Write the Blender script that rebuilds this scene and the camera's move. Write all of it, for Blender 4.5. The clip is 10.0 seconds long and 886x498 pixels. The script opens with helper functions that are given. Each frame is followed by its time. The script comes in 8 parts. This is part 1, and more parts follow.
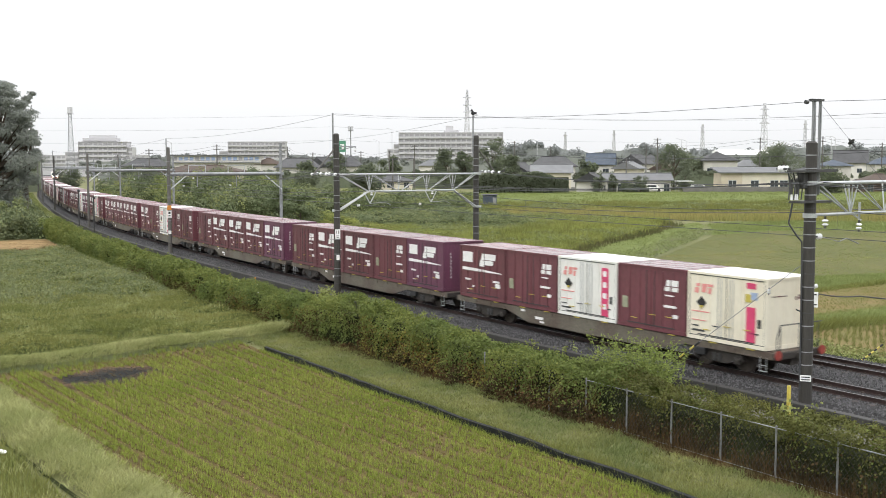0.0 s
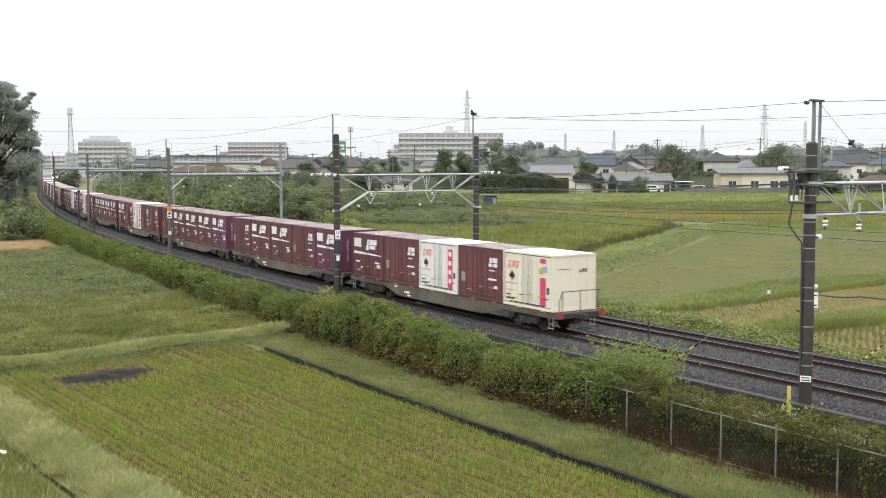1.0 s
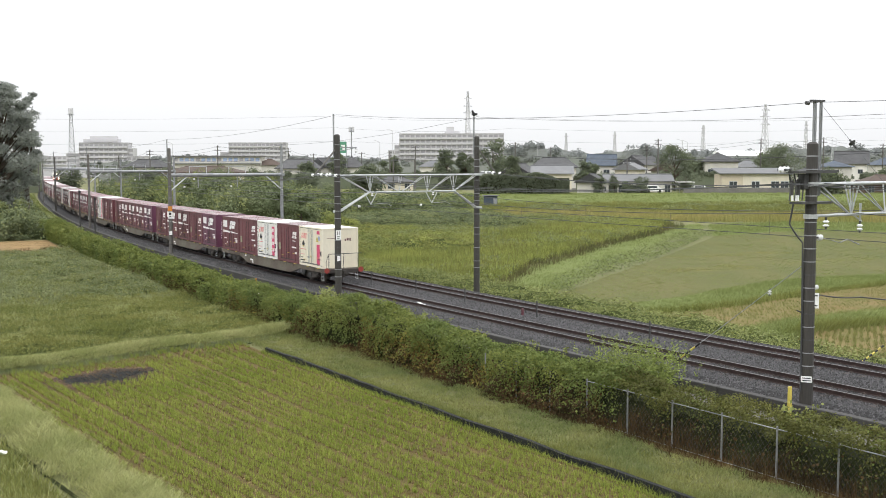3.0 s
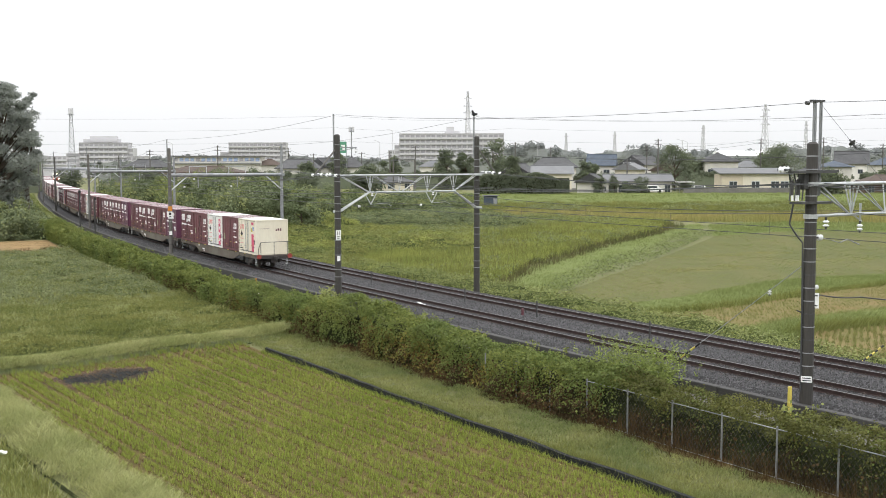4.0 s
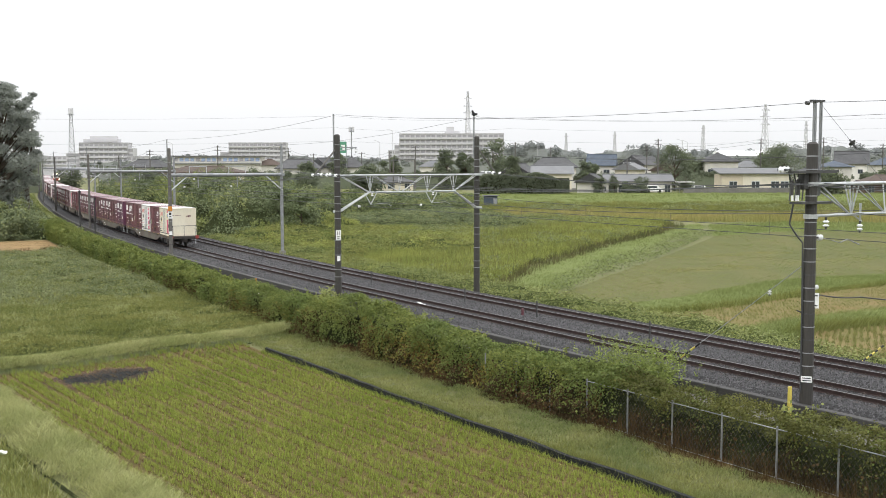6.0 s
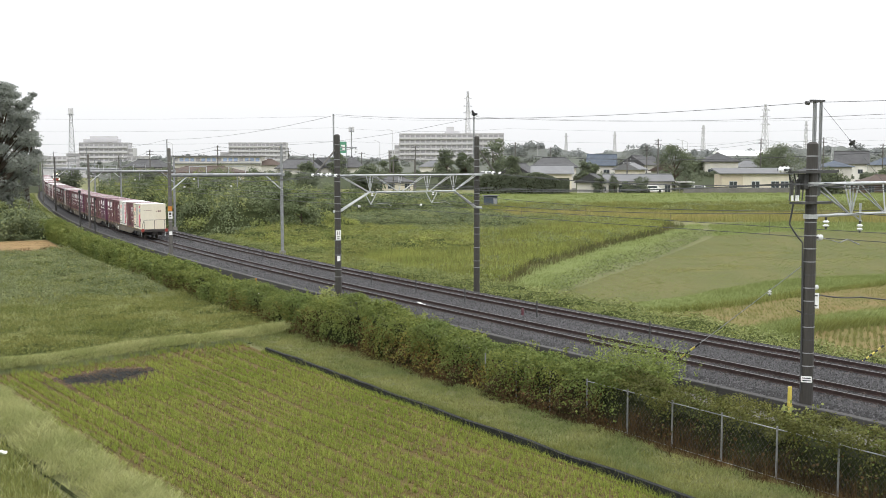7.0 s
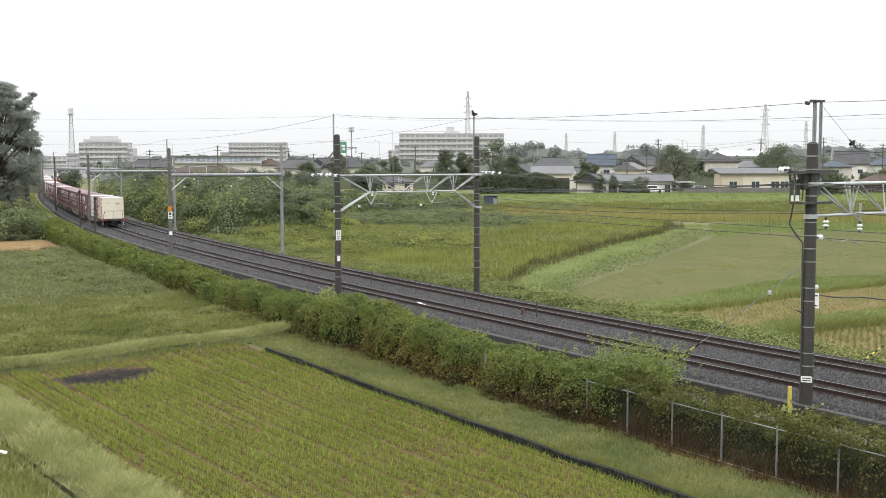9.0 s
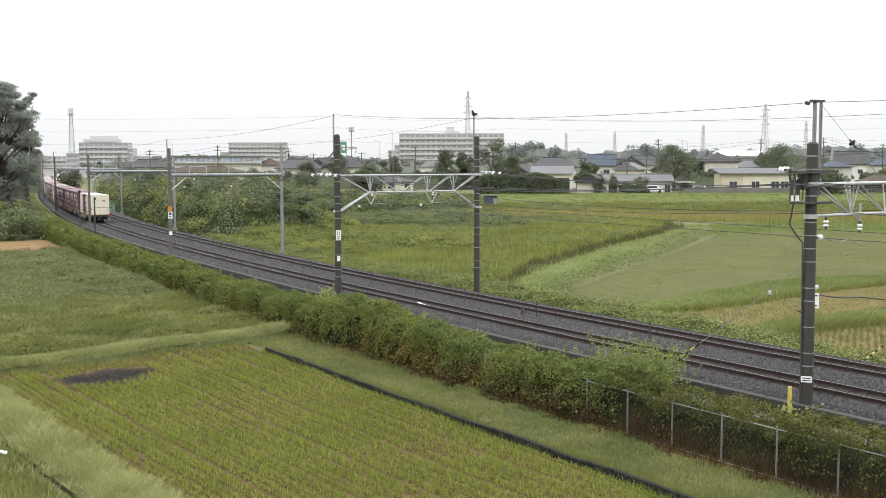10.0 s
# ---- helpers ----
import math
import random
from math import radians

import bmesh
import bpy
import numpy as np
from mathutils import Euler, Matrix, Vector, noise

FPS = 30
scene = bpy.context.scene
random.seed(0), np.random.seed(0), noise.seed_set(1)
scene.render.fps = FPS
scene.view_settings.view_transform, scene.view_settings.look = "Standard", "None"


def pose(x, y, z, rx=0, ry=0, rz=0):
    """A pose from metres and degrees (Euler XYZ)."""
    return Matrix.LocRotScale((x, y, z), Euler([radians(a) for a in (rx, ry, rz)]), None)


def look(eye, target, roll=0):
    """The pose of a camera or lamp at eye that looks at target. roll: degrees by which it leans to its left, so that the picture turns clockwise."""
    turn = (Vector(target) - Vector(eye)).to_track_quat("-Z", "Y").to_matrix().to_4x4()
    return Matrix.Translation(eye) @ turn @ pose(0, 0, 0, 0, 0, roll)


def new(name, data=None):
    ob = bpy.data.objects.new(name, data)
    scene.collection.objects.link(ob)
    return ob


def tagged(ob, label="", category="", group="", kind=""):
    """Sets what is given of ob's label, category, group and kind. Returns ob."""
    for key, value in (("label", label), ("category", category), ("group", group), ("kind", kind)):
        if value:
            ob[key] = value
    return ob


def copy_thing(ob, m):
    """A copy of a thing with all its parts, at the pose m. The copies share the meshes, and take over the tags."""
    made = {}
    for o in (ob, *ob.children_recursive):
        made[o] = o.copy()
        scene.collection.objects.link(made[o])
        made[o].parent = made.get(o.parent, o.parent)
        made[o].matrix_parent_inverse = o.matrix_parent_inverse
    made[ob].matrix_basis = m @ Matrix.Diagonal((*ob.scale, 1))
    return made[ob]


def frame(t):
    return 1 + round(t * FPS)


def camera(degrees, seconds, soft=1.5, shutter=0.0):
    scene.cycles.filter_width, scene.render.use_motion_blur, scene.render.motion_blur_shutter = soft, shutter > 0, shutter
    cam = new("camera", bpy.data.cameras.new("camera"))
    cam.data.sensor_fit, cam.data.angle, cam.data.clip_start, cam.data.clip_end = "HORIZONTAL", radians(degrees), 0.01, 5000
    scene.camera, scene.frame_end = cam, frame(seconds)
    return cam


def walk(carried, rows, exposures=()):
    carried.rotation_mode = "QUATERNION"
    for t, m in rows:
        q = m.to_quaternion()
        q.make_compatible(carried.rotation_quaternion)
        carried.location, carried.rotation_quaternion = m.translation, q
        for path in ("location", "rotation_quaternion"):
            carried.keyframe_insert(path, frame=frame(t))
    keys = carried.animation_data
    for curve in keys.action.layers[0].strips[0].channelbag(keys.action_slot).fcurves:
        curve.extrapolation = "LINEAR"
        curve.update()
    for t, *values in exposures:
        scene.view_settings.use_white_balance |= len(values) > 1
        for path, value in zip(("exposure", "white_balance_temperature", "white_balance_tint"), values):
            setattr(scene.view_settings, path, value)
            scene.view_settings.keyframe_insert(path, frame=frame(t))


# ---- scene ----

# ---------------------------------------------------------------- camera
EYE = (0.0, 0.0, 7.548)
DOWN, LEAN = 4.621, -0.071


def view(dx=0.0, dy=0.0):
    """The camera's pose, turned by small angles in degrees."""
    return pose(*EYE, 90 - DOWN + dy, 0, dx) @ pose(0, 0, 0, 0, 0, LEAN)


cam = camera(45.28, 10.0, soft=0.5, shutter=0.35)
walk(cam, [(0.0, view(-0.04, -0.05)), (0.5, view(-0.04, -0.02)), (1.0, view(-0.04, -0.02)), (1.5, view()), (10.0, view())])

# ---------------------------------------------------------------- world and sun
world = bpy.data.worlds.new("overcast_sky")
scene.world = world
world.use_nodes = True
wn, wl = world.node_tree.nodes, world.node_tree.links
wn.clear()
sky = wn.new("ShaderNodeTexSky")
sky.sky_type = "NISHITA"
sky.sun_disc = False
sky.sun_elevation = radians(55)
sky.sun_rotation = radians(200)
sky.dust_density = 5.0
grey = wn.new("ShaderNodeHueSaturation")
grey.inputs["Saturation"].default_value = 0.12
# an overcast sky: brightest overhead, a third of that at the horizon
where = wn.new("ShaderNodeTexCoord")
split = wn.new("ShaderNodeSeparateXYZ")
wl.new(where.outputs["Generated"], split.inputs[0])
rise = wn.new("ShaderNodeMath")
rise.operation, rise.use_clamp = "ADD", True
wl.new(split.outputs["Z"], rise.inputs[0])
rise.inputs[1].default_value = 0.0
grade = wn.new("ShaderNodeMapRange")
grade.inputs["To Min"].default_value, grade.inputs["To Max"].default_value = 1.0, 3.0
wl.new(rise.outputs[0], grade.inputs["Value"])
tint = wn.new("ShaderNodeVectorMath")
tint.operation = "SCALE"
tint.inputs[0].default_value = (8.1, 8.2, 8.35)
wl.new(grade.outputs[0], tint.inputs["Scale"])
cloud = wn.new("ShaderNodeMix")
cloud.data_type = "RGBA"
cloud.inputs["Factor"].default_value = 0.9
wl.new(tint.outputs[0], cloud.inputs[7])
back = wn.new("ShaderNodeBackground")
back.inputs["Strength"].default_value = 0.122
wout = wn.new("ShaderNodeOutputWorld")
wl.new(sky.outputs[0], grey.inputs["Color"])
wl.new(grey.outputs[0], cloud.inputs[6])
wl.new(cloud.outputs[2], back.inputs["Color"])
wl.new(back.outputs[0], wout.inputs[0])

sun_data = bpy.data.lights.new("sun", "SUN")
sun_data.energy, sun_data.angle, sun_data.color = 0.7, radians(25), (1.0, 0.97, 0.92)
sun = new("sun", sun_data)
sun.matrix_world = look((-20, -40, 80), (0, 30, 0))
scene.view_settings.exposure = 0.0

# ---------------------------------------------------------------- materials


def surface(name, colour, rough=0.8, vary=0.25, scale=3.0, fine=40.0, bump=0.3, depth=0.02, metal=0.0, second=None, islands=0.0,
            spec=0.5, per_object=0.0, stretch=(1, 1, 1), through_light=0.0):
    """A procedural surface: two scales of noise in colour and relief; islands and per_object shift the value of single pieces."""
    m = bpy.data.materials.new(name)
    m.use_nodes = True
    nodes, links = m.node_tree.nodes, m.node_tree.links
    shader = nodes["Principled BSDF"]
    co = nodes.new("ShaderNodeTexCoord")
    mp = nodes.new("ShaderNodeMapping")
    mp.inputs["Scale"].default_value = stretch
    links.new(co.outputs["Object"], mp.inputs["Vector"])
    big, small = nodes.new("ShaderNodeTexNoise"), nodes.new("ShaderNodeTexNoise")
    big.inputs["Scale"].default_value, small.inputs["Scale"].default_value = scale, fine
    big.inputs["Detail"].default_value, small.inputs["Detail"].default_value = 4, 3
    links.new(mp.outputs[0], big.inputs["Vector"])
    links.new(mp.outputs[0], small.inputs["Vector"])
    ramp = nodes.new("ShaderNodeValToRGB")
    other = second or tuple(c * (1 - vary) for c in colour)
    ramp.color_ramp.elements[0].position, ramp.color_ramp.elements[1].position = 0.35, 0.65
    ramp.color_ramp.elements[0].color, ramp.color_ramp.elements[1].color = (*other, 1), (*colour, 1)
    links.new(big.outputs["Fac"], ramp.inputs["Fac"])
    hsv = nodes.new("ShaderNodeHueSaturation")
    links.new(ramp.outputs[0], hsv.inputs["Color"])
    grain = nodes.new("ShaderNodeMapRange")
    grain.inputs["From Min"].default_value, grain.inputs["From Max"].default_value = 0.3, 0.7
    grain.inputs["To Min"].default_value, grain.inputs["To Max"].default_value = 1 - vary * 0.6, 1 + vary * 0.6
    links.new(small.outputs["Fac"], grain.inputs["Value"])
    value = grain.outputs[0]
    for amount, node, socket in ((islands, "ShaderNodeNewGeometry", "Random Per Island"), (per_object, "ShaderNodeObjectInfo", "Random")):
        if amount:
            src = nodes.new(node)
            shift = nodes.new("ShaderNodeMapRange")
            shift.inputs["To Min"].default_value, shift.inputs["To Max"].default_value = 1 - amount, 1 + amount
            links.new(src.outputs[socket], shift.inputs["Value"])
            mul = nodes.new("ShaderNodeMath")
            mul.operation = "MULTIPLY"
            links.new(value, mul.inputs[0])
            links.new(shift.outputs[0], mul.inputs[1])
            value = mul.outputs[0]
    links.new(value, hsv.inputs["Value"])
    links.new(hsv.outputs[0], shader.inputs["Base Color"])
    shader.inputs["Roughness"].default_value = rough
    shader.inputs["Metallic"].default_value = metal
    shader.inputs["Specular IOR Level"].default_value = spec
    if bump:
        relief = nodes.new("ShaderNodeBump")
        relief.inputs["Strength"].default_value, relief.inputs["Distance"].default_value = bump, depth
        links.new(small.outputs["Fac"], relief.inputs["Height"])
        links.new(relief.outputs[0], shader.inputs["Normal"])
    if through_light:
        leaf = nodes.new("ShaderNodeBsdfTranslucent")
        links.new(hsv.outputs[0], leaf.inputs["Color"])
        mix = nodes.new("ShaderNodeMixShader")
        mix.inputs[0].default_value = through_light
        links.new(shader.outputs[0], mix.inputs[1])
        links.new(leaf.outputs[0], mix.inputs[2])
        links.new(mix.outputs[0], nodes["Material Output"].inputs["Surface"])
    return m


M = {}
M["soil"] = surface("soil", (0.16, 0.115, 0.07), 0.95, 0.35, 0.6, 12, 0.6, 0.05)
M["turf"] = surface("turf", (0.134, 0.134, 0.044), 0.9, 0.3, 0.25, 6, 0.7, 0.06, second=(0.102, 0.109, 0.036))
M["paddy_mud"] = surface("paddy_mud", (0.115, 0.085, 0.036), 1.0, 0.35, 0.8, 14, 0.6, 0.04, second=(0.08, 0.066, 0.026), spec=0.1)
M["straw_ground"] = surface("straw_ground", (0.27, 0.185, 0.09), 0.95, 0.3, 0.5, 10, 0.7, 0.05, spec=0.1)
M["stubble"] = surface("stubble", (0.262, 0.300, 0.066), 0.8, 0.2, 0.3, 8, 0, second=(0.205, 0.26, 0.046), islands=0.35, spec=0.2, through_light=0.35)
M["straw"] = surface("straw", (0.155, 0.098, 0.042), 0.85, 0.25, 1.0, 10, 0, islands=0.4, spec=0.2)
M["grass_pale"] = surface("grass_pale", (0.39, 0.395, 0.18), 0.8, 0.15, 0.4, 8, 0, second=(0.30, 0.325, 0.13), islands=0.25, spec=0.25, through_light=0.3)
M["grass"] = surface("grass", (0.214, 0.216, 0.066), 0.8, 0.25, 0.15, 6, 0, second=(0.155, 0.173, 0.046), islands=0.3, spec=0.25, through_light=0.3)
M["weed"] = surface("weed", (0.228, 0.252, 0.125), 0.8, 0.25, 0.2, 6, 0, second=(0.165, 0.192, 0.094), islands=0.25, spec=0.2, through_light=0.3)
M["rice"] = surface("rice", (0.300, 0.322, 0.088), 0.8, 0.25, 0.22, 6, 0, second=(0.225, 0.258, 0.070), islands=0.3, spec=0.2, through_light=0.3)
M["rice_gold"] = surface("rice_gold", (0.32, 0.275, 0.105), 0.8, 0.2, 0.12, 6, 0, second=(0.25, 0.255, 0.085), islands=0.25, spec=0.2, through_light=0.25)
M["vine"] = surface("vine", (0.148, 0.176, 0.048), 0.65, 0.25, 0.5, 10, 0, second=(0.112, 0.148, 0.041), islands=0.3, spec=0.15, through_light=0.35)
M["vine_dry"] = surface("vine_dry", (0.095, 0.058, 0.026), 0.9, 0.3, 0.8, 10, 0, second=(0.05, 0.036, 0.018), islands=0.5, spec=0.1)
M["leaf"] = surface("leaf", (0.091, 0.114, 0.046), 0.7, 0.3, 0.3, 8, 0, second=(0.064, 0.089, 0.036), islands=0.45, spec=0.25, through_light=0.2)
M["leaf_light"] = surface("leaf_light", (0.215, 0.235, 0.07), 0.65, 0.3, 0.3, 8, 0, second=(0.165, 0.195, 0.056), islands=0.25, spec=0.3, through_light=0.25)
# distance haze is put into these leaf colours: pale, greyish, nearly even
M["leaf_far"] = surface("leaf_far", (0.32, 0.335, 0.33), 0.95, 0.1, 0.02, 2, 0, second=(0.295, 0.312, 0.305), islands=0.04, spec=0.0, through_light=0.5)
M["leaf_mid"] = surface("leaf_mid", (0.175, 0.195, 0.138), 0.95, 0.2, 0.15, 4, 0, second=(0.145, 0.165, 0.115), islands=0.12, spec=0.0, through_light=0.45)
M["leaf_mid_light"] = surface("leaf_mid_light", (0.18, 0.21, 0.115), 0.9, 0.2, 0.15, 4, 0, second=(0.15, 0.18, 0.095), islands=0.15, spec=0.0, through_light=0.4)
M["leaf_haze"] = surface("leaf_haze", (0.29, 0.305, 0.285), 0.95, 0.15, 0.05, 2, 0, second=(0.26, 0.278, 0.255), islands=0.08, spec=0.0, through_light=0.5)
M["leaf_haze_near"] = surface("leaf_haze_near", (0.31, 0.33, 0.29), 0.9, 0.15, 0.15, 4, 0, second=(0.275, 0.295, 0.255), islands=0.12, spec=0.0, through_light=0.5)
M["verge"] = surface("verge", (0.245, 0.248, 0.092), 0.8, 0.2, 0.4, 8, 0, second=(0.155, 0.188, 0.068), islands=0.3, spec=0.2, through_light=0.3)
M["scrub_light"] = surface("scrub_light", (0.225, 0.245, 0.092), 0.75, 0.3, 0.15, 5, 0, second=(0.165, 0.192, 0.074), islands=0.25, spec=0.2, through_light=0.25)
M["scrub_dark"] = surface("scrub_dark", (0.165, 0.190, 0.10), 0.75, 0.3, 0.15, 5, 0, second=(0.115, 0.142, 0.072), islands=0.25, spec=0.2, through_light=0.2)
# core sheets inside growth: shade between the leaves is put into these dark greens
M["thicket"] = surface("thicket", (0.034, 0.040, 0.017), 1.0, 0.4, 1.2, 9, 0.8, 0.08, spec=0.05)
M["herb_shade"] = surface("herb_shade", (0.065, 0.078, 0.028), 1.0, 0.4, 1.0, 9, 0.8, 0.08, second=(0.038, 0.048, 0.017), spec=0.0)
M["scrub_shade"] = surface("scrub_shade", (0.05, 0.060, 0.027), 1.0, 0.4, 1.0, 9, 0.8, 0.08, spec=0.0)
M["leaf_deep"] = surface("leaf_deep", (0.115, 0.140, 0.068), 0.75, 0.25, 0.15, 5, 0, second=(0.085, 0.108, 0.05), islands=0.2, spec=0.1, through_light=0.2)
M["bark"] = surface("bark", (0.09, 0.07, 0.05), 0.95, 0.35, 2, 20, 0.7, 0.03, stretch=(1, 1, 0.3))
M["ballast"] = surface("ballast", (0.020, 0.019, 0.020), 0.8, 0.6, 0.5, 5, 1.0, 0.06)
M["stone_bit"] = surface("stone_bit", (0.053, 0.051, 0.054), 0.55, 0.2, 2, 20, 0.2, islands=0.94)
M["rail_top"] = surface("rail_top", (0.17, 0.16, 0.155), 0.35, 0.15, 3, 60, 0.05, metal=0.8)
M["rail_rust"] = surface("rail_rust", (0.038, 0.021, 0.018), 0.8, 0.35, 3, 40, 0.3)
M["clip_rust"] = surface("clip_rust", (0.05, 0.036, 0.03), 0.8, 0.3, 3, 40, 0.2)
M["sleeper"] = surface("sleeper", (0.065, 0.055, 0.05), 0.85, 0.3, 2, 30, 0.4, per_object=0.2)
M["concrete"] = surface("concrete", (0.27, 0.26, 0.24), 0.85, 0.25, 1.2, 25, 0.3, per_object=0.1)
M["path_concrete"] = surface("path_concrete", (0.125, 0.118, 0.10), 0.9, 0.3, 0.8, 18, 0.3)
M["concrete_dark"] = surface("concrete_dark", (0.045, 0.043, 0.04), 0.75, 0.35, 0.9, 20, 0.35, per_object=0.2)
M["pole_concrete"] = surface("pole_concrete", (0.047, 0.043, 0.038), 0.6, 0.3, 1.5, 25, 0.3, stretch=(1, 1, 0.15))
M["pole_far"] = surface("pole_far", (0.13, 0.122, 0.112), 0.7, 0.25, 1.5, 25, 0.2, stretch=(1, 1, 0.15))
M["steel"] = surface("steel", (0.50, 0.52, 0.53), 0.45, 0.2, 2, 30, 0.1, metal=0.45)
M["steel_dull"] = surface("steel_dull", (0.30, 0.31, 0.32), 0.55, 0.25, 2, 30, 0.1, metal=0.4)
M["steel_dark"] = surface("steel_dark", (0.07, 0.07, 0.07), 0.55, 0.3, 3, 30, 0.1, metal=0.3)
M["wire"] = surface("wire", (0.05, 0.052, 0.055), 0.5, 0.1, 3, 30, 0)
M["wire_pale"] = surface("wire_pale", (0.24, 0.25, 0.26), 0.5, 0.1, 3, 30, 0)
M["porcelain"] = surface("porcelain", (0.82, 0.83, 0.84), 0.2, 0.05, 3, 30, 0)
M["pale_blue"] = surface("pale_blue", (0.32, 0.40, 0.58), 0.5, 0.15, 4, 30, 0)
M["yellow"] = surface("yellow", (0.56, 0.46, 0.09), 0.5, 0.2, 4, 30, 0.1)
M["black"] = surface("black", (0.02, 0.02, 0.022), 0.55, 0.3, 4, 30, 0.1)
M["sheet_black"] = surface("sheet_black", (0.020, 0.022, 0.021), 0.75, 0.5, 3, 12, 0.5, 0.03, spec=0.2)
M["red_paint"] = surface("red_paint", (0.30, 0.045, 0.035), 0.5, 0.2, 4, 30, 0.1)
M["white_paint"] = surface("white_paint", (0.80, 0.80, 0.78), 0.5, 0.06, 4, 30, 0.05)
M["orange"] = surface("orange", (0.55, 0.21, 0.03), 0.5, 0.15, 4, 30, 0.05)
M["teal"] = surface("teal", (0.30, 0.55, 0.52), 0.5, 0.15, 4, 30, 0.05)
M["green_sign"] = surface("green_sign", (0.08, 0.26, 0.16), 0.5, 0.1, 4, 30, 0.05)
M["maroon"] = surface("maroon", (0.138, 0.046, 0.057), 0.42, 0.22, 0.8, 12, 0.1, per_object=0.14, stretch=(1, 1, 0.4))
M["plum"] = surface("plum", (0.130, 0.046, 0.082), 0.42, 0.22, 0.8, 12, 0.1, per_object=0.14, stretch=(1, 1, 0.4))
M["maroon_roof"] = surface("maroon_roof", (0.22, 0.14, 0.145), 0.24, 0.3, 0.9, 12, 0.1, per_object=0.25, spec=0.8)
M["cream"] = surface("cream", (0.74, 0.70, 0.58), 0.45, 0.08, 0.7, 14, 0.1, second=(0.69, 0.63, 0.50), stretch=(1, 1, 0.3))
M["box_white"] = surface("box_white", (0.76, 0.76, 0.73), 0.45, 0.10, 0.7, 14, 0.1, second=(0.66, 0.65, 0.60), stretch=(1, 1, 0.3))
M["pink"] = surface("pink", (0.62, 0.06, 0.16), 0.45, 0.12, 3, 20, 0)
M["coral"] = surface("coral", (0.74, 0.30, 0.28), 0.45, 0.12, 3, 20, 0)
M["wagon_grey"] = surface("wagon_grey", (0.135, 0.122, 0.095), 0.7, 0.35, 0.7, 12, 0.2, second=(0.085, 0.062, 0.048))
M["bogie"] = surface("bogie", (0.05, 0.043, 0.038), 0.8, 0.35, 2, 20, 0.3)
M["wheel_steel"] = surface("wheel_steel", (0.12, 0.10, 0.09), 0.5, 0.3, 3, 20, 0.2, metal=0.5)
M["plate_white"] = surface("plate_white", (0.80, 0.80, 0.79), 0.5, 0.1, 4, 30, 0)
M["tile_grey"] = surface("tile_grey", (0.078, 0.078, 0.080), 0.65, 0.25, 0.8, 6, 0.4, 0.05, per_object=0.25, spec=0.2)
M["tile_blue"] = surface("tile_blue", (0.080, 0.098, 0.125), 0.65, 0.25, 0.8, 6, 0.4, 0.05, spec=0.2)
M["roof_light"] = surface("roof_light", (0.165, 0.168, 0.172), 0.65, 0.15, 0.5, 6, 0.1, per_object=0.2, spec=0.2)
M["roof_brown"] = surface("roof_brown", (0.095, 0.072, 0.06), 0.75, 0.2, 0.5, 6, 0.2, spec=0.2)
M["plaster"] = surface("plaster", (0.62, 0.60, 0.55), 0.85, 0.12, 0.5, 10, 0.1, per_object=0.15)
M["plaster_cream"] = surface("plaster_cream", (0.68, 0.63, 0.51), 0.85, 0.12, 0.5, 10, 0.1)
M["plaster_tan"] = surface("plaster_tan", (0.57, 0.50, 0.38), 0.85, 0.12, 0.5, 10, 0.1)
M["wood_dark"] = surface("wood_dark", (0.10, 0.07, 0.05), 0.8, 0.3, 1, 10, 0.2)
M["block_wall"] = surface("block_wall", (0.18, 0.17, 0.16), 0.9, 0.25, 0.6, 8, 0.2)
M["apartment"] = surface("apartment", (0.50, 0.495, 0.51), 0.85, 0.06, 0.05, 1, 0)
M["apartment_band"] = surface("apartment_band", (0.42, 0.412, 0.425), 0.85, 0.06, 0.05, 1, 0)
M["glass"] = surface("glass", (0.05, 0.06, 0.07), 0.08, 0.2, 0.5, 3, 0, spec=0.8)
# pale far glass and steel: the haze before them is put into the colour
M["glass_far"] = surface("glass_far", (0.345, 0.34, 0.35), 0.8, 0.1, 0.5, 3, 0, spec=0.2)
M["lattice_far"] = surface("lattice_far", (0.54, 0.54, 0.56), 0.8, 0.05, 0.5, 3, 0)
M["bird"] = surface("bird", (0.012, 0.012, 0.015), 0.5, 0.2, 8, 60, 0.2)
M["lamp_glow"] = surface("lamp_glow", (0.9, 0.85, 0.7), 0.3, 0.05, 3, 30, 0)
glow = M["lamp_glow"].node_tree.nodes["Principled BSDF"]
glow.inputs["Emission Color"].default_value, glow.inputs["Emission Strength"].default_value = (1, 0.93, 0.75, 1), 6.0

# ---------------------------------------------------------------- building blocks


def box(bm, x, y, z, sx, sy, sz, rz=0.0, bevel=0.0):
    """A box by its centre and its sizes, turned by rz degrees."""
    got = bmesh.ops.create_cube(bm, size=1.0, matrix=pose(x, y, z, 0, 0, rz) @ Matrix.Diagonal((sx, sy, sz, 1)))
    if bevel:
        edges = list({e for v in got["verts"] for e in v.link_edges})
        bmesh.ops.bevel(bm, geom=edges, offset=bevel, segments=1, affect="EDGES")


def rod(bm, a, b, r, r2=None, sides=8, caps=True):
    """A round bar from a to b."""
    a, b = Vector(a), Vector(b)
    d = b - a
    m = Matrix.Translation((a + b) / 2) @ d.to_track_quat("Z", "Y").to_matrix().to_4x4()
    bmesh.ops.create_cone(bm, cap_ends=caps, segments=sides, radius1=r, radius2=r if r2 is None else r2, depth=d.length, matrix=m)


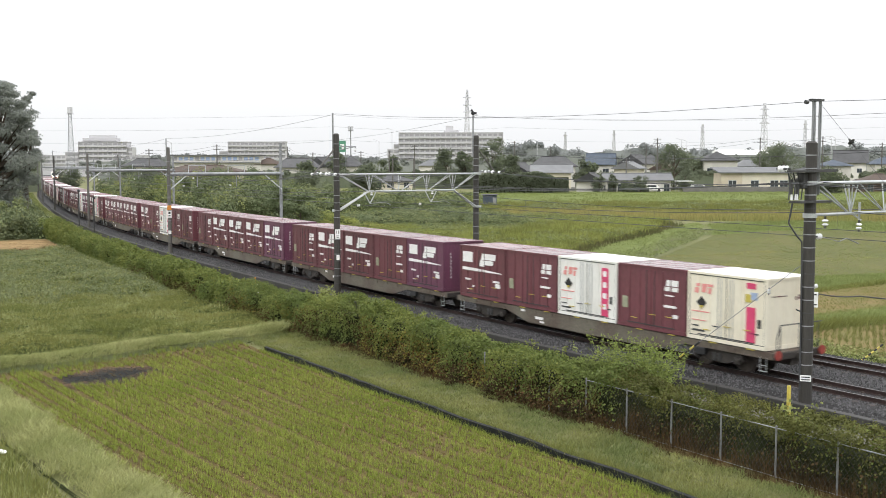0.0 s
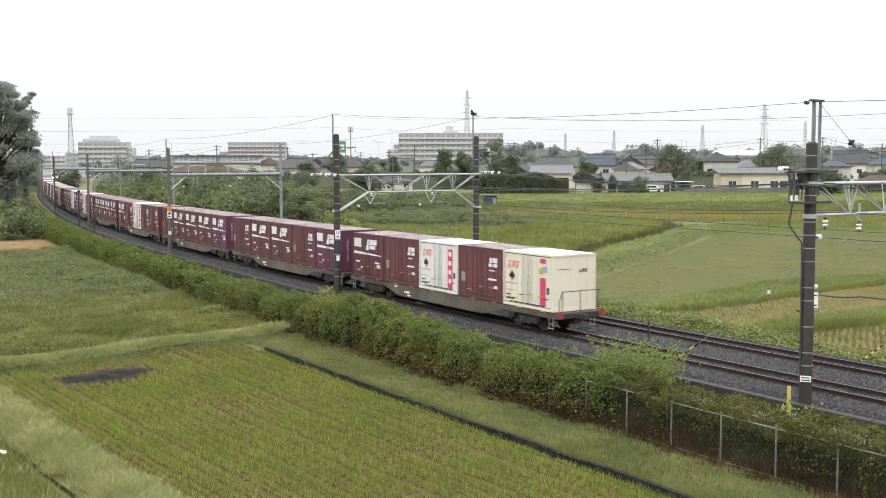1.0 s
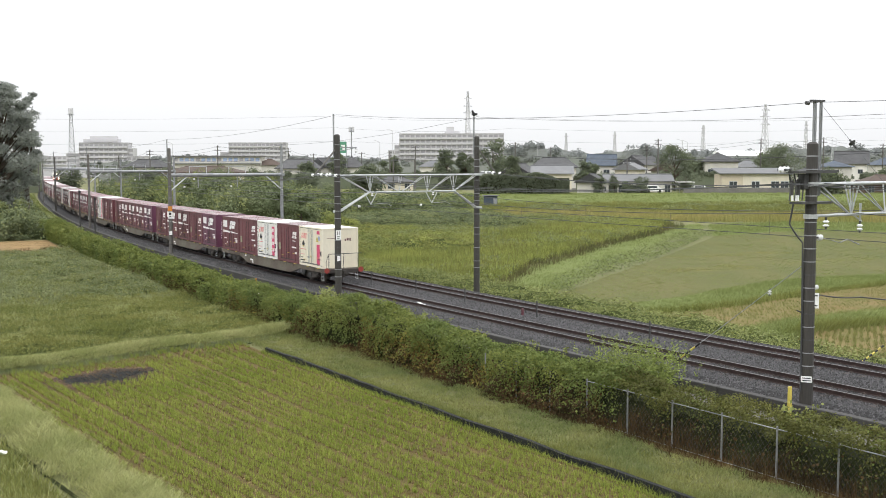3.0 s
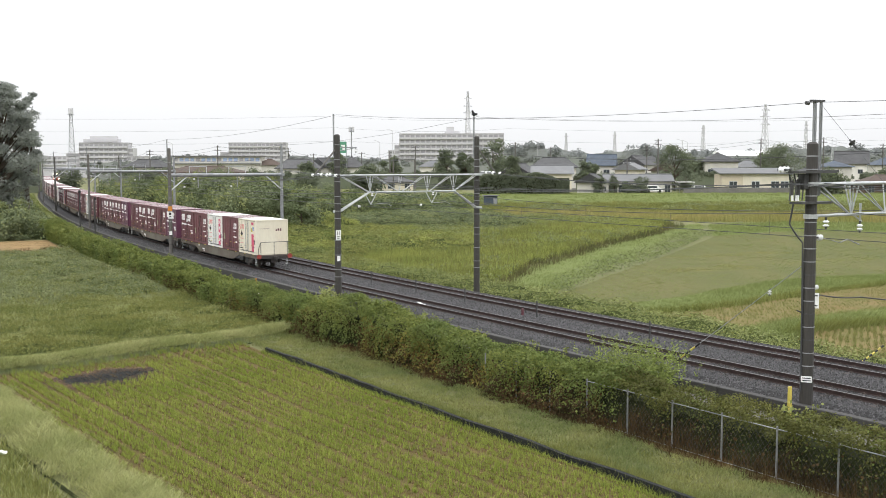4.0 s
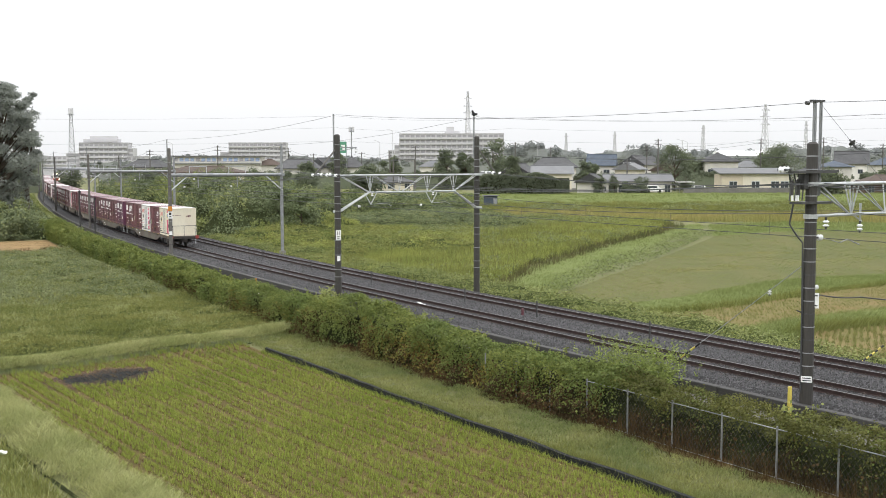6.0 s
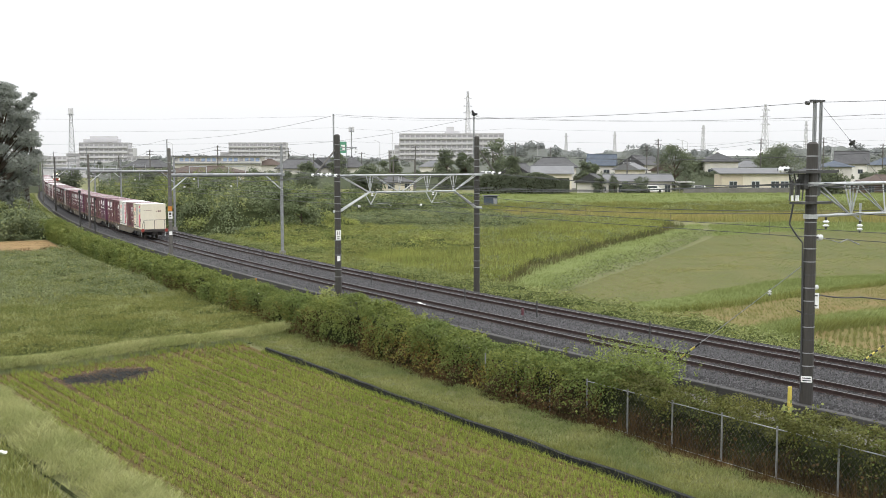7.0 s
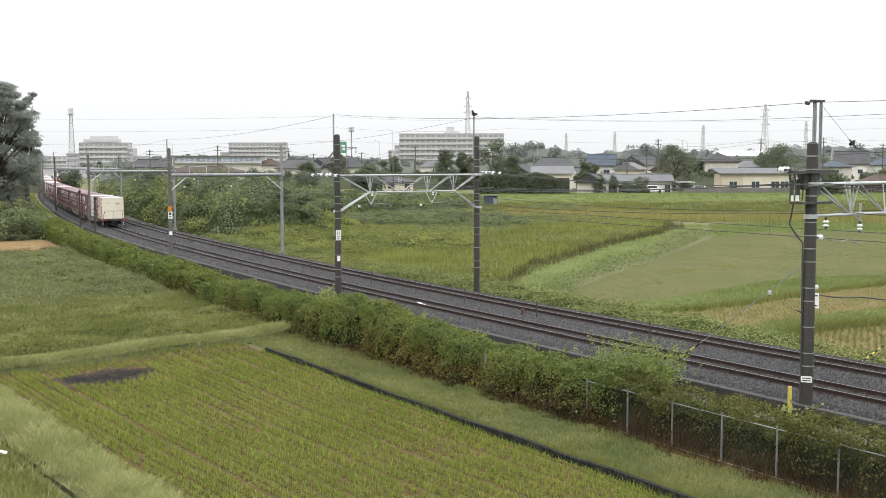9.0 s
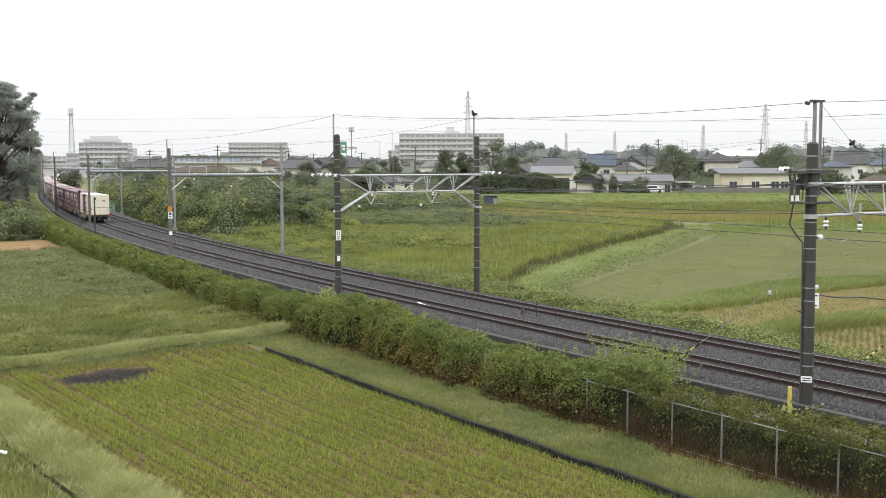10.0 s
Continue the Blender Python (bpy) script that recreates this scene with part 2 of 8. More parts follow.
def ball(bm, p, r, flat=1.0, cuts=8):
    bmesh.ops.create_uvsphere(bm, u_segments=cuts, v_segments=max(4, cuts // 2), radius=1.0,
                              matrix=Matrix.Translation(p) @ Matrix.Diagonal((r, r, r * flat, 1)))


def prism(bm, outline, x0, x1, axis="x"):
    """Extrudes an outline of (u, z) along x or y."""
    def at(u, z, k):
        return (k, u, z) if axis == "x" else (u, k, z)
    one = [bm.verts.new(at(u, z, x0)) for u, z in outline]
    two = [bm.verts.new(at(u, z, x1)) for u, z in outline]
    n = len(outline)
    bm.faces.new(one)
    bm.faces.new(two[::-1])
    for i in range(n):
        bm.faces.new((one[i], two[i], two[(i + 1) % n], one[(i + 1) % n]))


def part(name, bm, material, parent=None, label="", smooth=False):
    """Links a bmesh as one mesh object, under a thing or a part."""
    bmesh.ops.recalc_face_normals(bm, faces=bm.faces)
    data = bpy.data.meshes.new(name)
    bm.to_mesh(data)
    bm.free()
    data.materials.append(material)
    if smooth:
        data.shade_smooth()
    ob = new(name, data)
    if parent:
        ob.parent = parent
    return tagged(ob, label)


def solid(name, material, parent, *calls, label="", smooth=False):
    """A part made from several building blocks: (function, arguments...)."""
    bm = bmesh.new()
    for fn, *args in calls:
        fn(bm, *args)
    return part(name, bm, material, parent, label, smooth)


def raw(name, verts, faces, material, parent=None, kind="", label="", category=""):
    """A mesh from arrays of corners and faces."""
    data = bpy.data.meshes.new(name)
    data.from_pydata([tuple(v) for v in verts], [], [tuple(f) for f in faces])
    data.materials.append(material)
    ob = new(name, data)
    if parent:
        ob.parent = parent
    return tagged(ob, label, category, "", kind)


def thing(name, label, category, m=None, group="", kind=""):
    ob = new(name)
    ob.empty_display_size = 0.2
    if m is not None:
        ob.matrix_basis = m
    return tagged(ob, label, category, group, kind)


def share(ob, name, parent, m):
    """One more piece on the mesh of ob."""
    piece = new(name, ob.data)
    piece.parent = parent
    piece.matrix_basis = m
    return piece


# ---------------------------------------------------------------- the line of the railway
# A right-hand bend that eases; s runs along the near track, n to its left.
STEP = 0.5
LS = np.arange(-80, 700, STEP)
LK = np.interp(LS, [131.9, 140.0, 285, 290], [-0.00128, -0.00037, -0.00037, 0.0])
LTH = np.cumsum(LK) * STEP
LTH = LTH - np.interp(0, LS, LTH) + 2.15948
LX, LY = np.cumsum(np.cos(LTH)) * STEP, np.cumsum(np.sin(LTH)) * STEP
LX, LY = LX - np.interp(0, LS, LX) + 12.21, LY - np.interp(0, LS, LY) + 36.937


def line(s, n=0.0, z=0.0):
    """The place at s metres along the near track, n metres to its left."""
    th = np.interp(s, LS, LTH)
    return Vector((np.interp(s, LS, LX) - math.sin(th) * n, np.interp(s, LS, LY) + math.cos(th) * n, z))


def heading(s):
    return math.degrees(float(np.interp(s, LS, LTH)))


def on_line(s, n=0.0, z=0.0):
    """A pose on the line whose x axis runs along the track."""
    p = line(s, n, z)
    return pose(p.x, p.y, p.z, 0, 0, heading(s))


def lines(S, N):
    """Arrays of places for arrays of s and n."""
    th = np.interp(S, LS, LTH)
    return np.interp(S, LS, LX) - np.sin(th) * N, np.interp(S, LS, LY) + np.cos(th) * N


def along(X, Y):
    """The s and n of arrays of places (nearest point of the line)."""
    X, Y = np.asarray(X, float), np.asarray(Y, float)
    best = np.argmin((X[..., None] - LX[::8]) ** 2 + (Y[..., None] - LY[::8]) ** 2, axis=-1) * 8
    dx, dy = X - LX[best], Y - LY[best]
    c, s = np.cos(LTH[best]), np.sin(LTH[best])
    return LS[best] + dx * c + dy * s, dy * c - dx * s


def sweep(name, profile, s0, s1, step, material, parent=None, closed=True, n0=0.0, kind="", label="", category=""):
    """A profile of (n, z) drawn along the line."""
    S = np.arange(s0, s1 + step / 2, step)
    k = len(profile)
    verts, faces = [], []
    for s in S:
        for n, z in profile:
            verts.append(line(s, n0 + n, z))
    for i in range(len(S) - 1):
        for j in range(k if closed else k - 1):
            a, b = i * k + j, i * k + (j + 1) % k
            faces.append((a, a + k, b + k, b))
    if closed:
        faces.append(tuple(range(k))[::-1])
        faces.append(tuple((len(S) - 1) * k + j for j in range(k)))
    return raw(name, verts, faces, material, parent, kind, label, category)

# ---------------------------------------------------------------- ground and fields
LOW = -1.25


def ease(x, a, b):
    k = np.clip((np.asarray(x, float) - a) / (b - a), 0, 1)
    return k * k * (3 - 2 * k)


def ground_height(X, Y):
    """Flat fields by the line, rising a little towards the houses beyond."""
    X, Y = np.asarray(X, float), np.asarray(Y, float)
    S, N = along(X, Y)
    D = np.hypot(X, Y)
    z = LOW + 2.2 * ease(D, 120, 235) * ease(-N, 14, 60) + 1.2 * ease(D, 120, 260) * ease(N, 14, 60)
    z = z + 0.5 * ease(-N, 6, 30) * ease(S, 45, 75) * (1 - ease(D, 150, 300))
    return z + 0.04 * np.sin(X * 0.7) * np.cos(Y * 0.45)


def spaced(near, far, step, grow):
    out, k, d = [0.0], 0.0, step
    while k < far:
        if k > near:
            d *= grow
        k += d
        out.append(k)
    return np.array(out)


right = spaced(60, 4200, 2.0, 1.12)
gx = np.concatenate([-right[:0:-1], right])
deep = spaced(190, 4500, 2.0, 1.12)
gy = np.concatenate([[-600, -200, -60, -20], deep])
GX, GY = np.meshgrid(gx, gy)
GZ = ground_height(GX, GY)
nx = len(gx)
verts = np.stack([GX.ravel(), GY.ravel(), GZ.ravel()], 1)
faces = [(j * nx + i, j * nx + i + 1, (j + 1) * nx + i + 1, (j + 1) * nx + i) for j in range(len(gy) - 1) for i in range(nx - 1)]
raw("ground", verts, faces, M["turf"], kind="structure", label="grassy flat farmland with soil showing between tufts", category="ground")


def patch(name, corners, material, lift, label, category, cell=2.0):
    """A field: the cells of a grid inside a polygon of (x, y), laid a little above the ground."""
    C = np.array(corners)
    x0, y0 = C.min(0)
    x1, y1 = C.max(0)
    na, nb = max(2, int((x1 - x0) / cell)), max(2, int((y1 - y0) / cell))
    xs, ys = np.linspace(x0, x1, na + 1), np.linspace(y0, y1, nb + 1)
    bm = bmesh.new()
    face = bm.faces.new([bm.verts.new((x, y, 0)) for x, y in C])
    for k, vals in ((0, xs[1:-1]), (1, ys[1:-1])):
        for v in vals:
            co, no = ((v, 0, 0), (1, 0, 0)) if k == 0 else ((0, v, 0), (0, 1, 0))
            bmesh.ops.bisect_plane(bm, geom=bm.verts[:] + bm.edges[:] + bm.faces[:], plane_co=co, plane_no=no)
    P = np.array([v.co for v in bm.verts])
    Z = ground_height(P[:, 0], P[:, 1])
    for v, z in zip(bm.verts, Z):
        v.co.z = z + lift
    ob = part(name, bm, material)
    return tagged(ob, label, category, kind="structure")


def strip_sn(s0, s1, n0, n1, k=12):
    """The outline of a piece of land given by s and n."""
    S = np.linspace(s0, s1, k)
    return [tuple(line(s, n0).xy) for s in S] + [tuple(line(s, n1).xy) for s in S[::-1]]


patch("paddy_field", [tuple(line(s, n).xy) for s, n in ((-18, 10.7), (-4, 10.7), (10, 10.7), (24.6, 10.7), (23.0, 16), (22.2, 22.9), (10, 22.2), (-4, 21.1), (-18, 20.0))], M["paddy_mud"], 0.03, "harvested paddy field with rows of green regrowing stubble", "field")

# ---------------------------------------------------------------- track bed
sweep("track_bed", [(2.25, -0.62), (2.2, -0.36), (1.7, -0.17), (-5.6, -0.17), (-6.3, -0.4), (-7.4, -0.7), (-9.2, -1.3), (2.9, -1.35)],
      -70, 690, 1.0, M["ballast"], kind="structure", label="dark grey crushed stone ballast bed under two tracks", category="track bed")
FAR_TRACK = -3.9
RAIL = [(-0.0325, 0), (0.0325, 0), (0.0325, -0.035), (0.009, -0.05), (0.009, -0.13), (0.0635, -0.145), (0.0635, -0.153), (-0.0635, -0.153),
        (-0.0635, -0.145), (-0.009, -0.13), (-0.009, -0.05), (-0.0325, -0.035)]
for centre in (0.0, FAR_TRACK):
    track = thing("railway_track", "rusty steel rails on concrete sleepers in dark ballast", "railway track", group="tracks", kind="structure")
    for side in (-0.5335, 0.5335):
        rail = sweep("rail", RAIL, -70, 690, 1.0, M["rail_rust"], track, n0=centre + side)
        sweep("running_surface", [(-0.026, 0.004), (0.026, 0.004)], -70, 690, 1.0, M["rail_top"], rail, closed=False, n0=centre + side,
              label="bright worn running surface of the rail")
    bm = bmesh.new()
    prism(bm, [(-1.0, -0.21), (1.0, -0.21), (0.95, -0.155), (0.3, -0.155), (0.2, -0.175), (-0.2, -0.175), (-0.3, -0.155), (-0.95, -0.155)], -0.12, 0.12)
    first = part("sleeper", bm, M["sleeper"], track)
    first.matrix_basis = on_line(-20, centre)
    for k in range(1, 150):
        share(first, "sleeper", track, on_line(-20 + k * 0.62, centre))

# rail clips on both sides of each rail
clip_bm = []
for centre in (0.0, FAR_TRACK):
    for s in np.arange(-20, 92, 0.62):
        for n in (-0.615, -0.452, 0.452, 0.615):
            a = line(s, centre + n, -0.15)
            c, d = math.cos(math.radians(heading(s))), math.sin(math.radians(heading(s)))
            u, v, h = Vector((c, d, 0)) * 0.05, Vector((-d, c, 0)) * 0.035, Vector((0, 0, 0.05))
            lo, hi = [a - u - v, a + u - v, a + u + v, a - u + v], [a - u * 0.6 - v * 0.6 + h, a + u * 0.6 - v * 0.6 + h, a + u * 0.6 + v * 0.6 + h, a - u * 0.6 + v * 0.6 + h]
            clip_bm += hi
            for k in range(4):
                clip_bm += [lo[k], lo[(k + 1) % 4], hi[(k + 1) % 4], hi[k]]
data = bpy.data.meshes.new("rail_clips")
data.from_pydata([tuple(v) for v in clip_bm], [], [(4 * k, 4 * k + 1, 4 * k + 2, 4 * k + 3) for k in range(len(clip_bm) // 4)])
data.materials.append(M["clip_rust"])
tagged(new("rail_clips", data), "rusty spring clips holding the rails down", "rail clips", kind="stuff")

# crushed stones on the bed, thrown loosely
rng = np.random.default_rng(3)


def stones(count, s0, s1, size):
    S = rng.uniform(s0, s1, count)
    N = rng.uniform(-6.2, 2.1, count)
    on_rail = np.minimum.reduce([np.abs(N - c - d) for c in (0.0, FAR_TRACK) for d in (-0.5335, 0.5335)]) < 0.11
    N = np.where(on_rail, N + 0.25, N)
    X, Y = lines(S, N)
    Z = np.interp(N, [-6.3, -5.6, 1.7, 2.2], [-0.4, -0.17, -0.17, -0.36])
    base = np.array([(1, 0, -0.3), (-1, 0, -0.3), (0, 1, -0.3), (0, -1, -0.3), (0, 0, 1)], float)
    F = np.array([(0, 2, 4), (2, 1, 4), (1, 3, 4), (3, 0, 4)])
    V = base[None] * rng.uniform(0.5, 1.25, (count, 5, 1)) * size
    a = rng.uniform(0, 6.28, count)
    c, s = np.cos(a)[:, None], np.sin(a)[:, None]
    V = np.stack([V[..., 0] * c - V[..., 1] * s, V[..., 0] * s + V[..., 1] * c, V[..., 2]], -1)
    V += np.stack([X, Y, Z + 0.004], 1)[:, None]
    faces = (F[None] + 5 * np.arange(count)[:, None, None]).reshape(-1, 3)
    ob = raw("ballast_stones", V.reshape(-1, 3), faces, M["stone_bit"], kind="stuff", label="loose angular grey ballast stones on the track bed", category="stones")
    return ob


stones(62000, -12, 44, 0.05)
stones(18000, 44, 120, 0.085)

# cable trough along the near edge of the bed, in concrete lengths
trough = thing("cable_trough", "dark stained concrete cable trough along the ballast edge", "cable trough", kind="structure")
bm = bmesh.new()
box(bm, 0, 0, 0, 1.97, 0.30, 0.46, 0, 0.02)
first = part("trough_section", bm, M["concrete_dark"], trough)
first.matrix_basis = on_line(-14, 2.45, -0.42)
for k in range(1, 90):
    share(first, "trough_section", trough, on_line(-14 + 2 * k, 2.45, -0.42))

sweep("track_bank", [(2.6, -0.66), (4.3, -0.68), (6.2, -1.2), (6.2, -1.35), (2.6, -1.35)], -70, 690, 1.0, M["turf"], kind="structure",
      label="low grassy bank beside the ballast", category="bank")
sweep("service_path", [(2.7, -0.60), (3.9, -0.62), (3.9, -0.70), (2.7, -0.70)], -30, 75, 1.0, M["path_concrete"], kind="structure",
      label="narrow grey concrete service path beside the track", category="path")

# ---------------------------------------------------------------- line poles, beams


def line_pole(s, n, base, top, ext, r=0.2, far=False):
    """A spun concrete pole with steel bands and a steel extension on its top."""
    p = line(s, n)
    pole = thing("catenary_pole", "tall dark wet concrete catenary pole with steel bands", "pole",
                 pose(p.x, p.y, base, 0, 0, heading(s)), "catenary poles")
    h = top - base
    solid("shaft", M["pole_far" if far else "pole_concrete"], pole, (rod, (0, 0, -0.3), (0, 0, h), r, r * 0.82, 16), (rod, (0, 0, h), (0, 0, h + 0.06), r * 0.82, r * 0.5, 16), smooth=False)
    for z in np.arange(1.2, h - 0.3, 0.42 if not far else 1.0):
        bm = bmesh.new()
        rr = r * (1 - 0.18 * z / h) + 0.006
        rod(bm, (0, 0, z), (0, 0, z + 0.035), rr, rr, 16)
        part("band", bm, M["steel_dull"] if int(z * 10) % 3 else M["steel_dark"], pole)
    if ext > top:
        solid("extension", M["steel_dull"], pole, (rod, (0.1, r * 0.8, h - 1.2), (0.1, r * 0.8, ext - base), 0.05, 0.05, 8),
              label="slim galvanised steel extension tube")
    return pole


def tube_pole(s, n, base, top):
    p = line(s, n)
    pole = thing("catenary_pole", "slim grey galvanised steel catenary pole", "pole", pose(p.x, p.y, base, 0, 0, heading(s)), "catenary poles")
    solid("shaft", M["steel_dull"], pole, (rod, (0, 0, -0.3), (0, 0, top - base), 0.15, 0.12, 14))
    solid("footing", M["concrete"], pole, (rod, (0, 0, -0.3), (0, 0, 0.25), 0.3, 0.28, 14))
    return pole


NEAR_N, FAR_N = 2.45, -7.3
main_pole = line_pole(-2.3, 2.12, -0.6, 8.14, 8.1, 0.215)
line_pole(30.0, NEAR_N, -0.6, 9.13, 10.35, 0.2)
line_pole(30.3, FAR_N, -0.6, 9.15, 10.43, 0.2)
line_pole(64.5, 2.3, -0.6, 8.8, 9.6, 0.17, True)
tube_pole(64.8, -7.9, -0.6, 9.3)
line_pole(-2.0, FAR_N, -0.6, 8.14, 9.5, 0.215)

# ---------------------------------------------------------------- container train
PITCH, LONG, WIDE, TALL, FLOOR = 3.795, 3.71, 2.45, 2.5, 1.02


def slab(bm, x0, x1, y, z0, z1, side, proud=0.026, thick=0.028):
    """A thin plate on a side wall of a container (side +1 or -1), proud of the surface at y."""
    box(bm, (x0 + x1) / 2, side * (y + proud - thick / 2), (z0 + z1) / 2, x1 - x0, thick, z1 - z0)


def slanted(bm, f, x, w, z, h, y, lean=0.22):
    """A thin forward-leaning block of a printed mark, from x backwards."""
    w4 = [bm.verts.new((f * (x - a - lean * b), y, z + b)) for a, b in ((0, 0), (w, 0), (w, h), (0, h))]
    leaf = bm.faces.new(w4)
    leaf.normal_update()
    bmesh.ops.solidify(bm, geom=[leaf], thickness=0.004)


def container(style, label):
    """A twelve-foot freight box: corner posts, rails, ribbed walls, side doors with rods, roof and marks."""
    c = thing("freight_container", label, "container", group="freight containers")
    skin = {"stripe": "maroon", "plum": "plum", "plain": "maroon", "white": "box_white", "cream": "cream"}[style]
    pale = style in ("white", "cream")
    hx, hy = LONG / 2, WIDE / 2
    y = hy - 0.03
    solid("body", M[skin], c, (box, 0, 0, TALL / 2, LONG - 0.06, WIDE - 0.06, TALL - 0.06))
    roof_line = [(-hx + 0.07, TALL - 0.035), (-hx + 0.07, TALL - 0.005)]
    for x in np.linspace(-1.5, 1.5, 6):
        roof_line += [(x - 0.05, TALL - 0.005), (x - 0.03, TALL + 0.008), (x + 0.03, TALL + 0.008), (x + 0.05, TALL - 0.005)]
    roof_line += [(hx - 0.07, TALL - 0.005), (hx - 0.07, TALL - 0.035)]
    solid("roof", M["white_paint"] if pale else M["maroon_roof"], c, (prism, roof_line, -WIDE / 2 + 0.07, WIDE / 2 - 0.07, "y"),
          label="pale weathered roof sheet" if pale else "faded wet maroon roof sheet")
    for sx in (-1, 1):
        for sy in (-1, 1):
            solid("corner_post", M[skin], c, (box, sx * (hx - 0.05), sy * (hy - 0.05), TALL / 2, 0.1, 0.1, TALL, 0, 0.012))
    for sy in (-1, 1):
        solid("top_rail", M[skin], c, (box, 0, sy * (hy - 0.03), TALL - 0.04, LONG - 0.2, 0.06, 0.08))
        solid("bottom_rail", M[skin], c, (box, 0, sy * (hy - 0.03), 0.07, LONG - 0.2, 0.06, 0.14))
    for sx in (-1, 1):
        solid("end_rail", M[skin], c, (box, sx * (hx - 0.03), 0, TALL - 0.04, 0.06, WIDE - 0.2, 0.08))
        solid("end_sill", M[skin], c, (box, sx * (hx - 0.03), 0, 0.07, 0.06, WIDE - 0.2, 0.14))
        for k in range(4):
            solid("end_rib", M[skin], c, (box, sx * (hx - 0.027), -0.75 + 0.5 * k, TALL / 2, 0.012, 0.05 if not pale else 0.02, TALL - 0.3))
    for sy in (1, -1):
        # doors: two leaves, set in the wall, with a seam and ribs
        ribs = (-1.2, -0.62, 0.0, 0.62, 1.2) if not pale else (-1.25, -0.75, -0.1, 0.1, 0.75, 1.25)
        for x in ribs:
            solid("rib", M[skin], c, (box, x, sy * (y + 0.008), TALL / 2, 0.05 if not pale else 0.035, 0.03, TALL - 0.32))
        for x in ((-0.22, 0.22) if not pale else (-0.35, -0.2, 0.2, 0.35)):
            solid("lock_rod", M["steel"] if pale else M["steel_dark"], c, (rod, (x, sy * (y + 0.035), 0.16), (x, sy * (y + 0.035), TALL - 0.16), 0.014, 0.014, 6))
        if sy < 0:
            continue
        solid("door_sill", M["steel_dark"], c, (box, 0, sy * (y + 0.02), 0.2, 2.6, 0.03, 0.035))
        if pale:
            for x in (-1.745, -0.02, 1.745):
                solid("seam", M["steel_dark"], c, (box, x, sy * (y + 0.004), TALL / 2, 0.018, 0.02, TALL - 0.3))
            for z in (0.15, TALL - 0.1):
                solid("seal", M["steel_dark"], c, (box, 0, sy * (y + 0.012), z, LONG - 0.25, 0.02, 0.022))
        f = sy                                             # the marks read the same way from either side
        if style in ("stripe", "plum"):
            bm = bmesh.new()
            slab(bm, *sorted((f * 1.6, f * 0.78)), y, 1.70, 2.2, sy)
            part("badge", bm, M["plate_white"], c, "white printed block mark")
            for dx, dz, w, h in ((0, 0.0, .40, .29), (.14, .3, .31, .32), (.42, .08, .68, .22), (.46, .33, .82, .29)):
                bm = bmesh.new()
                slanted(bm, f, 0.2 - dx, w, 1.56 + dz, h, sy * (y + 0.026))
                part("badge", bm, M["plate_white"], c, "white printed block mark")
            bm = bmesh.new()
            for x0, x1, h0, h1 in ((1.62, 0.05, 0.16, 0.12), (-0.05, -1.62, 0.12, 0.04)):
                w = [bm.verts.new((f * x, sy * (y + 0.028), z)) for x, z in ((x0, 1.30), (x1, 1.30), (x1, 1.30 + h1), (x0, 1.30 + h0))]
                bm.faces.new(w)
            bm.normal_update()
            bmesh.ops.solidify(bm, geom=bm.faces[:], thickness=0.003)
            part("stripe", bm, M["plate_white"], c, "thin white stripe")
            bm = bmesh.new()
            for x0, z0, w, h in ((1.4, 0.82, .45, .09), (-0.9, 0.86, .5, .09), (-1.1, 0.62, .35, .2), (1.25, 0.36, .3, .05), (0.8, .5, .2, .1)):
                slab(bm, *sorted((f * x0, f * (x0 - w))), y, z0, z0 + h, sy)
            part("lettering", bm, M["plate_white"], c, "small white lettering bars")
        elif style == "plain":
            for dx, dz, w, h in ((0, 0, .28, .16), (.08, .19, .2, .24), (.34, .2, .36, .23), (.38, 0, .32, .16)):
                bm = bmesh.new()
                slanted(bm, f, -0.75 - dx, w, 1.62 + dz, h, sy * (y + 0.026), 0.1)
                part("badge", bm, M["plate_white"], c, "white printed block mark")
            bm = bmesh.new()
            for x0, z0, w, h in ((-0.78, 1.42, .45, .05), (-0.72, 0.98, .65, .09), (-1.2, 0.6, .25, .14)):
                slab(bm, *sorted((f * x0, f * (x0 - w))), y, z0, z0 + h, sy)
            part("lettering", bm, M["plate_white"], c, "small white lettering bars")
            bm = bmesh.new()
            slab(bm, *sorted((f * 1.58, f * 1.28)), y, 0.75, 1.2, sy)
            part("card_holder", bm, surface_card, c, "grey-green card holder plate")
        else:
            for dx, dz, w, h in ((0, 0, .2, .2), (.08, .24, .18, .12), (.34, .04, .22, .32), (.66, .0, .14, .22), (.62, .26, .28, .1)):
                bm = bmesh.new()
                slanted(bm, f, 1.5 - dx, w, 1.72 + dz, h, sy * (y + 0.026), 0.12)
                part("badge", bm, M["coral"], c, "coral red printed block mark")
            for x1, z0, z1 in ((0.75, 1.02, 1.06), (0.95, 0.70, 0.73)):
                bm = bmesh.new()
                slab(bm, *sorted((f * 1.62, f * x1)), y, z0, z1, sy)
                part("lettering", bm, M["coral"], c, "coral red lettering bar")
            bm = bmesh.new()
            slab(bm, *sorted((f * -0.95, f * -1.35)), y, 0.2, 1.45 if style == "cream" else 2.2, sy)
            if style == "cream":
                slab(bm, *sorted((f * -0.95, f * -1.35)), y, 2.1, 2.3, sy)
            part("band", bm, M["pink"], c, "upright pink band")
            bm = bmesh.new()
            if style == "cream":
                slab(bm, *sorted((f * -0.9, f * -1.15)), y, 1.62, 1.9, sy, 0.03)
                part("emblem", bm, M["yellow"], c, "yellow and blue printed emblem")
                bm = bmesh.new()
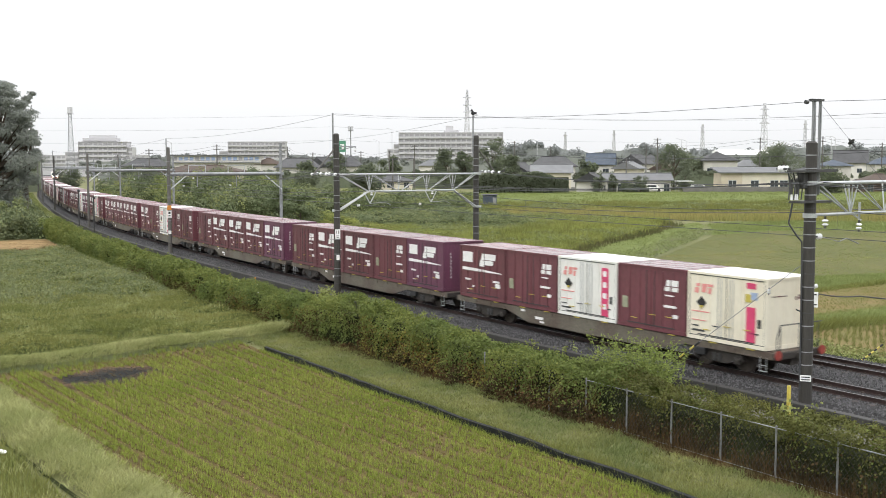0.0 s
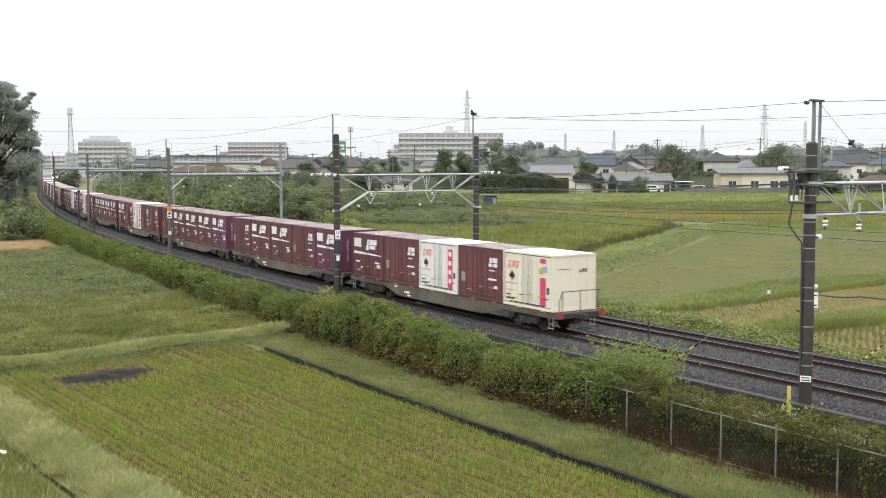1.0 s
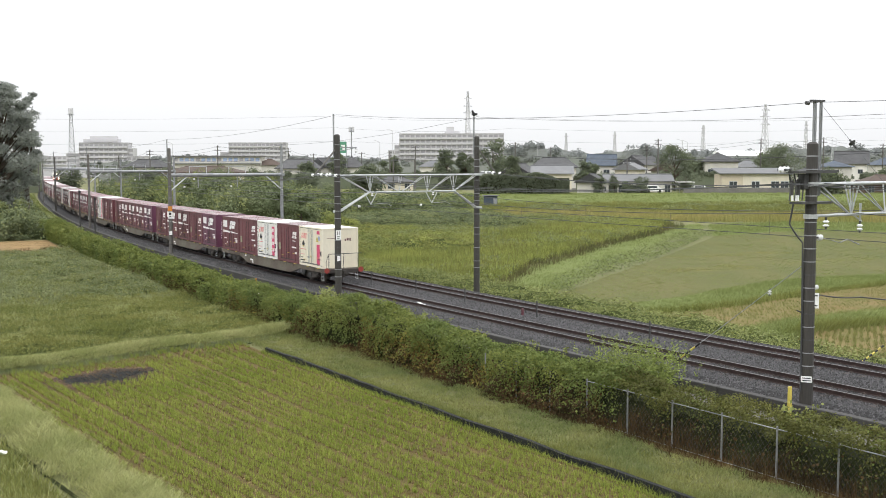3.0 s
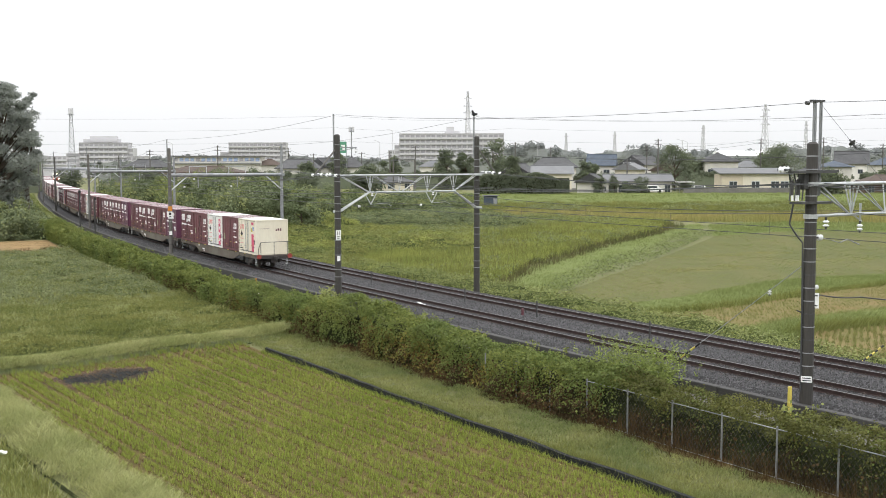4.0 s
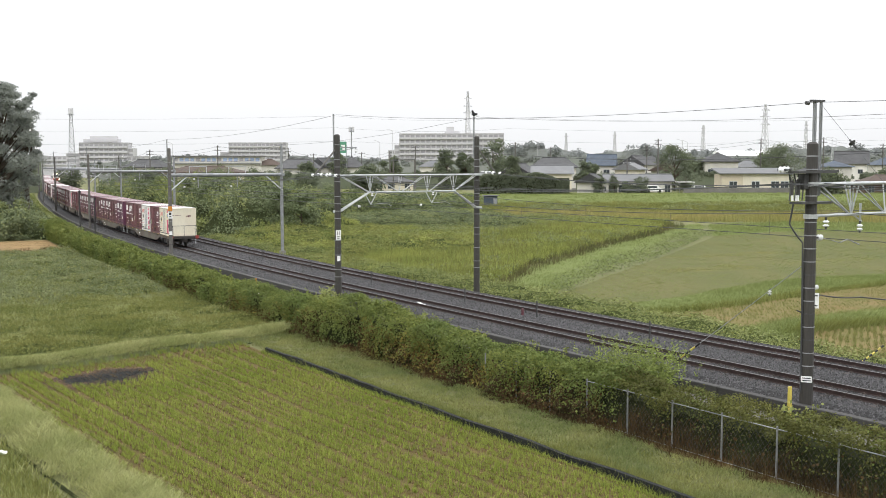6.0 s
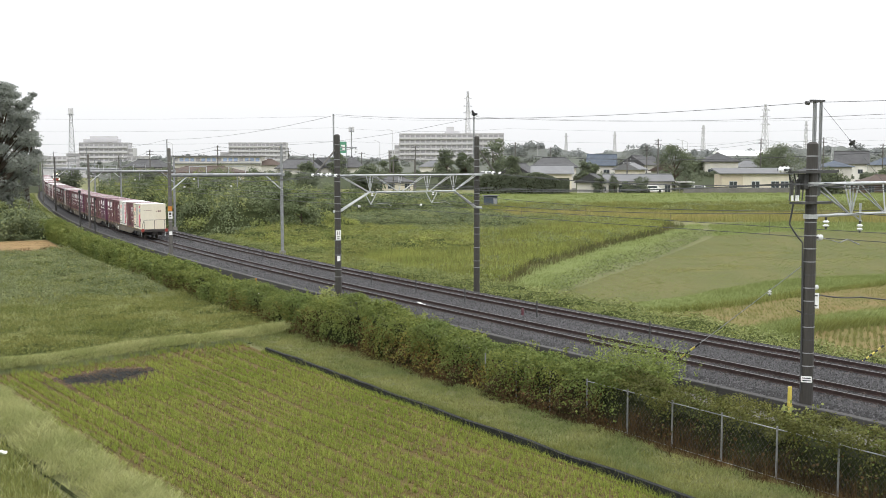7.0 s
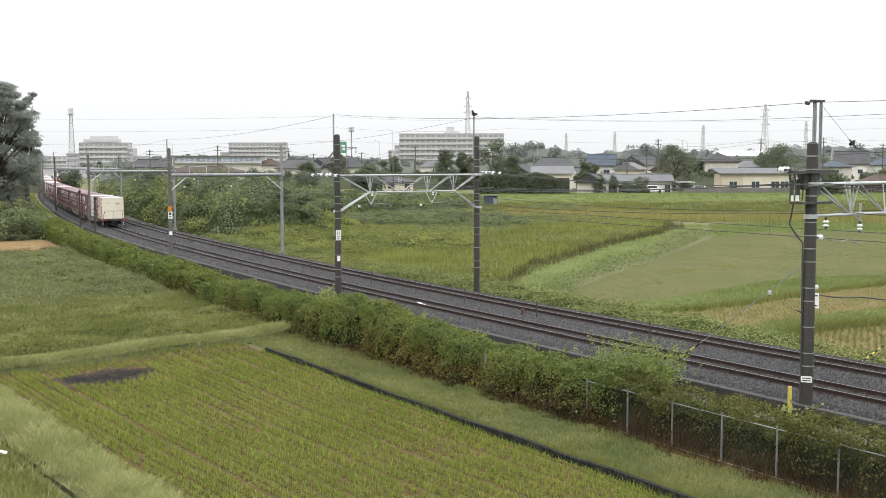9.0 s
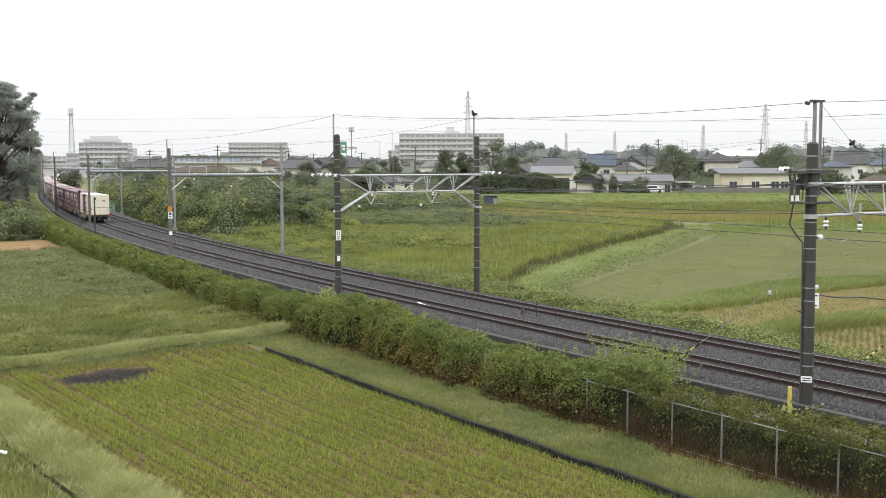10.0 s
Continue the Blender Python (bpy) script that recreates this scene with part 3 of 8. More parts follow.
                slab(bm, *sorted((f * -1.15, f * -1.42)), y, 1.72, 1.98, sy, 0.03)
                part("emblem", bm, M["pale_blue"], c)
            else:
                for z in (0.5, 0.95, 1.4, 1.85):
                    slab(bm, *sorted((f * -1.04, f * -1.26)), y, z, z + 0.22, sy, 0.032)
                part("lettering", bm, M["plate_white"], c, "pale printed marks on the band")
            bm = bmesh.new()
            cz, cx, r = 1.38, f * 1.15, 0.24
            for pts, k in ((((-r, 0), (0, r), (r, 0), (0, -r)), "d"),):
                w = [bm.verts.new((cx + a, sy * (y + 0.03), cz + b)) for a, b in pts]
                bm.faces.new(w)
            bm.normal_update()
            bmesh.ops.solidify(bm, geom=bm.faces[:], thickness=0.004)
            part("hazard_diamond", bm, M["black"], c, "black diamond sign with a yellow lower tip")
            bm = bmesh.new()
            w = [bm.verts.new((cx + a, sy * (y + 0.036), cz + b)) for a, b in ((-r * .5, -r * .45), (r * .5, -r * .45), (0, -r * .95))]
            bm.faces.new(w)
            bm.normal_update()
            bmesh.ops.solidify(bm, geom=bm.faces[:], thickness=0.003)
            part("hazard_tip", bm, M["yellow"], c)
            bm = bmesh.new()
            for x0, z0, w, h in ((1.6, 0.3, .6, .07), (1.6, 0.48, .35, .05), (-1.1, 0.5, .4, .05), (-1.45, .75, .14, .3), (0.6, .55, .3, .04)):
                slab(bm, *sorted((f * x0, f * (x0 - w))), y, z0, z0 + h, sy)
            part("lettering", bm, M["steel_dark"], c, "small dark lettering bars")
        for x in (-1.0, -0.1, 0.9):
            bm = bmesh.new()
            box(bm, x, sy * (y + 0.03), 0.62 if x < 0 else 0.4, 0.34, 0.02, 0.03)
            part("door_bar", bm, M["yellow"], c, "short yellow door bar")
    # the end that looks back along the line
    bm = bmesh.new()
    e = -hx + 0.026
    if pale:
        for y0, z0, w, h in ((0.0, 1.68, .1, .12), (-.15, 1.70, .12, .16), (-.32, 1.68, .1, .18)):
            box(bm, e, -0.3 + y0 - w / 2, z0 + h / 2, 0.008, w, h)
        box(bm, e, 0.55, 1.86, 0.008, 0.75, 0.03)
        part("end_badge", bm, M["maroon"], c, "small dark red printed mark")
    else:
        for k in range(8):
            box(bm, e, 0.75, 0.7 + k * 0.17, 0.008, 0.09, 0.11)
        part("end_lettering", bm, M["plate_white"], c, "upright row of white lettering bars")
    return c


surface_card = surface("card", (0.33, 0.35, 0.24), 0.6, 0.2, 4, 30, 0.05)


def bogie(parent, x):
    """Cast side frames, springs, axle boxes, bolster and two wheelsets."""
    b = solid("bogie", M["bogie"], parent, (box, 0, 0, 0.55, 0.45, 2.1, 0.22), (box, 0.55, 0, 0.5, 0.1, 1.8, 0.12), (box, -0.55, 0, 0.5, 0.1, 1.8, 0.12))
    b.matrix_basis = pose(x, 0, 0)
    for sy in (-1, 1):
        bm = bmesh.new()
        prism(bm, [(-1.2, 0.50), (-1.15, 0.66), (-0.5, 0.74), (0.5, 0.74), (1.15, 0.66), (1.2, 0.50), (0.75, 0.44), (0.45, 0.28), (-0.45, 0.28), (-0.75, 0.44)],
              sy * 0.98 - 0.06, sy * 0.98 + 0.06, "y")
        part("side_frame", bm, M["bogie"], b)
        for k in (-0.12, 0.12):
            solid("spring", M["steel_dark"], b, (rod, (k, sy * 1.06, 0.32), (k, sy * 1.06, 0.6), 0.07, 0.07, 8))
        for k in (-0.95, 0.95):
            solid("axle_box", M["bogie"], b, (box, k, sy * 1.04, 0.44, 0.26, 0.18, 0.24, 0, 0.03), (rod, (k, sy * 1.1, 0.43), (k, sy * 1.16, 0.43), 0.09, 0.08, 10))
    for k in (-0.95, 0.95):
        calls = [(rod, (0, -0.95, 0), (0, 0.95, 0), 0.075, 0.075, 10)]
        for sy in (-1, 1):
            calls += [(rod, (0, sy * 0.50, 0), (0, sy * 0.53, 0), 0.455, 0.455, 24), (rod, (0, sy * 0.53, 0), (0, sy * 0.63, 0), 0.432, 0.428, 24),
                      (box, 0.22, sy * 0.634, 0, 0.1, 0.012, 0.1)]
        w = solid("wheelset", M["wheel_steel"], b, *calls)
        w.matrix_basis = pose(k, 0, 0.432)
    return b


def wagon():
    """A flat container wagon with fish-bellied sills on two bogies; its middle stands over the origin at rail level."""
    w = thing("flat_wagon", "grey grimy flat container wagon with deep sills and dark bogies", "wagon", group="container wagons")
    for sy in (-1, 1):
        bm = bmesh.new()
        prism(bm, [(-9.75, 0.98), (9.75, 0.98), (9.75, 0.74), (5.6, 0.74), (4.0, 0.34), (-4.0, 0.34), (-5.6, 0.74), (-9.75, 0.74)], sy * 1.12 - 0.06, sy * 1.12 + 0.06, "y")
        sill = part("side_sill", bm, M["wagon_grey"], w, "grey fish-bellied side sill with rust and grime")
        bm = bmesh.new()
        for x in np.arange(-9.2, 9.3, 1.15):
            box(bm, x, sy * 1.19, 0.88, 0.05, 0.03, 0.16)
        tagged(part("stake", bm, M["wagon_grey"], sill), kind="stuff")
        for dx, dz, w0, h0 in ((3.2, 0.62, 0.55, 0.12), (3.0, 0.46, 0.3, 0.08), (4.4, 0.85, 0.3, 0.1)):
            solid("data_plate", M["plate_white"], sill, (box, dx * sy, sy * 1.183, dz, w0, 0.008, h0))
        solid("brake_box", M["black"], w, (box, -6.4 * sy, sy * 1.16, 0.60, 0.5, 0.14, 0.26, 0, 0.02))
        for k in range(5):
            for dx in (-1.15, 0.6):
                solid("twist_lock", M["yellow"], w, (box, (k - 2) * PITCH + dx, sy * 1.2, 0.985, 0.34, 0.05, 0.035), label="yellow container lock")
        for x in (-9.3, 9.3):
            calls = []
            for d in (-0.14, 0.14):
                calls.append((rod, (x + d, sy * 1.17, 0.28), (x + d, sy * 1.17, 0.8), 0.016, 0.016, 6))
            calls += [(box, x, sy * 1.17, 0.30, 0.3, 0.1, 0.02), (box, x, sy * 1.17, 0.5, 0.3, 0.06, 0.02)]
            solid("step", M["steel"], w, *calls, label="white-edged ladder step")
    solid("deck", M["wagon_grey"], w, (box, 0, 0, 0.965, 19.5, 2.1, 0.06))
    solid("centre_sill", M["bogie"], w, (box, 0, 0, 0.7, 19.4, 0.4, 0.46))
    for sx in (-1, 1):
        solid("end_beam", M["bogie"], w, (box, sx * 9.78, 0, 0.86, 0.1, 2.4, 0.24, 0, 0.02))
        solid("coupler", M["bogie"], w, (box, sx * 9.98, 0, 0.82, 0.34, 0.16, 0.2), (box, sx * 10.12, sx * 0.07, 0.82, 0.14, 0.24, 0.26, 0, 0.03))
        bogie(w, sx * 7.1)
    return w


styles = {"stripe": "maroon steel freight container with white blocks and a stripe",
          "plum": "plum-coloured steel freight container with white blocks and a stripe",
          "plain": "plain dark maroon steel freight container with a white mark",
          "white": "white freight container with an upright pink band",
          "cream": "cream freight container with pink band and hazard diamond"}
# boxes from the rear wagon forwards, each wagon from its rear end
LOAD = ["cream plain white plain stripe", "plum plain stripe stripe plain", "plum stripe stripe stripe plain", "plain plain white plain stripe",
        "stripe stripe stripe stripe stripe", "plain white stripe stripe plum", "white stripe stripe stripe plain", "plain stripe white stripe stripe",
        "stripe white plain stripe white", "plain stripe stripe white stripe", "stripe plain stripe stripe plain", "white stripe plain stripe stripe",
        "stripe stripe plain white stripe", "plain stripe stripe stripe plain", "stripe stripe white plain stripe"]
originals = {}
wagons, boxes_on = [], []
for k, load in enumerate(LOAD):
    wagons.append(wagon() if k == 0 else copy_thing(wagons[0], pose(0, 0, 0)))
    for j, style in enumerate(load.split()):
        if style in originals:
            boxes_on.append((copy_thing(originals[style], pose(0, 0, 0)), k, j))
        else:
            originals[style] = container(style, styles[style])
            boxes_on.append((originals[style], k, j))
# the rear wagon alone carries an end rail and two red tail discs
tail = wagons[0]
calls = [(rod, (-9.86, y, 0.95), (-9.86, y, 1.95), 0.02, 0.02, 6) for y in (-1.0, 0.0, 1.0)]
calls += [(rod, (-9.86, -1.2, 1.95), (-9.86, 1.0, 1.95), 0.02, 0.02, 6), (rod, (-9.86, 1.0, 1.95), (-9.86, 1.17, 1.5), 0.02, 0.02, 6), (rod, (-9.86, 1.17, 1.5), (-9.86, 1.17, 0.95), 0.02, 0.02, 6)]
solid("end_railing", M["steel_dark"], tail, *calls, label="dark steel end railing")
for y in (-1.16, 1.16):
    solid("tail_disc", M["red_paint"], tail, (rod, (-9.95, y, 0.93), (-9.91, y, 0.93), 0.17, 0.17, 20), label="round red tail disc")


def wagon_pose(k, t):
    """Where wagon k stands at t: carried by its two bogies on the line."""
    s = 9.44 + 20.4 * k + 11.605 * t - 0.01725 * t * t
    a, b = line(s - 7.1), line(s + 7.1)
    mid = (a + b) / 2
    return pose(mid.x, mid.y, 0, 0, 0, math.degrees(math.atan2(b.y - a.y, b.x - a.x)))

# further poles down the line
for s, n, top in ((106.0, 2.3, 8.6), (156.5, 2.3, 8.6), (205.0, 2.3, 8.6), (246.0, 2.3, 8.6)):
    line_pole(s, n, -0.6, top, top + 0.9, 0.16, True)
for s, n, top in ((106.2, -7.9, 8.4), (155.0, -7.9, 8.4), (205.0, -7.9, 8.4)):
    tube_pole(s, n, -0.6, top)


def truss(s, n_near, n_far, z_low, z_top, knee, straight=False):
    """A welded pipe beam across both tracks: top and bottom chord, slanting web members and knee braces."""
    b = thing("catenary_beam", "galvanised steel truss beam spanning both tracks", "beam", on_line(s, 0, 0), "catenary beams")
    span = n_near - n_far

    def at(k, z, dx=0.0):
        return (dx, n_near - span * k, z)

    for dx in (-0.18, 0.18):
        solid("top_chord", M["steel"], b, (rod, at(0, z_top, dx), at(1, z_top, dx), 0.05, 0.05, 8))
    k0, k1 = (0.0, 1.0) if straight else (0.21, 0.82)
    solid("bottom_chord", M["steel"], b, (rod, at(k0, z_low, 0), at(k1, z_low, 0), 0.05, 0.05, 8))
    for k0, k1 in ((0.02, 0.215), (0.98, 0.815)):
        for dx in (-0.16, 0.16):
            if straight:
                solid("web_member", M["steel"], b, (rod, at(k0, z_top, dx), at(k1, z_low, 0), 0.03, 0.03, 6))
                continue
            solid("knee_brace", M["steel"], b, (rod, at(k0, z_top - knee, dx), at(k1, z_low, dx * 0.3), 0.045, 0.045, 8))
            solid("web_member", M["steel"], b, (rod, at(k0, z_top, dx), at(k1, z_low, dx * 0.3), 0.03, 0.03, 6))
    for a, c in ((0.205, 0.222), (0.235, 0.222), (0.24, 0.42), (0.43, 0.42), (0.605, 0.435), (0.605, 0.62), (0.635, 0.62), (0.795, 0.63), (0.795, 0.81), (0.825, 0.81)):
        for dx in (-0.18, 0.18):
            solid("web_member", M["steel"], b, (rod, at(a, z_top, dx), at(c, z_low, 0), 0.024, 0.024, 6))
    for k in (0, 1):
        for z in (z_top, z_top - knee):
            solid("clamp", M["steel"], b, (rod, at(k, z - 0.07), at(k, z + 0.07), 0.225, 0.225, 16), label="pale steel pole clamp")
    return b


truss(30.1, 2.45, FAR_N, 5.85, 6.85, 2.05)
truss(-2.3, 2.12, FAR_N, 5.85, 6.87, 1.03, True)


def pipe_beam(s, n_near, n_far, z, parent=None):
    b = thing("catenary_beam", "grey steel pipe beam spanning both tracks", "beam", on_line(s, 0, 0), "catenary beams")
    solid("pipe", M["steel_dull"], b, (rod, (0, n_near, z), (0, n_far, z), 0.15, 0.15, 12))
    for n, d in ((n_near, -1), (n_far, 1)):
        solid("knee_brace", M["steel"], b, (rod, (0, n, z - 1.4), (0, n + d * 1.7, z), 0.06, 0.06, 8))
        solid("clamp", M["steel_dull"], b, (rod, (0, n, z - 0.15), (0, n, z + 0.15), 0.2, 0.2, 12))
    for n in (-0.2, -3.7):
        solid("bracket", M["steel"], b, (rod, (0, n + 0.75, z), (0, n + 0.75, z + 0.75), 0.035, 0.035, 6), (rod, (0, n - 0.75, z), (0, n - 0.75, z + 0.75), 0.035, 0.035, 6),
              (rod, (0, n - 0.75, z + 0.75), (0, n + 0.75, z + 0.75), 0.035, 0.035, 6))
        solid("drop_arm", M["steel_dull"], b, (rod, (0, n, z), (0, n, z - 1.1), 0.05, 0.05, 6))
    return b


pipe_beam(64.6, 2.3, -7.9, 6.55)
pipe_beam(106.1, 2.3, -7.9, 6.6)
pipe_beam(155.8, 2.3, -7.9, 6.6)
pipe_beam(205.0, 2.3, -7.9, 6.6)


def insulator(p, d=(0, 0, -1), size=1.0):
    """Two ribbed white porcelain discs on a dark metal cap."""
    p, d = Vector(p), Vector(d).normalized()
    ob = thing("insulator", "white ribbed porcelain insulator with dark metal cap", "insulator", Matrix.Translation(p), "insulators")
    for k in (0.02, 0.17):
        solid("porcelain_disc", M["porcelain"], ob, (rod, d * k * size, d * (k + 0.05) * size, 0.06 * size, 0.13 * size, 14), (rod, d * (k + 0.05) * size, d * (k + 0.10) * size, 0.13 * size, 0.08 * size, 14))
    solid("cap", M["steel_dark"], ob, (rod, -d * 0.1 * size, d * 0.02 * size, 0.045 * size, 0.045 * size, 8))
    solid("cap", M["steel_dark"], ob, (rod, d * 0.27 * size, d * 0.36 * size, 0.04 * size, 0.04 * size, 8))
    return ob


CONTACT, MESSENGER = 5.0, 5.9
for s, z in ((-2.2, 5.8), (30.1, 5.8), (64.6, 6.3), (106.1, 6.3), (155.8, 6.3)):
    for n in (0.15, FAR_N + 3.3):
        if s < 0 and n > 0:
            insulator(line(s, 1.2, z - 0.1), (0, 0, -1), 0.85)
            insulator(line(s, -0.6, z - 0.28), (0, 0, -1), 0.85)
        else:
            insulator(line(s, n, z), (0, 0, -1), 0.65)
        if s > 0:
            arm = line(s, n + 1.1, z - 0.05)
            insulator(line(s, n + 0.95, z - 0.75), tuple(line(s, n, 0) - line(s, n + 1, 0)), 0.6)

# pull-off arms below the truss, and white stay insulators on the near pole
for s in (-2.2, 30.1):
    for n in (0.15, FAR_N + 3.3):
        arm = thing("registration_arm", "thin curved steel registration arm holding the contact wire", "arm", on_line(s, n, 0), "registration arms")
        if s < 0 and n > 0:
            solid("drop_tube", M["steel"], arm, (rod, (0, -0.75, 6.2), (0, -0.75, 5.55), 0.035, 0.035, 6), (rod, (0.1, -0.45, 5.84), (0, -0.85, 5.6), 0.03, 0.03, 6))
            solid("steady_arm", M["steel_dull"], arm, (rod, (0, 1.4, 5.15), (0, 0.3, 4.93), 0.012, 0.012, 6), (rod, (0, 0.3, 4.93), (0, -0.1, 5.02), 0.02, 0.02, 6), (rod, (0, -0.1, 5.02), (0, -0.75, 4.82), 0.02, 0.02, 6))
            continue
        solid("drop_tube", M["steel"], arm, (rod, (0, 0.5, 5.82), (0, 0.1, 5.15), 0.035, 0.035, 6), (rod, (0, -0.3, 5.82), (0, 0.1, 5.15), 0.035, 0.035, 6))
        solid("steady_arm", M["steel_dull"], arm, (rod, (0, 0.1, 5.15), (0, -0.9, 5.2), 0.018, 0.018, 6), (rod, (0, -0.9, 5.2), (0, -1.3, 5.03), 0.018, 0.018, 6))


def wire(name, label, pts, r=0.008, sag=0.0, steps=10, mat="wire", group="overhead wires"):
    """A hanging line through points, with a little sag in each span, as one thin curve."""
    curve = bpy.data.curves.new(name, "CURVE")
    curve.dimensions, curve.bevel_depth, curve.bevel_resolution = "3D", r, 1
    out = []
    for a, b in zip(pts[:-1], pts[1:]):
        a, b = Vector(a), Vector(b)
        for i in range(steps):
            k = i / steps
            out.append(a.lerp(b, k) - Vector((0, 0, sag * 4 * k * (1 - k))))
    out.append(Vector(pts[-1]))
    sp = curve.splines.new("POLY")
    sp.points.add(len(out) - 1)
    for q, v in zip(sp.points, out):
        q.co = (*v, 1)
    curve.materials.append(M[mat])
    return tagged(new(name, curve), label, "wire", group)


SUP = [-45, -2.2, 30.1, 64.6, 106.1, 155.8, 205.0, 246.0, 290, 330]
for n in (0.0, FAR_N + 3.3 + 0.1):
    wire("messenger_wire", "thin dark catenary messenger wire above the track", [line(s, n, MESSENGER) for s in SUP], 0.014, 0.45)
    wire("contact_wire", "thin dark contact wire above the track", [line(s, n, CONTACT) for s in SUP], 0.014, 0.02)
    for a, b in zip(SUP[1:4], SUP[2:5]):
        for k in (0.1, 0.25, 0.4, 0.55, 0.7, 0.85):
            s = a + (b - a) * k
            top = MESSENGER - 0.45 * 4 * k * (1 - k)
            wire("dropper", "thin dropper wire between messenger and contact wire", [line(s, n, top), line(s, n, CONTACT)], 0.005, 0, 1)
# feeders and earth wires along the poles
wire("earth_wire", "thin grey earth wire between the pole tops", [line(s, n, z) for s, n, z in ((-45, 2.2, 9.6), (-2.3, 2.1, 9.45), (30, 2.45, 10.3), (64.5, 2.3, 9.6), (106, 2.3, 9.4), (156.5, 2.3, 9.4), (205, 2.3, 9.4))], 0.009, 0.35)
wire("earth_wire", "thin grey earth wire between the pole tops", [line(s, n, z) for s, n, z in ((-45, FAR_N, 9.6), (-2.3, FAR_N, 9.5), (30.3, FAR_N, 10.4), (64.8, -7.9, 9.2), (106.2, -7.9, 8.4), (155, -7.9, 8.4), (205, -7.9, 8.4))], 0.009, 0.35)
for n, z, sag in ((3.0, 6.9, 0.5), (3.54, 6.9, 0.55), (1.8, 6.9, 0.5)):
    wire("feeder_wire", "dark insulated feeder cable along the poles", [line(s, n, z + (0 if s < 60 else -0.2)) for s in (-45, -2.3, 30, 64.5, 106, 156.5, 205)], 0.014, sag)
for n, z in ((-7.88, 6.95), (-8.4, 6.95), (-8.0, 8.2)):
    wire("feeder_wire", "dark insulated feeder cable along the poles", [line(s, n, z) for s in (-45, -2.3, 30.3, 64.8, 106.2, 155, 205)], 0.014, 0.5)
for s, n0, n1, z in ((30.0, 2.3, 3.85, 6.9), (30.3, -7.2, -8.7, 6.95)):
    arm = thing("feeder_bracket", "dark steel feeder bracket with slanting strut on a pole", "bracket", on_line(s, 0, 0), "feeder brackets")
    solid("cross_arm", M["steel_dull"], arm, (box, 0, (n0 + n1) / 2, z, 0.1, abs(n1 - n0), 0.1))
    solid("strut", M["pole_far"], arm, (rod, (0, n0, z + 1.7), (0, n1, z), 0.05, 0.05, 8))
    solid("top_arm", M["steel_dull"], arm, (rod, (0, n0, z + 1.55), (0, n0 - 1.1, z + 1.55), 0.035, 0.035, 8), (rod, (0, n0, z + 1.35), (0, n0 - 1.1, z + 1.55), 0.02, 0.02, 6))
    insulator(line(s, n0 - 1.05, z + 1.5), (0, 0, -1), 0.7)
    for n in (n0 + (n1 - n0) * 0.45, n0 + (n1 - n0) * 0.8):
        for d in (1, -1):
            insulator(line(s + d * 0.12, n, z), tuple(line(s + d, n, 0) - line(s, n, 0)), 0.65)
            insulator(line(s + d * 0.85, n, z - 0.03), tuple(line(s + d, n, 0) - line(s, n, 0)), 0.65)
# high transmission lines far behind
for z0, z1, y in ((33, 34, 560), (26, 27.5, 560), (20, 21, 600)):
    wire("transmission_wire", "pale distant power transmission line", [(-330, y, z0), (-60, y + 40, z1), (40, y + 90, z1 + 1), (280, y + 130, z1 + 2), (520, y + 150, z1 + 3)], 0.05, 2.0, 12, "wire_pale")

# fittings on the nearest pole: switch cross-arm, insulators, twin top channels, cable, stay
top = thing("pole_top_channels", "two upright galvanised steel channels on the pole top", "bracket", on_line(-2.3, 2.12, 0))
for d, w in ((-0.06, 0.12), (-0.36, 0.07)):
    solid("channel", M["steel_dull"], top, (box, 0.0, d, 8.0, 0.07, w, 3.0, 0, 0.008), (box, -0.05, d, 8.0, 0.02, w * 0.5, 3.0))
solid("head_plate", M["steel_dark"], top, (box, 0, -0.18, 9.5, 0.14, 0.6, 0.06))
solid("head_knob", M["steel_dark"], top, (rod, (0, 0.25, 9.42), (0, 0.38, 9.42), 0.06, 0.06, 8))
rig = thing("switch_rig", "dark steel cross-arms with switchgear boxes and cables on the pole", "switchgear", on_line(-2.3, 2.12, 0))
for z in (7.25, 6.28):
    solid("cross_arm", M["steel_dark"], rig, (box, 0.0, 0.0, z, 0.5, 1.9 if z > 7 else 1.5, 0.07))
solid("side_arm", M["steel_dark"], rig, (box, 0.0, -0.75, 7.28, 0.12, 1.1, 0.06))
for y, z, h in ((0.75, 6.75, 0.7), (0.42, 6.75, 0.8)):
    solid("switch_box", M["steel_dark"], rig, (box, 0.18, y, z, 0.11, 0.10, h * 0.7, 0, 0.02), label="dark grey switch case")
solid("control_box", M["steel_dark"], rig, (box, 0.1, 0.24, 6.95, 0.25, 0.3, 0.5, 0, 0.02))
for y in (1.0, 0.75, 0.55, 0.38):
    solid("drop_lead", M["wire"], rig, (rod, (0.1, y, 7.2), (0.1, y - 0.12, 6.9), 0.02, 0.02, 6), (rod, (0.1, y - 0.12, 6.9), (0.1, y - 0.05, 6.35), 0.02, 0.02, 6))
for y in (0.78, 0.62, 0.5):
    solid("bushing", M["porcelain"], rig, (rod, (0.12, y, 6.34), (0.12, y, 6.52), 0.04, 0.03, 12))
for d in (1.12, 0.92):
    insulator(line(-2.15, 2.12 + d, 7.33), tuple(line(-1.3, 2, 0) - line(-2.3, 2, 0)), 0.8)
insulator(line(-2.3, 1.75, 5.15), tuple(line(-2.3, 1, 0) - line(-2.3, 2, 0)), 0.75)
insulator(line(-2.3, 1.85, 3.55), tuple(line(-2.3, 1, 0) - line(-2.3, 2, 0)), 0.6)
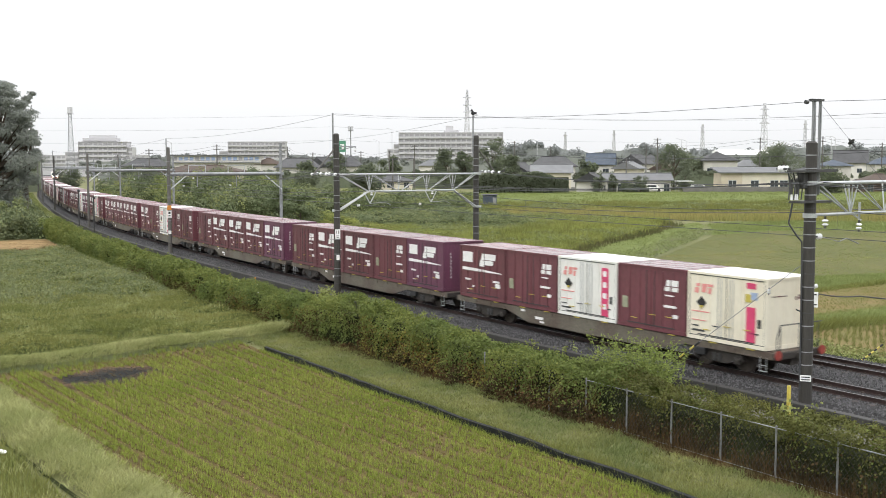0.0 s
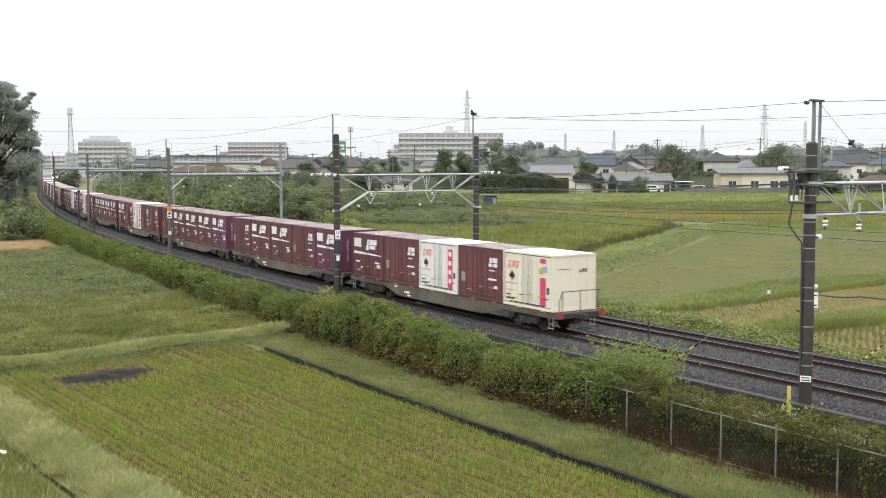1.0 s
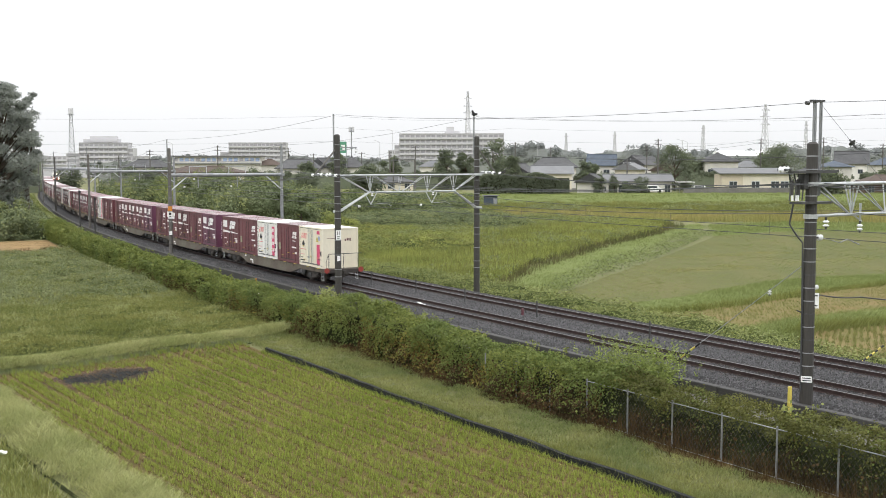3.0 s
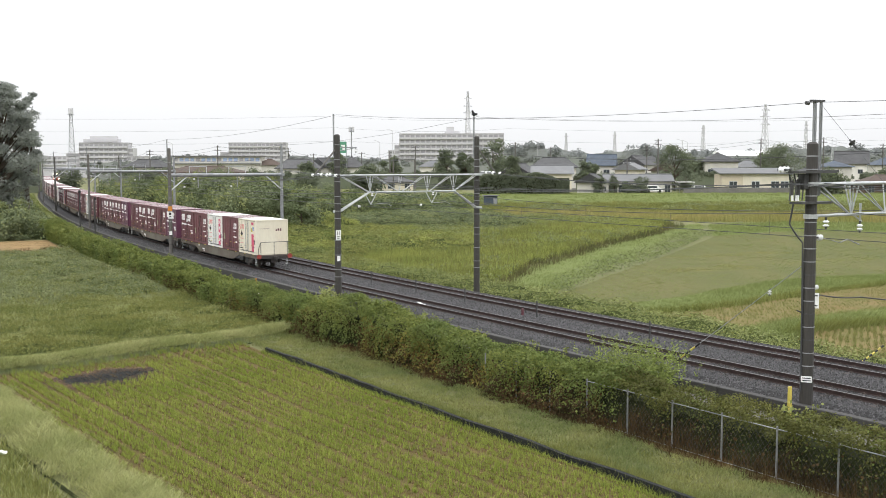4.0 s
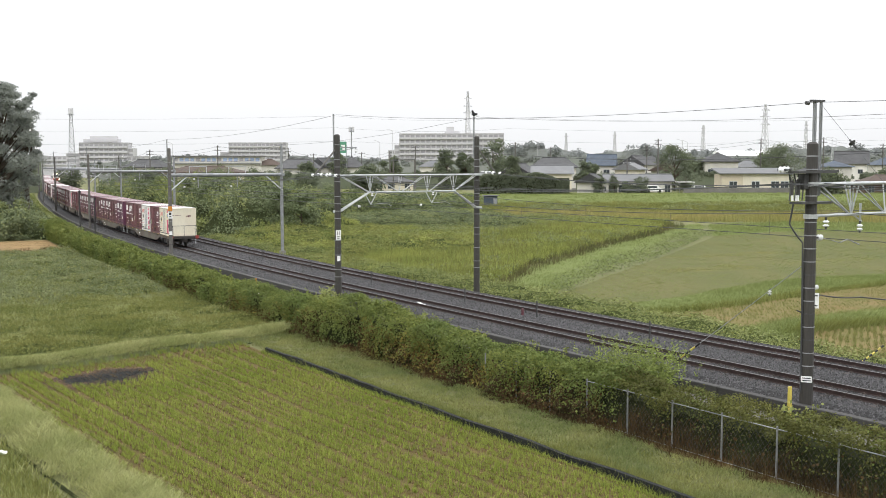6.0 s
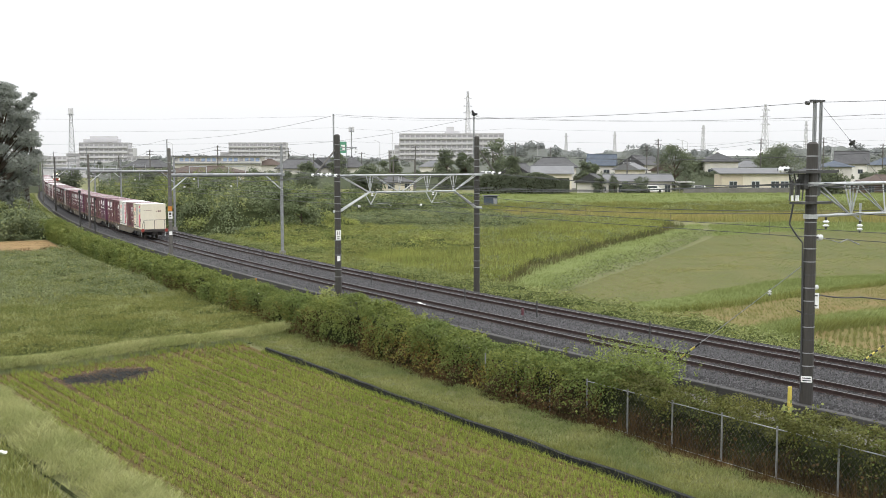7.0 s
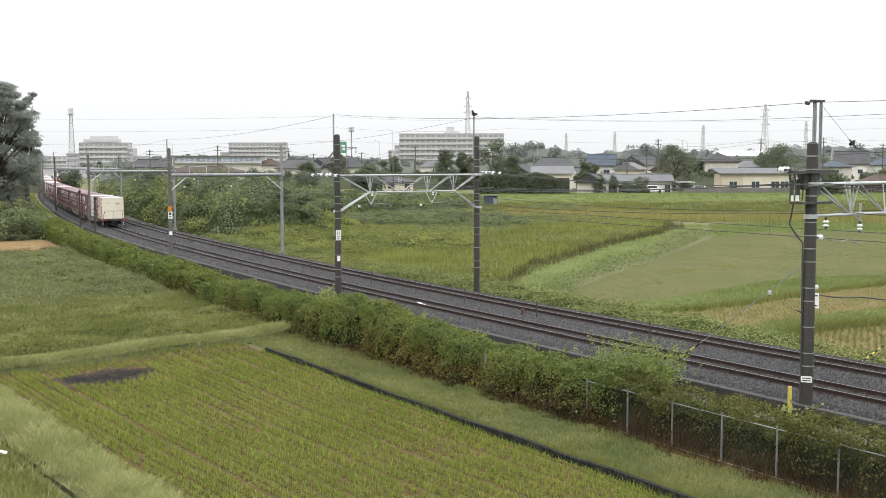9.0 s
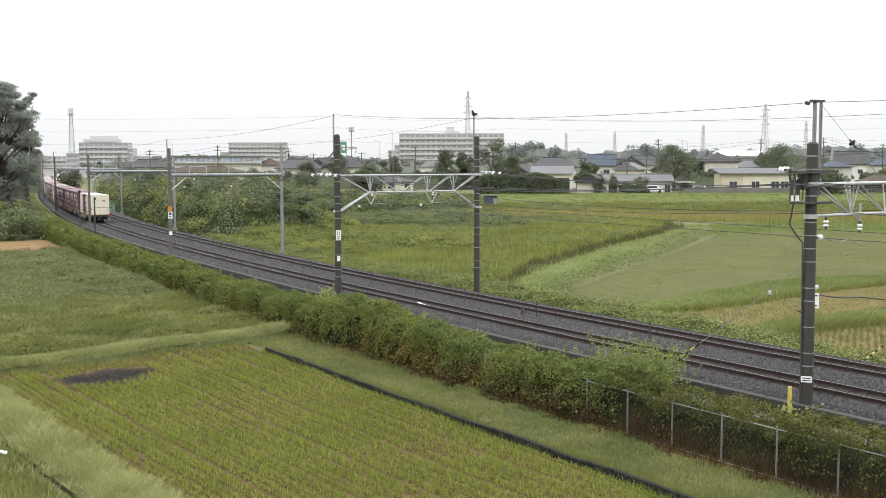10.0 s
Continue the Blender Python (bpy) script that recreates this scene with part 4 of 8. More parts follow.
P0, P1 = line(-2.3, 2.12), line(-2.3, 1.12)
wire("pole_cable", "black cable running down the pole", [line(-2.0, 2.6, 6.3), line(-1.9, 2.65, 5.6), line(-2.2, 2.36, 5.0), line(-2.22, 2.34, 3.2), line(-2.25, 2.34, 0.2)], 0.03, 0.03, 4)
wire("pole_cable", "black cable looping away from the pole", [line(-2.0, 2.3, 2.8), line(-2.2, 1.95, 2.75), line(-2.4, 1.7, 3.3), line(-3.0, 0.4, 3.2), line(-6, -3.2, 2.9), line(-9.5, -7.2, 3.0)], 0.025, 0.05, 6)
stay = wire("stay_wire", "thin steel stay wire with a white insulator", [line(-2.1, 2.1, 4.3), line(1.0, 2.55, 1.83), line(4.05, 2.99, -0.58)], 0.012, 0, 2, "wire_pale", "stay wires")
insulator(line(-0.9, 2.28, 3.34), (-0.2, -0.4, -0.9), 0.55)
guard = thing("stay_guard", "yellow and black striped stay wire guard tube", "guard", group="stay guards")
for k in range(5):
    a, b = line(1.75 + k * 0.2, 2.65 + k * 0.03, 1.24 - k * 0.158), line(1.75 + (k + 1) * 0.2, 2.65 + (k + 1) * 0.03, 1.24 - (k + 1) * 0.158)
    solid("sleeve", M["yellow"] if k % 2 else M["black"], guard, (rod, a, b, 0.038, 0.038, 8))
guard = thing("stay_guard", "yellow and black striped stay wire guard tube", "guard", group="stay guards")
for k in range(9):
    p0 = line(2.4, -7.3, 0)
    a = Vector((p0.x + 0.12 * k, p0.y + 0.01 * k, -0.72 + 0.088 * k))
    b = Vector((p0.x + 0.12 * (k + 1), p0.y + 0.01 * (k + 1), -0.72 + 0.088 * (k + 1)))
    solid("sleeve", M["yellow"] if k % 2 else M["black"], guard, (rod, a, b, 0.038, 0.038, 8))


def sign(s, n, z, w, h, mat, label, bars, inks="black", facing=None):
    """A small plate on a pole with bars for its marks, facing the fields."""
    m = on_line(s, n, z)
    ob = thing("pole_plate", label, "sign", m if facing is None else m @ pose(0, 0, 0, 0, 0, facing), "pole plates")
    solid("plate", M[mat], ob, (box, 0, 0, 0, w, 0.012, h, 0, 0.004))
    for x, zz, ww, hh in bars:
        solid("mark", M[inks], ob, (box, x, 0.009, zz, ww, 0.008, hh))
    return ob


# plates turned towards the overbridge side
sign(29.81, 2.5, 3.45, 0.29, 0.54, "plate_white", "white pole plate with black marks", ((-0.045, 0.11, 0.03, 0.2), (0.055, 0.11, 0.03, 0.2), (0, -0.1, 0.16, 0.035), (0.0, -0.19, 0.12, 0.035)), facing=64)
sign(29.80, 2.5, 2.1, 0.18, 0.3, "plate_white", "small blank white pole plate", (), facing=64)
sign(64.32, 2.35, 3.7, 0.36, 0.4, "orange", "square orange warning plate on pole", (), facing=75)
sign(64.32, 2.35, 3.15, 0.36, 0.6, "plate_white", "white pole plate with black marks", ((0, 0.12, 0.18, 0.2), (0, -0.14, 0.18, 0.1)), facing=75)
sign(64.32, 2.35, 1.6, 0.25, 0.3, "plate_white", "small blank white pole plate", (), facing=75)
sign(-2.44, 2.31, 0.62, 0.34, 0.2, "plate_white", "white number plate with blank bars", ((0, 0.04, 0.26, 0.03), (0, -0.04, 0.26, 0.03)), facing=37)
sign(-2.5, 2.03, 3.15, 0.2, 0.5, "plate_white", "narrow white pole plate with dark marks", ((0, 0.16, 0.12, 0.04), (0, -0.16, 0.12, 0.04)), facing=37)


def marker(s, n, z, h, mat, label, r=0.05):
    ob = thing("marker_post", label, "marker post", on_line(s, n, z), "marker posts")
    solid("stake", M[mat], ob, (box, 0, 0, h / 2 - 0.1, r * 2, r * 2, h + 0.2, 0, 0.008))
    solid("cap", M[mat], ob, (box, 0, 0, h + 0.01, r * 1.7, r * 1.7, 0.03))
    return ob


marker(-2.35, 3.0, -0.62, 1.05, "yellow", "yellow marker stake leaning beside the pole")
marker(-6.1, 3.2, -0.62, 1.0, "yellow", "short yellow marker stake in the weeds")
for k, s in enumerate((9.5, 17.6, 24.2, 29.6, 35.4, 45, 55, 66, 76, 87)):
    marker(s, FAR_TRACK + 1.4, -0.2, 0.8, "steel_dark", "thin dark steel post between the tracks", 0.03)
marker(18.4, FAR_TRACK + 1.7, -0.2, 0.36, "maroon", "small rust-red box post beside the rail", 0.05)
marker(41.8, 2.9, -0.6, 0.45, "orange", "small orange marker post in the verge", 0.04)
stone = thing("marker_stone", "small white painted marker stone in the weeds", "marker", on_line(37.6, 4.4, -0.55))
solid("stone", M["white_paint"], stone, (box, 0, 0, 0.2, 0.3, 0.2, 0.55, 20, 0.04))
slip = thing("white_pad", "white rag lying between the rails", "rag", on_line(24.6, 0.1, -0.14))
solid("cloth", M["white_paint"], slip, (box, 0, 0, 0.02, 0.6, 0.16, 0.04, 12, 0.015), (box, 0.45, -0.2, 0.02, 0.5, 0.14, 0.04, -8, 0.015))

# two signals and a stub pole near the far bend
for s, n, z in ((97.0, 3.0, 4.4), (109.5, 3.0, 4.9)):
    sig = thing("signal_post", "dark railway signal post with a round head", "signal", on_line(s, n, -0.6), "signal posts")
    solid("mast", M["steel_dark"], sig, (rod, (0, 0, -0.2), (0, 0, z), 0.09, 0.08, 10))
    for k in range(int(z / 0.4) - 2):
        solid("rung", M["steel_dark"], sig, (box, 0.0, 0.16, 0.6 + 0.4 * k, 0.03, 0.3, 0.03))
    solid("head", M["black"], sig, (rod, (-0.2, 0, z - 0.2), (-0.08, 0, z - 0.2), 0.17 if z > 4.5 else 0.11, 0.17 if z > 4.5 else 0.11, 20))
    solid("lens_hood", M["black"], sig, (rod, (-0.45, 0, z - 0.2), (-0.2, 0, z - 0.2), 0.13, 0.13, 12))

# perched crow on the far pole extension
crow = thing("crow", "black crow perched on a pole top", "bird", on_line(30.4, FAR_N + 0.16, 10.43))
solid("body", M["bird"], crow, (ball, (0, 0, 0.14), 0.10, 1.25, 10), (rod, (0, 0.02, 0.2), (0, 0.09, 0.3), 0.07, 0.05, 10))
solid("head", M["bird"], crow, (ball, (0, 0.1, 0.33), 0.062, 1.0, 10))
solid("beak", M["bird"], crow, (rod, (0, 0.15, 0.33), (0, 0.23, 0.31), 0.022, 0.004, 6))
solid("tail", M["bird"], crow, (box, 0, -0.2, 0.03, 0.09, 0.26, 0.03, 0, 0.01))
for x in (-0.03, 0.03):
    solid("leg", M["bird"], crow, (rod, (x, 0, -0.02), (x, 0, 0.08), 0.01, 0.01, 5))
for x in (-0.09, 0.09):
    solid("wing", M["bird"], crow, (box, x, -0.05, 0.14, 0.03, 0.3, 0.14, 0, 0.012))

# stay wire down from the head of the nearest pole, with a dark strain insulator in it
HEAD, LOOP = Vector((12.05, 34.0, 9.36)), Vector((12.654, 33.0, 8.16))
FOOT = HEAD + (LOOP - HEAD) * (10.5 / 1.2)
wire("stay_wire", "thin dark stay wire from a pole head to the ground", [HEAD, FOOT], 0.006)
way = (LOOP - HEAD).normalized()
strain = solid("strain_insulator", M["steel_dark"], stay, (rod, LOOP - way * 0.03, LOOP, 0.05, 0.12, 12), (rod, LOOP, LOOP + way * 0.06, 0.12, 0.05, 12))
solid("clamp", M["steel_dark"], strain, (rod, LOOP - way * 0.12, LOOP + way * 0.2, 0.03, 0.03, 8))

# ---------------------------------------------------------------- growth
GRID = np.random.default_rng(11).random((256, 256))


def lump(x, y, size, seed=0):
    """Smooth random relief between 0 and 1 with lumps of that size."""
    u, v = np.asarray(x, float) / size + seed * 17.3, np.asarray(y, float) / size + seed * 5.7
    i, j = np.floor(u).astype(int), np.floor(v).astype(int)
    a, b = u - i, v - j
    a, b = a * a * (3 - 2 * a), b * b * (3 - 2 * b)
    g = lambda p, q: GRID[(i + p) % 256, (j + q) % 256]
    return (g(0, 0) * (1 - a) + g(1, 0) * a) * (1 - b) + (g(0, 1) * (1 - a) + g(1, 1) * a) * b


def domes(x, y, size, seed=0):
    """Rounded heads of shrubs side by side: 1 in the middle of each, 0 between them."""
    u, v = np.asarray(x, float) / size + seed * 3.1, np.asarray(y, float) / size + seed * 7.7
    i, j = np.floor(u).astype(int), np.floor(v).astype(int)
    best = np.zeros(np.shape(u))
    for a in (-1, 0, 1):
        for b in (-1, 0, 1):
            p, q = (i + a) % 256, (j + b) % 256
            cx, cy = i + a + GRID[p, q], j + b + GRID[q, p]
            big = 0.55 + 0.45 * GRID[(p + 31) % 256, (q + 57) % 256]
            d = ((u - cx) ** 2 + (v - cy) ** 2) / (0.85 * big) ** 2
            best = np.maximum(best, big * np.sqrt(np.clip(1 - d, 0, 1)))
    return best


def quick_mesh(name, V, k, material, label, category, parent=None, kind="stuff"):
    """A mesh of separate faces with k corners each."""
    V = np.asarray(V, np.float32).reshape(-1, 3)
    n = len(V) // k
    data = bpy.data.meshes.new(name)
    data.vertices.add(len(V))
    data.vertices.foreach_set("co", V.ravel())
    data.loops.add(len(V))
    data.loops.foreach_set("vertex_index", np.arange(len(V), dtype=np.int32))
    data.polygons.add(n)
    data.polygons.foreach_set("loop_start", np.arange(0, len(V), k, dtype=np.int32))
    data.update(calc_edges=True)
    data.materials.append(material)
    ob = new(name, data)
    if parent:
        ob.parent = parent
        return ob
    return tagged(ob, label, category, kind=kind)


def blades(X, Y, Z, tall, wide, each, lean=0.5, spread=0.05, seed=1, wind=(0.0, 0.0)):
    """Corners of grass blades, several to a tuft."""
    r = np.random.default_rng(seed)
    n = len(X)
    shape = (n, each)
    az = r.uniform(0, 2 * np.pi, shape)
    h = np.asarray(tall).reshape(-1, 1) * r.uniform(0.6, 1.15, shape)
    bx, by = X[:, None] + r.normal(0, spread, shape), Y[:, None] + r.normal(0, spread, shape)
    bz = np.broadcast_to(Z[:, None], shape) - 0.01
    out = lean * h * r.uniform(0.1, 1.0, shape)
    tx, ty = bx + np.cos(az) * out + wind[0] * h, by + np.sin(az) * out + wind[1] * h
    face = r.uniform(0, np.pi, shape)
    w = wide * r.uniform(0.7, 1.3, shape) / 2
    ox, oy = np.cos(face) * w, np.sin(face) * w
    return np.stack([np.stack([bx - ox, by - oy, bz], -1), np.stack([bx + ox, by + oy, bz], -1), np.stack([tx, ty, bz + h * np.sqrt(np.clip(1 - (lean * 0.5) ** 2, 0.2, 1))], -1)], 2)


def leaves(P, size, seed=1, up=0.4, slim=0.7, face=None, loose=0.55):
    """Corners of rhombic leaves at the places P, turned at random, or loosely towards the directions in face."""
    r = np.random.default_rng(seed)
    n = len(P)
    if face is None:
        nrm = r.normal(0, 1, (n, 3)) + np.array([-0.1, -0.5, up])
    else:
        nrm = face / (np.linalg.norm(face, axis=1, keepdims=True) + 1e-9) + r.normal(0, loose, (n, 3))
    nrm /= np.linalg.norm(nrm, axis=1, keepdims=True)
    u = np.cross(nrm, r.normal(0, 1, (n, 3)))
    u /= np.linalg.norm(u, axis=1, keepdims=True) + 1e-9
    v = np.cross(nrm, u)
    s = (np.asarray(size) * r.uniform(0.6, 1.3, n)).reshape(-1, 1) * 0.5
    u, v = u * s, v * s * slim
    return np.stack([P - u, P - v + u * 0.15, P + u, P + v + u * 0.15], 1)


def strew(s0, s1, n0, n1, count, seed):
    r = np.random.default_rng(seed)
    S, N = r.uniform(s0, s1, count), r.uniform(n0, n1, count)
    X, Y = lines(S, N)
    return S, N, X, Y, ground_height(X, Y)


def sward(name, s0, s1, n0, n1, density, tall, wide, each, mat, label, seed, lean=0.5, spread=0.05, keep=None, wind=(0, 0), hill=None):
    """Grass over a strip given by s and n."""
    S, N, X, Y, Z = strew(s0, s1, n0, n1, int(abs((s1 - s0) * (n1 - n0)) * density), seed)
    h = tall * (0.65 + 0.7 * lump(X, Y, 1.7, seed))
    ok = np.ones(len(S), bool) if keep is None else keep(S, N, X, Y)
    if hill is not None:
        Z = Z + hill(S, N)
    V = blades(X[ok], Y[ok], Z[ok], h[ok], wide, each, lean, spread, seed, wind)
    return quick_mesh(name, V, 3, M[mat], label, "grass")


M["straw_pale"] = surface("straw_pale", (0.36, 0.27, 0.13), 0.9, 0.25, 1.0, 10, 0, islands=0.3, spec=0.1)
M["straw_rot"] = surface("straw_rot", (0.13, 0.085, 0.05), 0.9, 0.3, 1.0, 10, 0, islands=0.4, spec=0.2)
# regrowing rice stubble: pairs of rows with a wider bare gap between them, fanning out towards the levee


def fan(S, N):
    """Across the paddy: from the straight edging to the slanting levee."""
    return 10.5 + (N - 10.5) * (1 + 0.0069 * (S - 10))


r5 = np.random.default_rng(5)
rows5 = np.cumsum(np.tile([0.25, 0.37, 0.25, 0.33, 0.26, 0.42], 7)) + 10.65
rows5 = rows5[rows5 < 22.05]
R, K = np.meshgrid(rows5, np.arange(-14.5, 24.2, 0.17))
row_of = np.meshgrid(np.arange(len(rows5)), K[:, 0])[0].ravel()
S5 = K.ravel() + r5.normal(0, 0.03, R.size) + 0.08 * (row_of % 2)
N5 = fan(S5, R.ravel() + r5.normal(0, 0.018, R.size) + 0.05 * (lump(S5, row_of * 9.0, 2.5, 3) - 0.5))
X5, Y5 = lines(S5, N5)
vigour = r5.uniform(0.72, 1.1, len(rows5))[row_of] * (0.75 + 0.5 * lump(X5, Y5, 2.6, 2))
ok = r5.random(len(X5)) > 0.05 + 0.3 * (lump(X5, Y5, 1.3, 7) > 0.8) + 0.5 * (S5 > 20.2) * (lump(S5, N5, 1.1, 4) > 0.35)
ok &= S5 < 22.0 + 0.22 * (22 - N5)
ok &= ((S5 - 19.0 + 0.22 * (N5 - 18.6)) / 1.3) ** 2 + ((N5 - 18.5) / 2.2) ** 2 > 0.9
Z5 = ground_height(X5, Y5) + 0.03
quick_mesh("rice_stubble", blades(X5[ok], Y5[ok], Z5[ok] + 0.03, (0.225 * vigour)[ok], 0.016, 17, 0.55, 0.036, 3), 3, M["stubble"],
           "rows of bright green regrowing rice stubble", "rice stubble")
stood = S5 < 22.0 + 0.22 * (22 - N5)
quick_mesh("cut_straw", blades(X5[stood], Y5[stood], Z5[stood], np.full(stood.sum(), 0.09), 0.02, 7, 0.35, 0.036, 4), 3, M["straw"], "short cut straw stalks at the stubble roots", "straw")
S, N, X, Y, Z = strew(-16, 21.8, 10.8, 22.0, 5200, 40)
quick_mesh("loose_straw", blades(X, Y, Z + 0.035, np.full(len(X), 0.04), 0.03, 3, 5.0, 0.05, 39), 3, M["straw_pale"], "loose pale straw lying between the rows", "straw")
sward("paddy_weed", -17, 21.6, 10.8, 21.9, 1.2, 0.10, 0.025, 6, "stubble", "small green weeds between the stubble rows", 41, 0.8, 0.08)
sward("paddy_edge_grass", 20.9, 24, 9.8, 22, 22, 0.24, 0.02, 7, "grass", "taller green grass along the paddy edge", 42, 0.6, 0.08, keep=lambda S, N, X, Y: lump(S, N, 1.2, 9) > 0.4)

# wet dark straw heap
heap = np.random.default_rng(8)
n = 11000
S, N = heap.uniform(17.2, 21.2, n), heap.uniform(15.9, 21.2, n)
edge = ((S - 19.0 + 0.22 * (N - 18.6)) / 1.3) ** 2 + ((N - 18.5) / 2.2) ** 2
for name, mat, low, high, seed, label in (("straw_heap", "sheet_black", 0.0, 0.85, 3, "thin flattened heap of dark wet rotting straw"),
                                          ("straw_rim", "straw_rot", 0.55, 1.25, 4, "brown rotting straw round the dark heap")):
    ragged_edge = edge + 0.9 * (lump(S, N, 0.7, seed) - 0.5)
    ok = (ragged_edge >= low) & (ragged_edge < high)
    X, Y = lines(S[ok], N[ok])
    Z = ground_height(X, Y) + 0.045 + 0.02 * heap.random(len(X))
    quick_mesh(name, blades(X, Y, Z, np.full(len(X), 0.045), 0.16, 3, 7.0, 0.08, seed), 3, M[mat], label, "straw heap")

# ditch with a dark plastic edge between paddy and verge
edging = thing("ditch_edge", "ragged black plastic paddy edging along a shallow ditch", "edging", kind="structure")
re_ = random.Random(4)
for k in range(46):
    s = -20 + 0.905 * k
    bm = bmesh.new()
    prism(bm, [(-0.07, -0.3), (-0.05, 0.33), (0.05, 0.31), (0.08, -0.3)], -0.4525, 0.4525)
    for v in bm.verts:
        if v.co.z > 0:
            v.co.z += 0.07 * (float(lump(s + v.co.x, 0, 0.9, 3)) - 0.5)
            v.co.y += 0.10 * (float(lump(s + v.co.x, 0, 1.3, 6)) - 0.5)
    sheet_part = part("sheet", bm, M["sheet_black"], edging)
    sheet_part.matrix_basis = on_line(s, 10.56, -1.33)
sward("edge_tufts", -18, 21.5, 10.6, 10.85, 80, 0.22, 0.018, 6, "stubble", "grass tufts in front of the paddy edging", 140, 0.7, 0.08)
sward("ditch_grass", -18, 21.5, 10.1, 10.54, 120, 0.36, 0.02, 6, "grass", "grass hanging over the ditch edge", 43, 0.9, 0.08)

# verge and banks of long pale flattened grass
patch("fence_foot", strip_sn(-18, 18, 6.5, 7.4), M["paddy_mud"], 0.03, "bare brown soil strip at the foot of the fence", "soil", 1.0)
sward("verge_grass", -18, 27, 7.2, 10.4, 75, 0.17, 0.02, 7, "verge", "pale mown grass on the verge below the fence", 44, 1.1, 0.08, keep=lambda S, N, X, Y: N > 7.2 + 0.2 * (1 - ease(S, 8, 18)) + 0.35 * (lump(S, N, 0.9, 5) - 0.3), hill=lambda S, N: 0.16 * domes(S, N, 0.9, 6))
sward("verge_clover", -18, 27, 7.0, 10.4, 18, 0.16, 0.05, 6, "grass", "low green weeds in the verge", 45, 1.0, 0.1, keep=lambda S, N, X, Y: (lump(S, N, 1.3, 4) > 0.55) & (N > 7.8))
def ridge_mid(N):
    return 22.9 + 0.2 * (22 - N) + 0.25 * np.sin(N * 0.9)


def ridge_hill(S, N):
    return 0.42 * np.exp(-((S - ridge_mid(N)) / 0.75) ** 2)


def levee_hill(S, N):
    return 0.30 * np.exp(-((N - 22.9 - 0.07 * (S - 10)) / 0.85) ** 2)


sward("ridge_grass", 21.7, 27.2, 7.5, 28, 80, 0.30, 0.026, 8, "grass_pale", "long pale grass on a field ridge", 46, 1.2, 0.12, wind=(0.35, -0.2), hill=ridge_hill,
      keep=lambda S, N, X, Y: np.abs(S - ridge_mid(N)) < 0.42 + 0.4 * lump(S, N, 1.1, 3))
# a darker grass gives the ridge's shadow along its front foot
sward("ridge_foot", 21.3, 26.5, 9.0, 27, 40, 0.30, 0.028, 7, "weed", "darker green grass for the shadow at the ridge foot", 52, 0.7, 0.1,
      keep=lambda S, N, X, Y: (S < ridge_mid(N) - 0.4) & (S > ridge_mid(N) - 1.1 - 0.4 * lump(S, N, 1.0, 5)))
sward("levee_grass", -10, 22.4, 20.4, 25.0, 75, 0.34, 0.024, 8, "grass_pale", "long pale flattened grass on the levee", 47, 1.3, 0.12, wind=(0.3, -0.35), hill=levee_hill,
      keep=lambda S, N, X, Y: np.abs(N - 22.95 - 0.075 * (S - 10)) < 0.82 + 0.5 * (lump(S, N, 0.9, 6) - 0.4))
# flat strip; the ditch's shaded hollow is given by its dark colour
patch("ditch_bed", [tuple(line(s, 23.95 + 0.075 * (s - 10) + d).xy) for s, d in ((-8, -0.06), (4, -0.06), (14, -0.06), (21.5, -0.06), (21.5, 0.08), (14, 0.08), (4, 0.08), (-8, 0.08))],
      M["thicket"], 0.035, "flat dark strip for the soil and shade of a narrow ditch", "ditch", 1.0)
sward("field_grass", -6, 22, 23.9, 30, 40, 0.30, 0.028, 7, "grass", "rough grass beside the levee", 48, 0.9, 0.12, keep=lambda S, N, X, Y: N > 23.95 + 0.075 * (S - 10) + 0.8 * (lump(S, N, 0.8, 4) - 0.5))
sward("levee_herbs", -6, 22, 23.9, 30, 12, 0.3, 0.045, 7, "leaf_light", "leafy green weeds beside the ditch", 53, 1.0, 0.14, keep=lambda S, N, X, Y: (N > 24.1 + 0.075 * (S - 10)) & (lump(S, N, 1.2, 18) > 0.4))
sward("levee_weeds", -6, 22, 24.0, 30, 14, 0.42, 0.03, 6, "grass_pale", "pale weed tufts beside the levee", 49, 1.0, 0.12, keep=lambda S, N, X, Y: lump(S, N, 1.4, 8) > 0.5)


# two weedy fields behind the ridge
def meadow_hill(S, N):
    return (0.42 * domes(S, N * 0.6, 2.1, 5) * (0.35 + 0.8 * lump(S, N, 6, 2)) + 0.14 * domes(S, N, 0.7, 3)) * ease(S, ridge_mid(N) + 0.6, ridge_mid(N) + 2.0)


sward("meadow_grass", 23.4, 44, 7.5, 27, 30, 0.26, 0.024, 7, "grass", "rough green meadow grass", 50, 0.9, 0.12, hill=meadow_hill, keep=lambda S, N, X, Y: S > ridge_mid(N) + 0.3)
sward("meadow_tips", 23.6, 44, 7.5, 27, 9, 0.32, 0.022, 6, "grass_pale", "pale grass tips in the meadow", 51, 0.9, 0.14, hill=meadow_hill,
      keep=lambda S, N, X, Y: (S > ridge_mid(N) + 0.8) & (lump(S, N, 3.2, 15) > 0.5))


